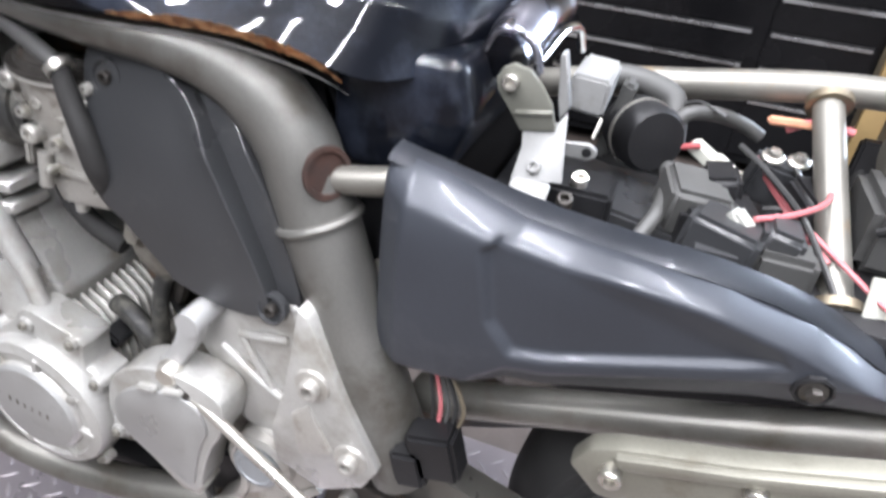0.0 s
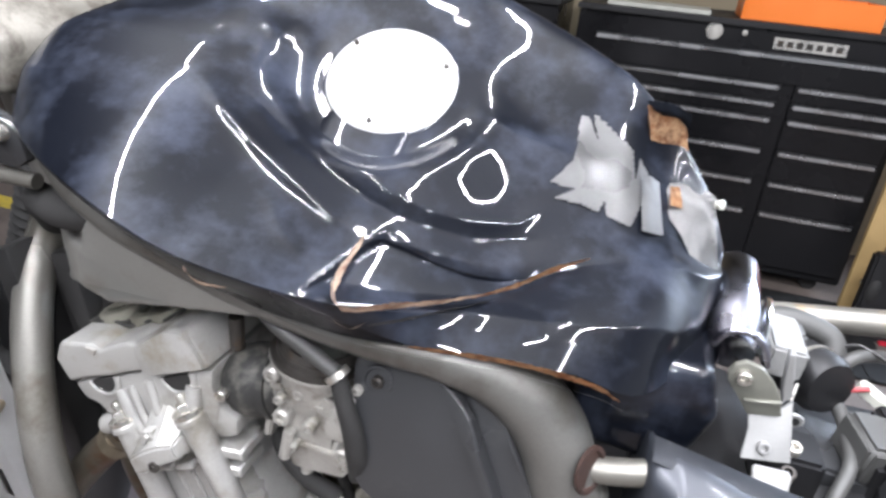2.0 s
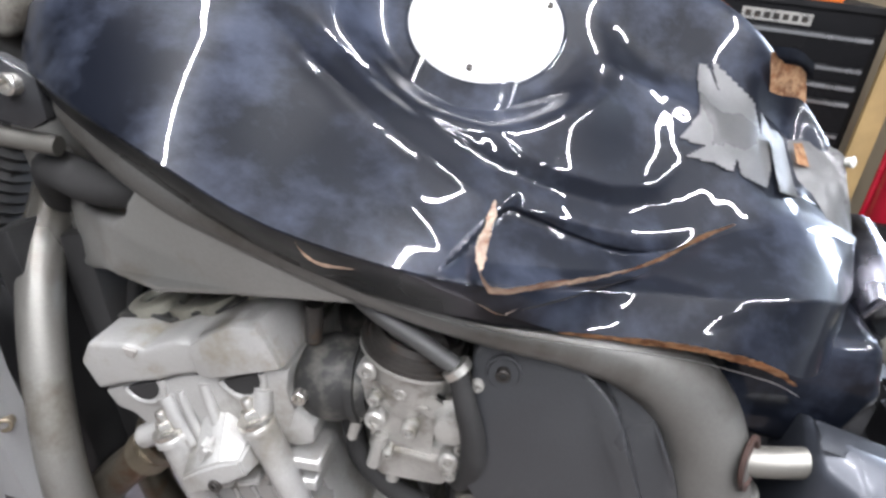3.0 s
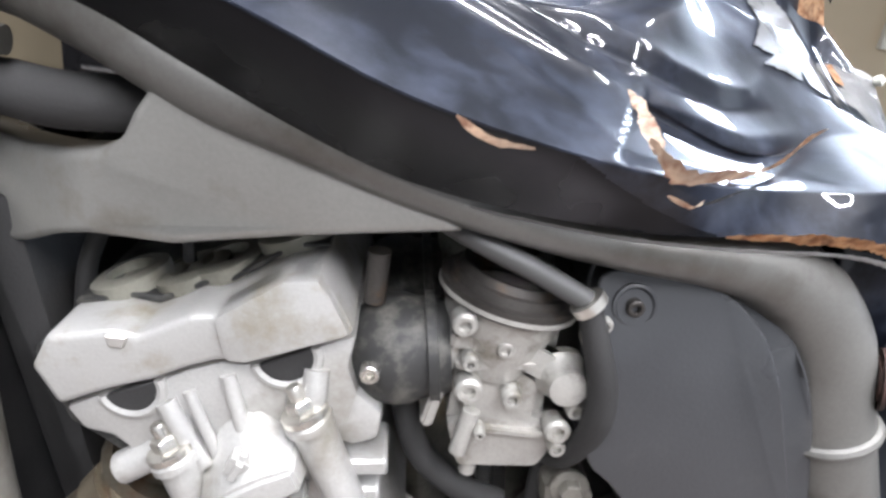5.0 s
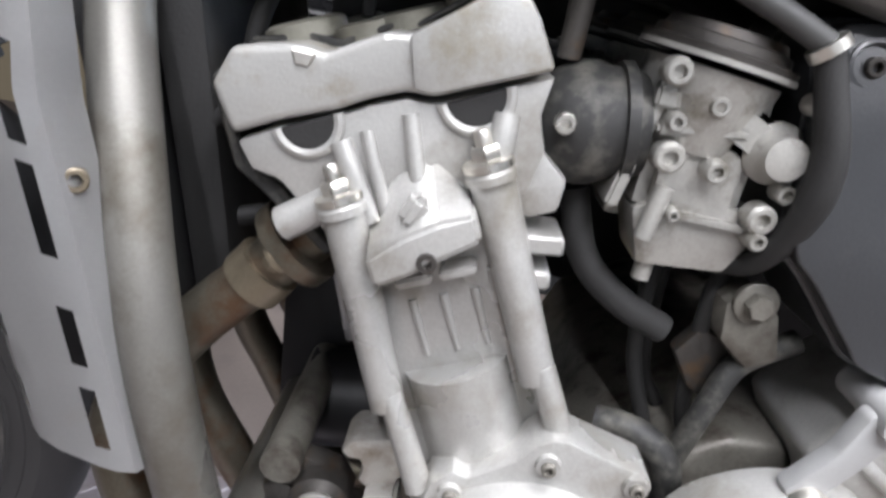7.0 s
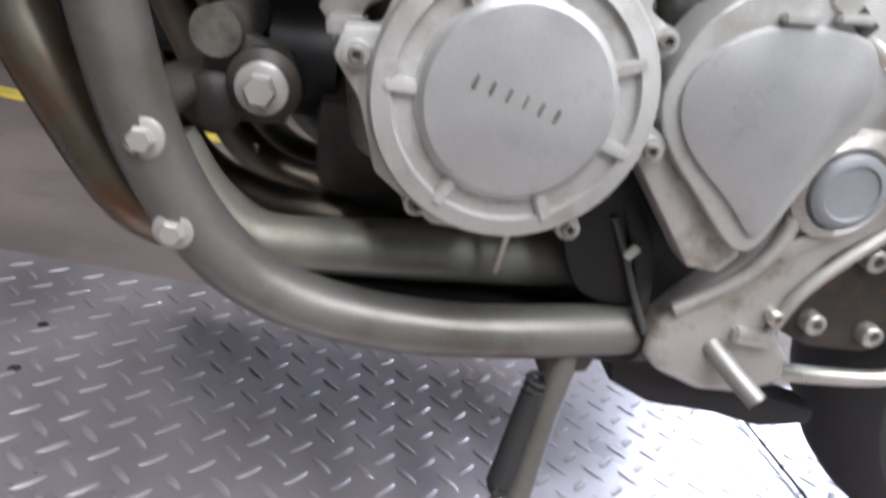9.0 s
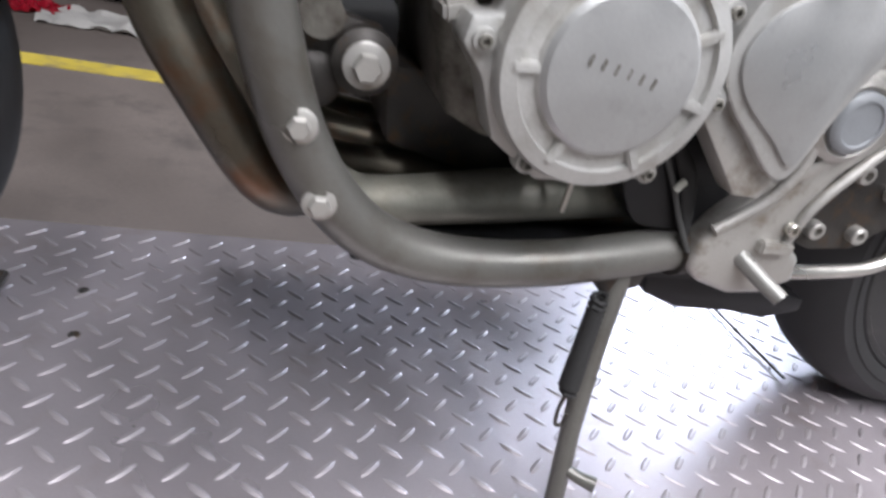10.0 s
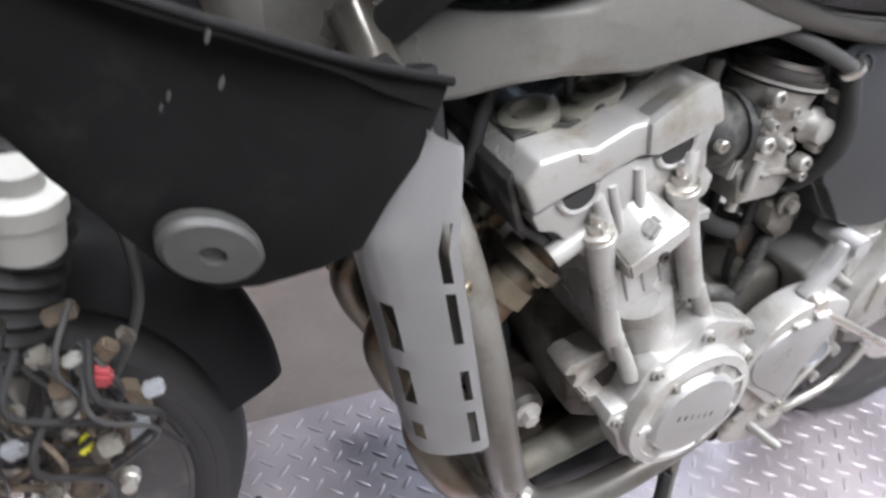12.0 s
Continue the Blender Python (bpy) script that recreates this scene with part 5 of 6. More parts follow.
upper = part("pivot_plate", prism([(0.102, 0.682), (0.112, 0.676), (0.143, 0.600), (0.180, 0.525), (0.165, 0.495), (0.12, 0.468), (0.075, 0.49), (0.07, 0.53), (0.085, 0.585), (0.095, 0.635)], -0.222, -0.185, 0.004), M_SILVER, bike, "silver alloy frame pivot plate")
part("plate_pocket", prism([(0.095, 0.565), (0.112, 0.58), (0.135, 0.53), (0.10, 0.515)], -0.226, -0.215, 0.003), M_CAST, upper)
for bx, bz in ((0.116, 0.606), (0.153, 0.530)):
    part("seat", lathe([(0, 0), (0.017, 0), (0.016, 0.004), (0, 0.004)], (bx, -0.221, bz), (0, -1, 0), 28), M_CAST, upper)
    bolt(upper, (bx, -0.224, bz), (0, -1, 0), 0.0095, "socket", M_CAST)
part("clutch_housing", prism([(-0.02, 0.585), (0.0, 0.62), (0.035, 0.655), (0.09, 0.665), (0.10, 0.60), (0.095, 0.51), (0.06, 0.475), (0.02, 0.50), (0.0, 0.55)], -0.20, -0.10, 0.008, 3), M_SILVER, engine)
part("housing_rib", sweep([(0.009, -0.20, 0.594), (0.04, -0.203, 0.573), (0.078, -0.202, 0.548)], 0.005, 10), M_SILVER, engine)
part("housing_rib", sweep([(0.030, -0.20, 0.614), (0.052, -0.203, 0.620), (0.080, -0.202, 0.625)], 0.004, 10), M_SILVER, engine)
part("housing_rib", sweep([(0.030, -0.20, 0.614), (0.046, -0.203, 0.590), (0.062, -0.202, 0.560)], 0.004, 10), M_SILVER, engine)
arm = part("gear_arm", prism([(-0.034, 0.562), (-0.022, 0.570), (-0.002, 0.602), (0.013, 0.634), (0.003, 0.645), (-0.013, 0.637), (-0.022, 0.606), (-0.044, 0.575)], -0.228, -0.212, 0.004), M_GUARD, bike, "bright steel gear shift arm")
part("arm_clamp", sweep([(0.002, -0.235, 0.637), (0.002, -0.18, 0.637)], 0.012, 16, 1), M_GUARD, arm)
part("ball_joint", lathe([(0, 0), (0.013, 0), (0.014, 0.006), (0.010, 0.014), (0, 0.015)], (-0.028, -0.226, 0.568), (0, -1, 0), 24), M_STEEL, arm)
part("shift_rod", sweep([(-0.034, -0.228, 0.566), (0.05, -0.24, 0.520), (0.16, -0.252, 0.460)], 0.0055, 12, 2), M_STEEL, arm)
part("rod_knuckle", block((-0.012, -0.232, 0.555), (0.022, 0.014, 0.016), 0.003, rot(0, 30, 0)), M_DARKMETAL, arm)
part("linkage_plate", prism([(0.085, 0.33), (0.10, 0.40), (0.14, 0.425), (0.20, 0.41), (0.21, 0.36), (0.17, 0.325), (0.12, 0.32)], -0.172, -0.155, 0.004), M_DARKMETAL, bike)
for bx, bz in ((0.129, 0.406), (0.178, 0.390), (0.107, 0.345), (0.160, 0.344)):
    bolt(bike, (bx, -0.174, bz), (0, -1, 0), 0.009, "socket", M_CAST)
part("gear_lever", sweep([(0.07, -0.19, 0.302), (0.13, -0.185, 0.303), (0.20, -0.18, 0.312), (0.235, -0.18, 0.345), (0.25, -0.18, 0.38)], [0.008, 0.007, 0.007, 0.007, 0.007], 12), M_STEEL, bike)
part("swingarm", prism([(0.05, 0.50), (0.05, 0.42), (0.30, 0.34), (0.60, 0.285), (0.64, 0.31), (0.60, 0.335), (0.30, 0.42)], -0.145, -0.105, 0.008), M_FRAME_DARK, bike)
part("swingarm", prism([(0.05, 0.50), (0.05, 0.42), (0.30, 0.34), (0.60, 0.285), (0.64, 0.31), (0.60, 0.335), (0.30, 0.42)], 0.105, 0.145, 0.008), M_FRAME_DARK, bike)
part("center_stand", prism([(-0.02, 0.262), (0.03, 0.262), (0.13, 0.246), (0.195, 0.238), (0.197, 0.222), (0.149, 0.209), (0.10, 0.216), (0.031, 0.216), (-0.012, 0.232)], -0.135, -0.10, 0.004), M_PLASTIC, bike, "black folded centre stand")
part("exhaust_silencer", sweep([(0.05, 0.08, 0.27), (0.25, 0.16, 0.29), (0.45, 0.19, 0.38), (0.90, 0.2, 0.52)], [0.03, 0.04, 0.055, 0.055], 20), M_DARKMETAL, bike)
stand = part("side_stand", sweep([(-0.082, -0.178, 0.285), (-0.087, -0.19, 0.22), (-0.090, -0.212, 0.12), (-0.090, -0.236, 0.02)], [0.013, 0.012, 0.010, 0.010], 16, 4), M_FRAME_DARK, bike, "greenish grey painted side stand, swung down")
part("stand_bracket", prism([(-0.12, 0.295), (-0.06, 0.295), (-0.065, 0.272), (-0.10, 0.262)], -0.19, -0.165, 0.003), M_DARKMETAL, stand)
part("stand_foot", sweep([(-0.090, -0.235, 0.022), (-0.098, -0.27, 0.012), (-0.12, -0.275, 0.010)], [0.010, 0.011, 0.012], 12, 3), M_FRAME_DARK, stand)
part("stand_tang", sweep([(-0.090, -0.224, 0.075), (-0.076, -0.236, 0.072), (-0.062, -0.246, 0.072)], [0.006, 0.0065, 0.008], 12, 3), M_FRAME_DARK, stand)
spring = [(-0.104 - 0.008 * k / 120 + 0.007 * math.cos(k * 0.9), -0.196 - 0.02 * k / 120 + 0.007 * math.sin(k * 0.9), 0.265 - 0.10 * k / 120) for k in range(121)]
part("stand_spring", sweep(spring, 0.0026, 6, 1), M_RUBBER, stand)
part("spring_sleeve", sweep([(-0.1055, -0.199, 0.252), (-0.112, -0.214, 0.172)], [0.0085, 0.0105], 14, 3), M_RUBBER, stand, "black rubber spring sleeve")
part("spring_hook", sweep([(-0.112, -0.216, 0.165), (-0.116, -0.218, 0.15), (-0.114, -0.219, 0.13), (-0.106, -0.218, 0.128), (-0.104, -0.217, 0.14)], 0.002, 8), M_DARKMETAL, stand)
part("cable", sweep([(-0.085, -0.182, 0.398), (-0.068, -0.186, 0.372), (-0.052, -0.188, 0.345), (-0.036, -0.196, 0.318)], 0.0028, 8), M_HOSE, bike)
part("strap", sweep([(-0.078, -0.178, 0.412), (-0.060, -0.186, 0.385), (-0.046, -0.188, 0.350), (-0.040, -0.190, 0.322)], [0.006, 0.008, 0.006, 0.004], 12, squash=0.4), M_RUBBER, bike)
part("cable_clip", block((-0.0665, -0.190, 0.377), (0.007, 0.004, 0.012), 0.001, rot(0, 30, 0)), M_WHITE, bike)
part("drain_pipe", sweep([(-0.152, -0.166, 0.37), (-0.153, -0.166, 0.33)], 0.0028, 8, 1), M_STEEL, engine)
part("harness_plug", block((0.225, -0.20, 0.555), (0.045, 0.03, 0.05), 0.004, rot(0, -15, 0)), M_PLASTIC, bike, "black wiring harness plug hanging down")
part("plug_half", block((0.205, -0.205, 0.535), (0.03, 0.028, 0.04), 0.004, rot(0, -15, 0)), M_PLASTIC, bike)
for k in range(5):
    part("wire", sweep([(0.215 + 0.006 * k, -0.19, 0.58), (0.212 + 0.007 * k, -0.185, 0.60), (0.20 + 0.004 * k, -0.17, 0.63)], 0.002, 6, 3), (M_WIRE_BLACK, M_WIRE_RED, M_HOSE, M_WIRE_BLACK, M_BRONZE)[k], bike)


# wheels
def wheel(name, at, r, half, turn, label):
    w = part(name, sweep([(0, -half * 0.9, 0), (0, half * 0.9, 0)], 0.035, 24, 1), M_DARKMETAL, bike, label)
    w.matrix_local = Matrix.Translation(at) @ rot(0, 0, turn)
    prof = [(r * 0.74, -half * 0.80), (r * 0.765, -half * 0.93), (r * 0.775, -half * 0.90), (r * 0.80, -half * 0.985), (r * 0.83, -half), (r * 0.835, -half * 0.975), (r * 0.88, -half * 0.99), (r * 0.955, -half * 0.72), (r * 0.99, -half * 0.35), (r, 0.0),
            (r * 0.99, half * 0.35), (r * 0.955, half * 0.72), (r * 0.88, half * 0.99), (r * 0.78, half), (r * 0.74, half * 0.80)]
    part("tyre", lathe(prof, (0, 0, 0), (0, 1, 0), 96), M_TYRE, w, "worn black rubber tyre")
    rim = [(r * 0.755, -half * 0.86), (r * 0.735, -half * 0.88), (r * 0.715, -half * 0.80), (r * 0.705, -half * 0.55), (r * 0.68, -half * 0.3), (r * 0.68, half * 0.3), (r * 0.705, half * 0.55), (r * 0.735, half * 0.82), (r * 0.755, half * 0.82)]
    part("rim", lathe(rim, (0, 0, 0), (0, 1, 0), 72), M_RIM, w, "dark grey cast alloy rim")
    for k in range(3):
        a = k * 2 * math.pi / 3 + 0.5
        part("spoke", sweep([(0.03 * math.cos(a), 0, 0.03 * math.sin(a)), (0.69 * r * math.cos(a), 0, 0.69 * r * math.sin(a))], [0.022, 0.016], 12, 2), M_RIM, w)
    part("brake_disc", lathe([(0.07, -half * 1.0), (0.135, -half * 1.0), (0.135, -half * 1.0 - 0.005), (0.07, -half * 1.0 - 0.005)], (0, 0, 0), (0, 1, 0), 48), M_STEEL, w)
    return w


wheel("rear_wheel", (0.585, 0, 0.31), 0.31, 0.08, 0, "rear wheel")
FW = Matrix.Translation((-0.935, 0, 0.315)) @ rot(0, 0, 8)
wheel("front_wheel", tuple(FW.translation), 0.31, 0.06, 8, "front wheel")


def fender_mesh():
    bm = bmesh.new()
    rows = []
    for i in range(33):
        rr = 0.368 + 0.030 * min(1, i / 10)
        row = []
        for k in range(13):
            s = (k - 6) / 6
            dip = abs(s) ** 3 * 0.075
            a = radians(12 + i * 3.97 + 5 * s * s * max(0.0, 1 - i / 10))
            row.append(FW @ Vector(((rr - dip) * math.cos(a), s * 0.066, (rr - dip) * math.sin(a))))
        rows.append(row)
    out = [[bm.verts.new(p) for p in row] for row in rows]
    for a, b in zip(out, out[1:]):
        for k in range(12):
            bm.faces.new((a[k], a[k + 1], b[k + 1], b[k]))
    bmesh.ops.solidify(bm, geom=bm.faces[:], thickness=0.004)
    return bm


part("front_fender", fender_mesh(), M_PLASTIC, bike, "black plastic front mudguard")
for y in (-0.098, 0.098):
    leg = part("fork_leg", sweep([FW @ Vector((0.0, y, 0.0)), FW @ Vector((0.11, y, 0.30))], 0.026, 20, 2), M_FRAME, bike, "grey fork slider")
    part("stanchion", sweep([FW @ Vector((0.11, y, 0.30)), FW @ Vector((0.25, y, 0.68))], 0.0195, 20, 2), M_STEEL, leg)
    gait = [FW @ Vector((0.105 + 0.14 * t, y, 0.285 + 0.38 * t)) for t in np.linspace(0, 0.62, 30)]
    part("gaiter", sweep(gait, [0.031, 0.038] * 15, 20, 1), M_RUBBER, leg, "black ribbed rubber fork gaiter")
    cal = part("caliper", block(tuple(FW @ Vector((0.150, y * 1.05, 0.160))), (0.075, 0.05, 0.115), 0.016, rot(0, 28, 12), seg=3), M_GRIME, leg, "grimy brown brake caliper")
    for dz in (-0.03, 0.03):
        part("piston_cap", lathe([(0, 0), (0.019, 0), (0.018, 0.010), (0.013, 0.014), (0, 0.014)], tuple(FW @ Vector((0.150 + dz * 0.45, y * 1.05 + (-0.024 if y < 0 else 0.024), 0.160 + dz))), (0, -1 if y < 0 else 1, 0), 20), M_GRIME, cal)
    bolt(cal, tuple(FW @ Vector((0.172, y * 1.32, 0.205))), (0, -1 if y < 0 else 1, 0), 0.006, "hex", M_STEEL)

# radiator and its silver side shroud
rad = part("radiator", prism([(-0.54, 0.83), (-0.515, 0.84), (-0.46, 0.56), (-0.485, 0.55)], -0.165, 0.165, 0.004), M_RADIATOR, bike, "black finned radiator")
for k in range(26):
    t = (k + 0.5) / 26
    part("fin", block((-0.541 + 0.055 * t, 0, 0.828 - 0.278 * t), (0.003, 0.31, 0.003), 0.0), M_DARKMETAL, rad)


def shroud(y_shift, flip):
    """A channel of sheet: outer face, front and rear returns, with punched slots down both edges."""
    bm = bmesh.new()
    n = 60
    cols = []
    wide = lambda t: 0.45 + 0.55 * min(1.0, max(0.0, (t - 0.02) / 0.24))
    prof = [(-0.040, 0.045), (-0.042, 0.02), (-0.037, 0.006), (-0.029, 0.0), (-0.015, -0.004), (0.012, -0.005), (0.021, -0.004), (0.031, 0.0), (0.036, 0.012), (0.037, 0.03)]
    for i in range(n + 1):
        t = i / n
        c = Vector((-0.549 + 0.074 * t, -0.243 - 0.003 * t, 0.822 - 0.303 * t))
        w = wide(t)
        cols.append([bm.verts.new(c + Vector((px * w + (0.055 * (1 - w)), py, -px * 0.24))) for px, py in prof])
    cut = lambda i, k: (k in (2, 5) and any(a < i / n < b for a, b in (((0.17, 0.34), (0.38, 0.55), (0.64, 0.76), (0.80, 0.94)) if k == 5 else ((0.42, 0.57), (0.64, 0.77), (0.86, 0.92)))))
    for i in range(n):
        for k in range(len(prof) - 1):
            if not cut(i, k):
                bm.faces.new((cols[i][k], cols[i][k + 1], cols[i + 1][k + 1], cols[i + 1][k]))
    bmesh.ops.solidify(bm, geom=bm.faces[:], thickness=0.003)
    if flip:
        mirror(bm)
    return bm


guard = part("radiator_shroud", shroud(0, False), M_GUARD, bike, "silver painted radiator shroud with slotted edges")
part("radiator_shroud", shroud(0, True), M_GUARD, bike)
for bx, by, bz in ((-0.505, -0.215, 0.752), (-0.487, -0.232, 0.692)):
    bolt(guard, (bx, by, bz), (0.5, -0.85, 0.1), 0.007, "socket", M_BRONZE)

# black fairing side with its reflector
FAIR = [(-0.80, 0.90), (-0.78, 0.935), (-0.679, 0.905), (-0.586, 0.876), (-0.516, 0.855), (-0.522, 0.838), (-0.534, 0.809), (-0.554, 0.785), (-0.572, 0.757), (-0.60, 0.748), (-0.635, 0.743), (-0.66, 0.746), (-0.685, 0.760),
        (-0.705, 0.785), (-0.73, 0.815), (-0.76, 0.86)]
fair = part("fairing_side", prism(FAIR, -0.262, -0.252, 0.003, 2, shape=lambda x, y, z: (x, y + 0.006 + max(0, -0.66 - x) * 0.3 + max(0, x + 0.58) * 0.25, z)), M_FAIR, bike, "scuffed black fairing side panel")
part("reflector", lathe([(0, -0.004), (0.030, -0.004), (0.030, 0.006), (0.026, 0.010), (0.008, 0.011), (0.007, 0.006), (0, 0.006)], (0, 0, 0), (0, -1, 0), 32), M_REFLECT, fair, "dull grey oval cover with a hole")
fair.children[-1].matrix_local = Matrix.Translation((-0.660, -0.251, 0.774)) @ rot(0, 28, 0) @ Matrix.Diagonal((1.0, 1.0, 0.68, 1))
part("fairing_edge", sweep([(-0.78, -0.215, 0.936), (-0.679, -0.249, 0.906), (-0.586, -0.257, 0.877), (-0.516, -0.242, 0.856)], 0.003, 8), M_FAIR, fair)
# loose wiring by the fork
for k in range(26):
    random.seed(40 + k)
    x, y, z = -0.790 + random.uniform(-0.05, 0.05), -0.15 + random.uniform(-0.03, 0.02), 0.64 + random.uniform(-0.06, 0.06)
    part("loom", sweep([(x, y, z), (x + random.uniform(-0.03, 0.03), y - 0.02, z - 0.04), (x + random.uniform(-0.04, 0.04), y, z - 0.09), (x + random.uniform(-0.05, 0.05), y + 0.02, z - 0.15)], random.uniform(0.0014, 0.0032), 8),
         random.choice([M_WIRE_BLACK, M_RUBBER, M_WIRE_BLACK, M_GRIME, M_HOSE]), bike)
for k in range(24):  # pipe unions, clips and brackets of the brake and its lines
    random.seed(300 + k)
    x, z = random.uniform(-0.82, -0.705), random.uniform(0.50, 0.69)
    y = -0.155 - random.uniform(0.0, 0.03)
    if k % 3:
        part("bracket", block((x, y, z), (random.uniform(0.008, 0.024), 0.012, random.uniform(0.008, 0.026)), 0.002, rot(random.uniform(-20, 20), random.uniform(-50, 50), 0)),
             random.choice([M_GRIME, M_CASE, M_GRIME, M_DARKMETAL, M_CAPGREY]), bike)
    else:
        part("union", lathe([(0, 0), (0.008, 0), (0.008, 0.008), (0.006, 0.010), (0.006, 0.018), (0, 0.018)], (x, y, z), (random.uniform(-0.6, 0.6), -1, random.uniform(-0.6, 0.6)), 10), random.choice([M_CASE, M_GRIME, M_CAST]), bike)
part("red_connector", block((-0.741, -0.175, 0.628), (0.016, 0.014, 0.014), 0.003, rot(0, 20, 0)), M_RED_DULL, bike)
part("white_connector", block((-0.754, -0.178, 0.651), (0.014, 0.010, 0.010), 0.003, rot(0, -30, 0)), M_RESERVOIR, bike)
part("yellow_connector", block((-0.766, -0.160, 0.548), (0.010, 0.010, 0.020), 0.003, rot(0, 25, 0)), M_YELLOW_P, bike)
part("brake_hose", sweep([(-0.722, -0.125, 0.77), (-0.71, -0.125, 0.715), (-0.708, -0.125, 0.665), (-0.717, -0.125, 0.627), (-0.739, -0.125, 0.58), (-0.755, -0.125, 0.545)], 0.0042, 10), M_REFLECT, bike, "grey brake hose")
part("speed_cable", sweep([(-0.760, -0.13, 0.60), (-0.745, -0.128, 0.572), (-0.720, -0.125, 0.50)], 0.004, 10), M_PLASTIC, bike)
part("reservoir", lathe([(0, 0), (0.022, 0), (0.024, 0.026), (0.0265, 0.028), (0.0265, 0.042), (0.016, 0.046), (0.015, 0.058), (0, 0.06)], (-0.762, -0.165, 0.738), (0.1, -0.1, 1), 28), M_RESERVOIR, bike, "aged white plastic fluid reservoir cap")

# steering yoke plate beside the tank
yoke = part("yoke_plate", prism([(-0.58, 0.955), (-0.57, 1.0), (-0.47, 0.997), (-0.438, 0.985), (-0.434, 0.955), (-0.45, 0.945)], -0.186, -0.172, 0.003), M_COVER, bike, "dark grey steering stop plate with a bolt")
bolt(yoke, (-0.456, -0.187, 0.979), (0, -1, 0.1), 0.008, "socket", M_STEEL)
part("top_yoke", prism([(-0.68, 0.985), (-0.66, 1.06), (-0.60, 1.085), (-0.53, 1.08), (-0.495, 1.05), (-0.50, 0.995)], -0.14, 0.14, 0.016, 3), M_CASE, bike, "dull cast alloy top yoke")
part("yoke_tube", sweep([(-0.60, -0.185, 0.940), (-0.52, -0.184, 0.936), (-0.435, -0.178, 0.933)], 0.008, 14, 2), M_RAIL, bike)

for q, r in (((-0.646, -0.2645, 0.869), 0.0035), ((-0.670, -0.2645, 0.863), 0.0025), ((-0.674, -0.2645, 0.857), 0.002), ((-0.650, -0.2645, 0.891), 0.0035)):
    chip = part("paint_chip", lathe([(0, 0), (r * 0.6, 0), (r * 0.6, 0.0006), (0, 0.0008)], (0, 0, 0), (0, -1, 0), 9), M_REFLECT, fair)
    chip.matrix_local = Matrix.Translation((q[0], q[1] + 0.006 + max(0, -0.66 - q[0]) * 0.3, q[2])) @ rot(0, 20, 0) @ Matrix.Diagonal((0.6, 1, 1.8, 1))

# Flat black plate in place of the dark hollow behind the casting.
part("chain_cavity", prism(rounded([(-0.110, 0.432), (-0.075, 0.440), (-0.062, 0.425), (-0.030, 0.400), (0.01, 0.405), (0.0, 0.36), (-0.03, 0.335), (-0.075, 0.330), (-0.10, 0.345), (-0.120, 0.39)], 3), -0.180, -0.150, 0.003), M_PLASTIC, engine, "black plate standing for the dark cavity below the sprocket cover")


for at, size, turn, m in (((0.378, -0.005, 0.752), (0.056, 0.062, 0.046), rot(4, 6, 12), M_HOSE), ((0.405, -0.055, 0.748), (0.060, 0.055, 0.040), rot(-6, 8, -14), M_COVER), ((0.400, 0.02, 0.757), (0.034, 0.05, 0.045), rot(0, -12, 6), M_PLASTIC),
                          ((0.448, -0.045, 0.752), (0.034, 0.045, 0.036), rot(0, 10, 0), M_COVER), ((0.480, 0.035, 0.752), (0.034, 0.055, 0.046), rot(8, 0, 20), M_PLASTIC)):
    part("relay_box", block(at, size, 0.006, turn, seg=3), m, bike, "dusty dark grey rubber-cased relay" if m is M_HOSE else "")
# ---------------------------------------------------------------- fuel tank
TX = [-0.53, -0.512, -0.44, -0.32, -0.22, -0.10, 0.0, 0.08, 0.135, 0.175, 0.192]
LINES = {}  # long lines of the dented shell, front to rear: y then z
LINES["seam"] = ([-0.03, -0.09, -0.165, -0.213, -0.219, -0.222, -0.205, -0.190, -0.166, -0.09, -0.03],
               [0.97, 0.965, 0.956, 0.930, 0.895, 0.883, 0.883, 0.878, 0.858, 0.86, 0.87])
LINES["shoulder"] = ([-0.04, -0.11, -0.186, -0.249, -0.261, -0.236, -0.181, -0.165, -0.140, -0.085, -0.03],
               [0.985, 0.985, 0.988, 0.976, 0.943, 0.918, 0.905, 0.908, 0.906, 0.890, 0.89])
LINES["crease"] = ([-0.04, -0.10, -0.155, -0.150, -0.160, -0.172, -0.148, -0.094, -0.07, -0.05, -0.02],
               [1.0, 1.012, 1.035, 1.031, 0.985, 0.948, 0.915, 0.929, 0.930, 0.918, 0.91])
LINES["slope"] = ([-0.03, -0.07, -0.10, -0.085, -0.085, -0.095, -0.075, -0.045, -0.02, -0.01, 0.0],
               [1.01, 1.035, 1.072, 1.065, 1.030, 1.0, 0.965, 0.958, 0.940, 0.922, 0.91])
LINES["crown"] = ([0.0, 0.0, 0.0, 0.0, -0.005, -0.005, 0.0, 0.02, 0.035, 0.005, 0.01],
               [1.02, 1.055, 1.095, 1.10, 1.072, 1.057, 1.020, 1.003, 0.968, 0.945, 0.92])
LINES["far"] = ([0.03, 0.07, 0.10, 0.115, 0.115, 0.10, 0.09, 0.078, 0.070, 0.04, 0.02],
               [1.02, 1.07, 1.135, 1.150, 1.145, 1.125, 1.092, 1.055, 1.005, 0.955, 0.92])
LINES["low"] = ([0.04, 0.10, 0.16, 0.19, 0.195, 0.19, 0.18, 0.16, 0.12, 0.06, 0.03],
               [0.965, 0.93, 0.90, 0.89, 0.89, 0.885, 0.88, 0.875, 0.87, 0.87, 0.88])
# creases beaten into the shell: height, width, line
CREASES = []


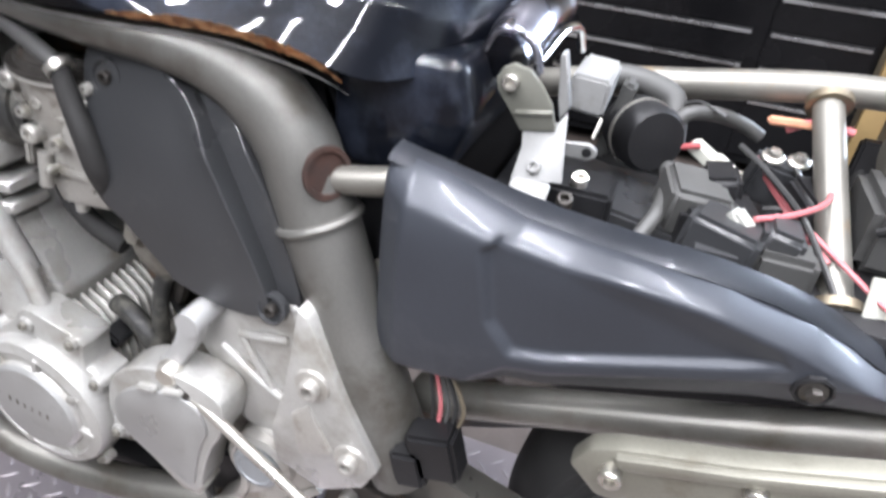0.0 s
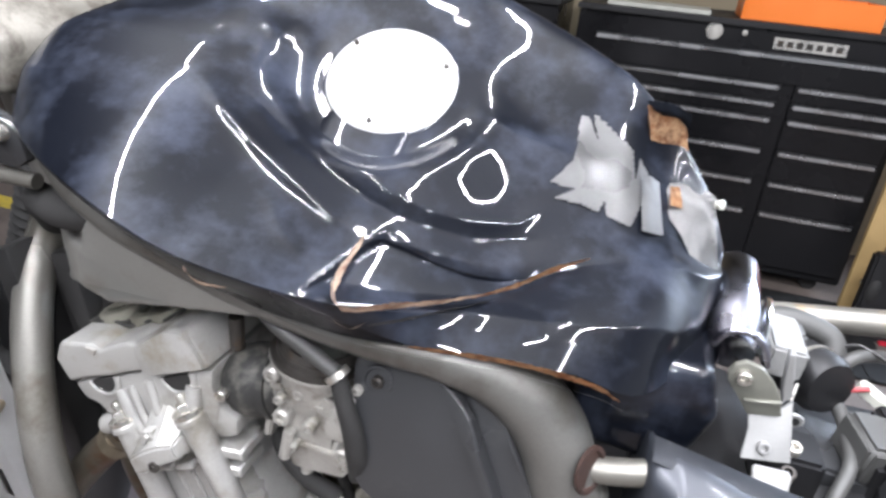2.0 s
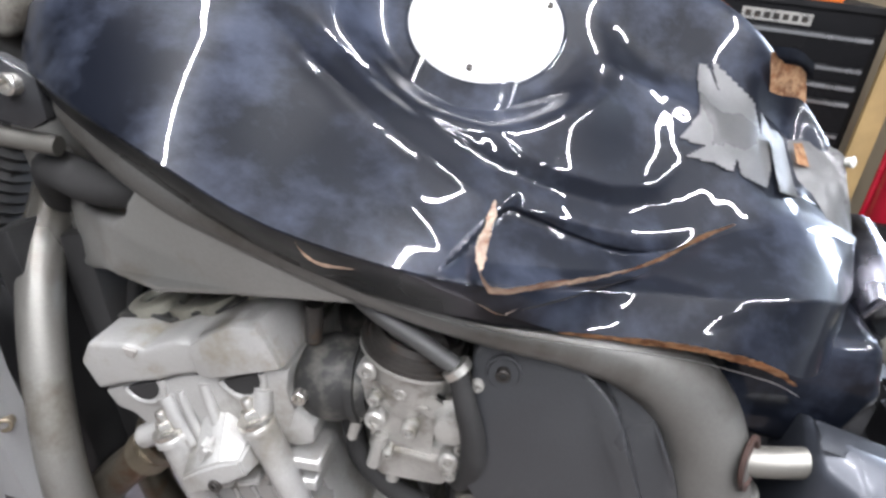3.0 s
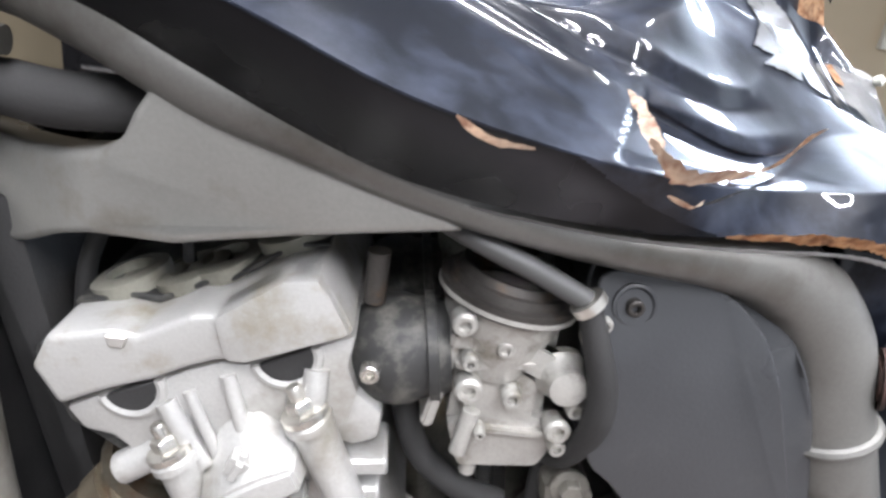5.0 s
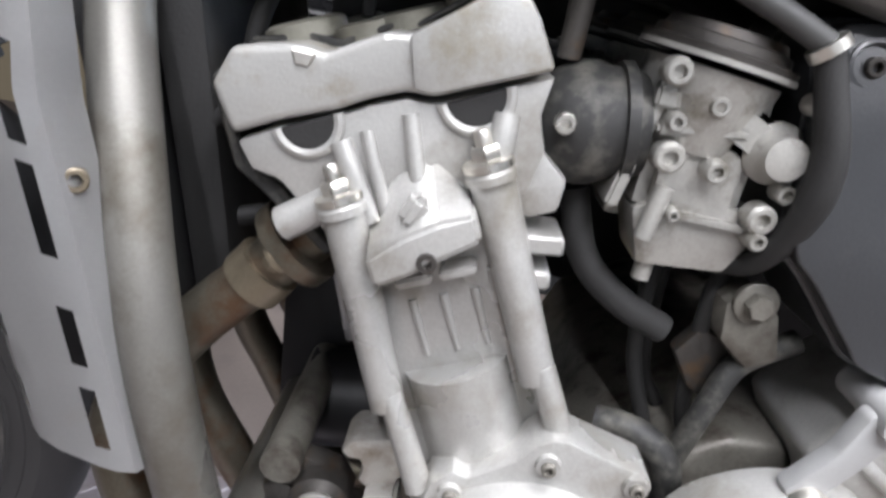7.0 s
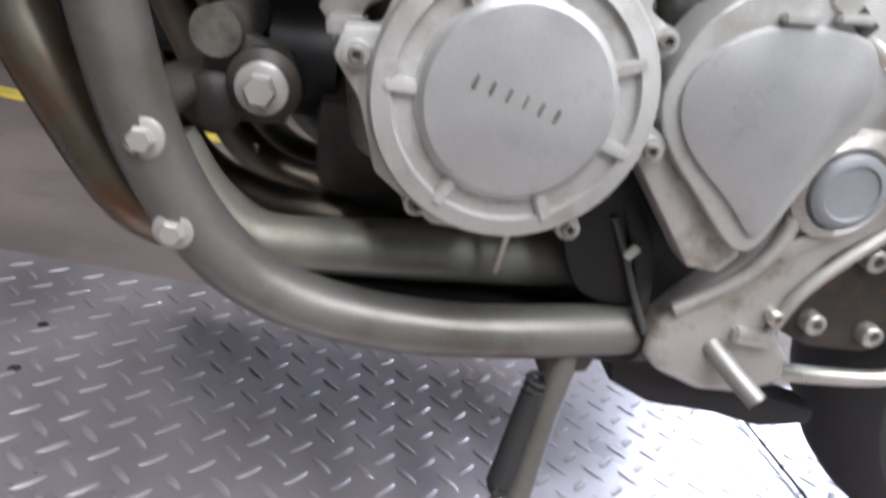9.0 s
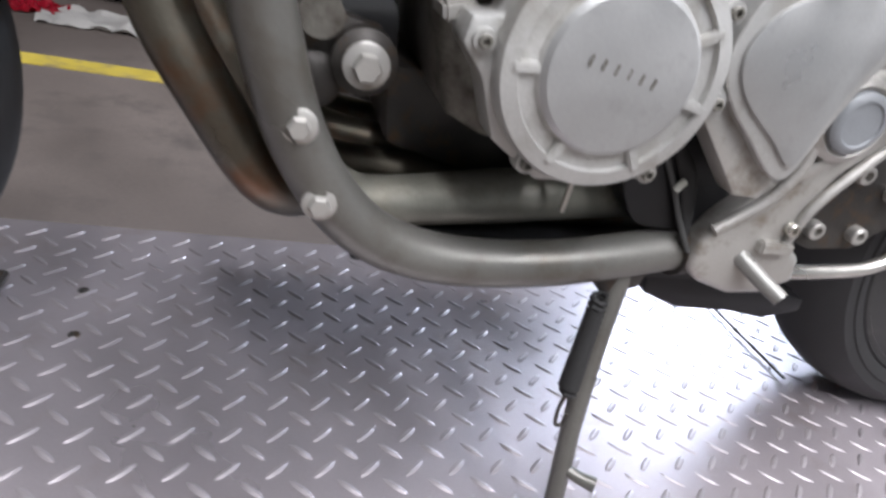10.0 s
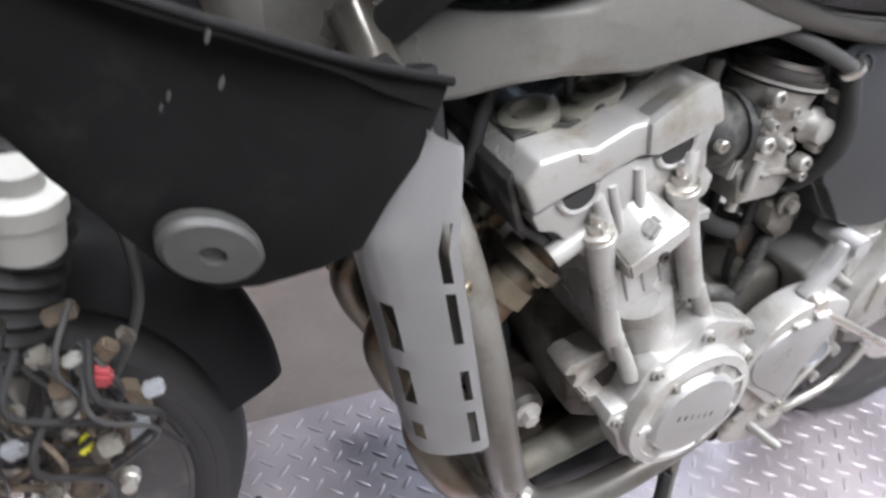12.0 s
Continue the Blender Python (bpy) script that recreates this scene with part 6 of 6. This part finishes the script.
def crease(h, w, *pts):
    line = [Vector(q) for q in pts]
    mid = (line[0] + line[-1]) / 2
    CREASES.append((h, w, line, mid, max((q - mid).length for q in line) + 4.5 * w))


crease(0.0080, 0.008, (-0.311, -0.107, 1.039), (-0.250, -0.130, 1.012), (-0.187, -0.152, 0.984), (-0.138, -0.168, 0.963), (-0.104, -0.174, 0.949))
crease(-0.0075, 0.010, (-0.285, -0.085, 1.043), (-0.215, -0.115, 1.012), (-0.150, -0.140, 0.983), (-0.098, -0.155, 0.962))
crease(0.0065, 0.010, (-0.193, -0.100, 1.010), (-0.151, -0.118, 0.992), (-0.104, -0.128, 0.975), (-0.065, -0.125, 0.962), (-0.027, -0.110, 0.953), (0.006, -0.090, 0.951), (0.026, -0.066, 0.961))
crease(-0.0075, 0.010, (-0.130, -0.150, 0.973), (-0.080, -0.148, 0.957), (-0.020, -0.128, 0.943), (0.03, -0.095, 0.941))
crease(0.0035, 0.008, (-0.189, -0.178, 0.970), (-0.159, -0.203, 0.952), (-0.138, -0.212, 0.942), (-0.118, -0.230, 0.928))
crease(0.0035, 0.006, (-0.100, -0.178, 0.942), (-0.070, -0.161, 0.938), (-0.004, -0.133, 0.928), (0.037, -0.109, 0.929))
crease(0.0050, 0.012, (-0.079, -0.025, 1.022), (-0.018, -0.029, 1.010), (0.031, -0.015, 0.991), (0.07, 0.0, 0.985))
crease(-0.0050, 0.014, (-0.060, 0.025, 1.045), (0.0, 0.02, 1.025), (0.045, 0.03, 1.020))
crease(0.0040, 0.010, (-0.040, 0.060, 1.083), (0.03, 0.062, 1.055), (0.08, 0.055, 1.040))
crease(-0.0020, 0.012, (-0.310, -0.04, 1.075), (-0.29, -0.07, 1.055), (-0.27, -0.05, 1.06))
crease(0.0025, 0.010, (-0.285, -0.02, 1.085), (-0.25, -0.045, 1.055), (-0.235, -0.02, 1.06))
crease(0.0060, 0.014, (0.122, -0.060, 0.938), (0.140, -0.106, 0.910), (0.152, -0.128, 0.885))
crease(-0.0050, 0.010, (0.150, -0.055, 0.930), (0.162, -0.080, 0.905), (0.168, -0.10, 0.885))
crease(0.0030, 0.012, (0.02, -0.150, 0.912), (0.05, -0.165, 0.905), (0.062, -0.180, 0.890))
crease(-0.0025, 0.012, (0.085, -0.11, 0.925), (0.10, -0.145, 0.905), (0.10, -0.17, 0.885))



BUMPS = [((-0.065, -0.070, 0.992), 0.055, 0.015), ((0.02, -0.05, 0.978), 0.035, 0.004), ((-0.33, -0.20, 1.0), 0.07, 0.004)]  # swellings left between the dents
BUMPS = [(Vector(c), r, h) for c, r, h in BUMPS]


def creased(p):
    """Height of the creases at a place on the shell."""
    total = sum(h * math.exp(-((p - c).length / r) ** 2) for c, r, h in BUMPS)
    for h, w, line, mid, reach in CREASES:
        if (p - mid).length_squared > reach * reach:
            continue
        near, run = 1.0, 0.0
        for k in range(len(line) - 1):
            a = line[k]
            d = line[k + 1] - a
            t = max(0.0, min(1.0, (p - a).dot(d) / d.length_squared))
            dist = (a + d * t - p).length
            if dist < near:
                near, run = dist, (k + t) / (len(line) - 1)
        if near < 4.5 * w:
            total += h * math.exp(-(math.sqrt(near * near + 2e-6)) / w) * min(1.0, 5 * min(run, 1 - run) + 0.15)
    return total


def along(xs, ys, x):
    """Smooth interpolation of a long line (cubic Hermite)."""
    i = min(max(int(np.searchsorted(xs, x)) - 1, 0), len(xs) - 2)
    d = [(ys[min(k + 1, len(xs) - 1)] - ys[max(k - 1, 0)]) / (xs[min(k + 1, len(xs) - 1)] - xs[max(k - 1, 0)]) for k in (i, i + 1)]
    h = xs[i + 1] - xs[i]
    t = (x - xs[i]) / h
    return ((2 * t ** 3 - 3 * t * t + 1) * ys[i] + (t ** 3 - 2 * t * t + t) * h * d[0] + (3 * t * t - 2 * t ** 3) * ys[i + 1] + (t ** 3 - t * t) * h * d[1])


CAP = Vector((-0.145, -0.024, 1.043))
CAP_N = Vector((0.10, -0.64, 0.76)).normalized()


def tank_point(x, v):
    """A place on the shell; v runs from the near seam (0) over the top to the far seam (6)."""
    ctrl = [Vector((x, along(TX, ly, x), along(TX, lz, x))) for ly, lz in LINES.values()]
    i = min(int(v), 5)
    t = v - i
    a, b, c, d = ctrl[max(i - 1, 0)], ctrl[i], ctrl[i + 1], ctrl[min(i + 2, 6)]
    p = 0.5 * (2 * b + (c - a) * t + (2 * a - 5 * b + 4 * c - d) * t * t + (3 * b - a - 3 * c + d) * t ** 3)
    q = b.lerp(c, t)
    p = p.lerp(q, (0.85, 0.85, 0.6, 0.3, 0.0, 0.0)[i])
    dent = (1.0 - 0.7 * max(0.0, min(1.0, (2.4 - v) * 2)) * max(0.0, min(1.0, (-0.10 - x) / 0.05))) * (1.0 - 0.8 * max(0.0, min(1.0, (-0.26 - x) / 0.05)))
    wob = dent * (0.0020 * noise.noise(p * 8.0) + 0.0010 * noise.noise(p * 22.0 + Vector((3, 1, 7))) + 0.00030 * noise.noise(p * 50.0)) + creased(p)
    out = Vector((0, p.y - 0.02, p.z - 0.93)).normalized()
    p = p + out * wob
    # pushed-in panel behind the split
    if 0.6 < v < 2.6:
        def ease(a):
            a = max(0.0, min(1.0, a))
            return a * a * (3 - 2 * a)
        fold = ease((x + 0.106 + 0.03 * (1.7 - v)) / 0.008) * (1 - ease((x - 0.0) / 0.07)) * ease((v - 1.0) / 0.12) * (1 - ease((v - 1.75) / 0.5))
        p = p - out * 0.020 * fold
    # flat seat round the filler
    off = p - CAP
    dist = (off - CAP_N * off.dot(CAP_N)).length
    k = max(0.0, min(1.0, (0.125 - dist) / 0.05))
    k = k * k * (3 - 2 * k)
    return p - CAP_N * (off.dot(CAP_N) + 0.0015) * k


NX = 230
ROWS_V = [4.2 * k / 150 for k in range(150)] + [4.2 + 1.8 * k / 24 for k in range(25)]
NV = len(ROWS_V) - 1
bm = bmesh.new()
grid = []
for i in range(NX + 1):
    x = TX[0] + (TX[-1] - TX[0]) * i / NX
    grid.append([bm.verts.new(tank_point(x, v)) for v in ROWS_V])
for i in range(NX):
    for k in range(NV):
        bm.faces.new((grid[i][k], grid[i][k + 1], grid[i + 1][k + 1], grid[i + 1][k]))
for i in range(NX):  # floor of the tank
    bm.faces.new((grid[i][0], grid[i + 1][0], grid[i + 1][NV], grid[i][NV]))
bm.faces.new([grid[0][k] for k in range(NV + 1)]), bm.faces.new([grid[NX][k] for k in range(NV, -1, -1)])
tank = part("fuel_tank", bm, M_TANK, bike, "dented glossy dark blue fuel tank with rust and torn tape", 50)
tank.data.materials.append(M_UNDER)
for face in tank.data.polygons[:NX * NV]:  # the skirt below the shoulder, uncoated and with darker mottling
    fx, fv = TX[0] + (TX[-1] - TX[0]) * (face.index // NV) / NX, ROWS_V[face.index % NV]
    if fv < 0.98 and fx + 0.10 * fv < -0.05:
        face.material_index = 1


def tank_normal(x, v):
    a, b = tank_point(x + 0.003, v) - tank_point(x - 0.003, v), tank_point(x, min(v + 0.02, 6)) - tank_point(x, max(v - 0.02, 0))
    n = b.cross(a)
    n.normalize()
    return n if n.dot(Vector((0, -0.5, 0.8))) > 0 or v > 4.5 else -n


def patch(inside, x0, x1, v0, v1, lift, nx=60, nv=50):
    """A thin skin lying on the shell where inside(x, v) holds."""
    bm = bmesh.new()
    verts = {}

    def vert(i, k):
        if (i, k) not in verts:
            x, v = x0 + (x1 - x0) * i / nx, v0 + (v1 - v0) * k / nv
            verts[i, k] = bm.verts.new(tank_point(x, v) + tank_normal(x, v) * lift)
        return verts[i, k]

    for i in range(nx):
        for k in range(nv):
            if inside(x0 + (x1 - x0) * (i + 0.5) / nx, v0 + (v1 - v0) * (k + 0.5) / nv):
                bm.faces.new((vert(i, k), vert(i, k + 1), vert(i + 1, k + 1), vert(i + 1, k)))
    bmesh.ops.solidify(bm, geom=bm.faces[:], thickness=0.0008)
    return bm


TAPE = [(0.029, 0.022), (0.036, 0.024), (0.051, 0.010), (0.040, 0.027), (0.083, 0.025), (0.091, 0.0), (0.091, 0.025), (0.101, 0.021), (0.101, -0.013), (0.095, -0.045), (0.072, -0.049),
        (0.068, -0.036), (0.064, -0.050), (0.047, -0.052), (0.024, -0.061), (0.040, -0.043), (0.017, -0.052), (0.032, -0.023), (0.032, -0.005)]


def within(poly, x, y):
    hit = False
    for (x0, y0), (x1, y1) in zip(poly, poly[1:] + poly[:1]):
        if (y0 > y) != (y1 > y) and x < x0 + (x1 - x0) * (y - y0) / (y1 - y0):
            hit = not hit
    return hit


def sheet(rows, steps=6, th=0.0008):
    """A loose curled sheet through rows of points, with a ragged outline left as the rows give it."""
    bm = bmesh.new()
    long = [spline(r, steps) for r in rows]
    cols = [spline([r[i] for r in long], steps) for i in range(len(long[0]))]
    g = [[bm.verts.new(p + Vector((0, 0, 0.0012 * noise.noise(p * 110)))) for p in c] for c in cols]
    for a, b in zip(g, g[1:]):
        for k in range(len(a) - 1):
            bm.faces.new((a[k], a[k + 1], b[k + 1], b[k]))
    bmesh.ops.solidify(bm, geom=bm.faces[:], thickness=th)
    return bm


part("torn_tape", patch(lambda x, v: within(TAPE, x - 0.006, tank_point(x, v).y), 0.014, 0.114, 2.2, 4.6, 0.0015, 70, 90), M_TAPE, tank, "torn grey repair tape")
part("torn_tape", sheet([[(0.119, 0.034, 0.972), (0.138, 0.038, 0.972), (0.157, 0.040, 0.974), (0.176, 0.022, 0.968)],
                         [(0.128, 0.010, 0.955), (0.143, 0.020, 0.962), (0.162, 0.018, 0.960), (0.177, 0.010, 0.955)],
                         [(0.150, -0.020, 0.938), (0.157, -0.008, 0.945), (0.170, -0.005, 0.943), (0.182, -0.006, 0.935)],
                         [(0.166, -0.038, 0.915), (0.173, -0.030, 0.920), (0.182, -0.025, 0.915), (0.190, -0.020, 0.905)],
                         [(0.178, -0.048, 0.885), (0.184, -0.045, 0.890), (0.190, -0.038, 0.885), (0.194, -0.030, 0.88)]]), M_TAPE, tank, "peeling grey repair tape")
part("tape_nub", lathe([(0, 0), (0.004, 0), (0.005, 0.006), (0, 0.009)], (0.176, 0.018, 0.964), (0.6, -0.6, 0.3), 12), M_WHITE, tank)
part("torn_tape", sheet([[(0.103, 0.006, 0.985), (0.112, 0.012, 0.982), (0.120, 0.018, 0.976)], [(0.107, -0.020, 0.966), (0.118, -0.012, 0.962), (0.126, -0.004, 0.958)],
                         [(0.112, -0.045, 0.948), (0.122, -0.038, 0.945), (0.132, -0.028, 0.941)]]), M_TAPE, tank)
part("rust_patch", sheet([[(0.094, 0.040, 1.043), (0.112, 0.050, 1.040), (0.132, 0.061, 1.031)], [(0.102, 0.043, 1.017), (0.120, 0.053, 1.015), (0.138, 0.061, 1.013)],
                          [(0.108, 0.045, 0.993), (0.125, 0.052, 0.990), (0.143, 0.058, 0.996)]], 6, 0.002), M_RUST, tank, "bare rusty corner")
part("curled_flap", sheet([[(0.092, 0.036, 1.048), (0.114, 0.044, 1.047), (0.136, 0.056, 1.037)], [(0.100, 0.040, 1.040), (0.120, 0.046, 1.037), (0.138, 0.056, 1.028)],
                           [(0.110, 0.047, 1.034), (0.125, 0.052, 1.031), (0.139, 0.058, 1.021)]], 5, 0.0015), M_TANK, tank)
part("rust_patch", sheet([[(0.131, 0.024, 0.972), (0.140, 0.028, 0.972)], [(0.134, 0.006, 0.960), (0.146, 0.010, 0.958)]], 5, 0.001), M_RUST, tank)


def ribbon(pts, width, lean, th=0.002, taper=(1.0, 1.0)):
    """A torn edge of bare metal along a line, standing proud."""
    bm = bmesh.new()
    line = spline(pts, 16)
    rows = []
    for i, p in enumerate(line):
        d = (line[min(i + 1, len(line) - 1)] - line[max(i - 1, 0)]).normalized()
        n = Vector(lean).normalized()
        up = (n - d * n.dot(d)).normalized()
        w = width * (0.45 + 0.5 * abs(noise.noise(p * 60)) + 0.7 * abs(noise.noise(p * 170))) * min(1, 3.5 * min(i, len(line) - 1 - i) / len(line) + 0.25) * (taper[0] + (taper[1] - taper[0]) * i / len(line))
        rows.append([bm.verts.new(p + up * w * s) for s in (-0.55, 0.0, 0.55)])
    for a, b in zip(rows, rows[1:]):
        for k in range(2):
            bm.faces.new((a[k], a[k + 1], b[k + 1], b[k]))
    bmesh.ops.solidify(bm, geom=bm.faces[:], thickness=th)
    return bm


M_BARE = mat("bare_filler", (0.50, 0.395, 0.31), 0.75, 0, 0.35, 150, 0.5, dirt=(0.20, 0.085, 0.05), dirt_at=0.58)
part("split_seam", ribbon([(-0.103, -0.172, 0.950), (-0.102, -0.195, 0.944), (-0.103, -0.216, 0.937), (-0.100, -0.234, 0.928)], 0.009, (0.75, -0.3, 0.3), 0.003, (0.6, 1.6)), M_BARE, tank, "torn edge showing brown filler")
part("split_seam", ribbon([(-0.105, -0.226, 0.933), (-0.097, -0.239, 0.924), (-0.086, -0.239, 0.919), (-0.06, -0.217, 0.917), (-0.03, -0.190, 0.914), (0.0, -0.163, 0.915)], 0.0130, (0, -0.68, 0.73), 0.003, (1.65, 0.6)), M_BARE, tank, "split seam showing brown filler")
part("split_seam", ribbon([(-0.01, -0.170, 0.912), (0.020, -0.142, 0.917), (0.045, -0.118, 0.926), (0.073, -0.094, 0.933)], 0.006, (0, -0.3, 1.0), 0.003), M_RUST, tank)
part("paint_flake", ribbon([(-0.097, -0.245, 0.911), (-0.083, -0.244, 0.906), (-0.074, -0.236, 0.908)], 0.006, (0.2, -0.7, 0.5), 0.0008), M_BARE, tank)
part("paint_flake", ribbon([(-0.072, -0.234, 0.906), (-0.05, -0.214, 0.906), (-0.02, -0.186, 0.907), (0.01, -0.158, 0.911)], 0.011, (0, -0.7, 0.6), 0.0008, (1.3, 0.5)), M_TAPE, tank)
part("split_seam", ribbon([(-0.206, -0.266, 0.940), (-0.199, -0.270, 0.936), (-0.188, -0.271, 0.932), (-0.170, -0.266, 0.930)], 0.006, (0, -0.5, 0.8), 0.003), M_BARE, tank)
part("seam_flange", ribbon([(-0.045, -0.216, 0.884), (0.0, -0.211, 0.886), (0.04, -0.204, 0.885), (0.075, -0.196, 0.879), (0.100, -0.187, 0.870), (0.119, -0.181, 0.858)], 0.011, (0, -0.55, 0.83), 0.003), M_RUST, tank, "rusty lower seam")
part("seam_flange", ribbon([(-0.22, -0.211, 0.886), (-0.12, -0.221, 0.879), (-0.045, -0.217, 0.877), (0.03, -0.208, 0.878), (0.075, -0.199, 0.871), (0.105, -0.187, 0.860), (0.124, -0.179, 0.849)], 0.009, (0, -0.8, 0.6), 0.002), M_GUARD, tank)
# rear of the tank below the seam
part("rear_sump", prism([(0.086, 0.868), (0.19, 0.875), (0.203, 0.83), (0.190, 0.788), (0.15, 0.769), (0.095, 0.772), (0.084, 0.80)], -0.135, 0.14, 0.018, 4), M_TANK, tank)
# filler cap
cap = part("filler_cap", lathe([(0.0, -0.006), (0.064, -0.006), (0.064, 0.0), (0.060, 0.005), (0.054, 0.0065), (0, 0.0075)], CAP, CAP_N, 64), M_CAP, tank, "polished white metal filler cap")
part("cap_ring", lathe([(0.064, -0.008), (0.069, -0.008), (0.068, -0.002), (0.064, 0.0)], CAP, CAP_N, 64), M_TANK, cap)
part("key_flap", block(tuple(CAP + CAP_N * 0.0070), (0.040, 0.010, 0.002), 0.0008, CAP_N.to_track_quat("Z", "Y").to_matrix().to_4x4()), M_CAPMARK, cap)
part("key_flap", block(tuple(CAP + CAP_N * 0.0066 + Vector((-0.004, 0.018, 0.016))), (0.026, 0.007, 0.002), 0.0008, CAP_N.to_track_quat("Z", "Y").to_matrix().to_4x4()), M_CAPMARK, cap)
for a in (20, 140, 260):
    q = axis_frame(CAP, CAP_N) @ Vector((0.054 * math.cos(radians(a)), 0.054 * math.sin(radians(a)), 0.0066))
    bolt(cap, tuple(q), tuple(CAP_N), 0.0028, "socket", M_DARKMETAL, "screw")

# ---------------------------------------------------------------- tread plate lugs
def lug_mesh():
    bm = bmesh.new()
    L, Wd, H = 0.0165, 0.0041, 0.0016
    prof = [(-1.0, 0.05), (-0.6, 0.8), (0.0, 1.0), (0.6, 0.8), (1.0, 0.05)]
    rows = []
    for t, k in prof:
        rows.append([bm.verts.new((L * t, -Wd * k, 0)), bm.verts.new((L * t, -Wd * k * 0.45, H * min(1, k * 1.3))),
                     bm.verts.new((L * t, Wd * k * 0.45, H * min(1, k * 1.3))), bm.verts.new((L * t, Wd * k, 0))])
    for a, b in zip(rows, rows[1:]):
        for k in range(3):
            bm.faces.new((a[k], b[k], b[k + 1], a[k + 1]))
    finish(bm, 60)
    me = bpy.data.meshes.new("lug")
    bm.to_mesh(me), bm.free()
    me.materials.append(M_LUG)
    return me


LUG = lug_mesh()
P = 0.0488
sites = []
for i in range(-20, 36):
    for j in range(-8, 10):
        for turn, dx, dy in ((-42, 0.0, 0.0), (44, P / 2, P / 2)):
            x, y = -0.438 + i * P + dx, -0.085 + j * P + dy
            if PX0 + 0.02 < x < PX1 - 0.02 and PY0 + 0.012 < y < PY1 - 0.012:
                sites.append((x, y, turn))
sites.sort(key=lambda s: (s[0] + 0.36) ** 2 + (s[1] + 0.08) ** 2)
for x, y, turn in sites[:300]:
    ob = new("lug", LUG)
    ob.parent = lift
    ob.matrix_local = pose(x, y, 0.0, 0, 0, turn)
base = [tuple(v.co) for v in LUG.vertices]
polys = [tuple(p.vertices) for p in LUG.polygons]
verts, faces = [], []
for x, y, turn in sites[300:]:
    m, n0 = pose(x, y, 0.0, 0, 0, turn), len(verts)
    verts += [tuple(m @ Vector(v)) for v in base]
    faces += [tuple(n0 + k for k in p) for p in polys]
me = bpy.data.meshes.new("tread_pattern")
me.from_pydata(verts, [], faces)
me.materials.append(M_LUG)
ob = new("tread_pattern", me)
ob.parent = lift
tagged(ob, kind="stuff")
for hx_, hy_ in ((-0.613, 0.142), (-0.602, 0.05), (-0.70, 0.06)):
    part("plate_hole", lathe([(0, 0.0012), (0.006, 0.0012), (0.007, 0.0002), (0.007, -0.004), (0, -0.004)], (hx_, hy_, 0), (0, 0, 1), 18), M_DARKMETAL, lift)
pad = tagged(empty("wheel_clamp", (-0.78, 0.13, 0)), "black steel wheel clamp foot bolted to the deck", "wheel clamp")
part("foot", block((0, 0, 0.012), (0.16, 0.05, 0.012), 0.003), M_DARKMETAL, pad)
bolt(pad, (0.06, 0, 0.018), (0, 0, 1), 0.007, "hex", M_STEEL)
rod = tagged(empty("thin_rod", (0.0, 0.0, 0.0)), "thin dark metal rod lying propped on the tread plate", "rod")
part("shaft", sweep([(0.400, 0.235, 0.006), (0.410, 0.0, 0.006)], 0.0025, 8, 1), M_DARKMETAL, rod)
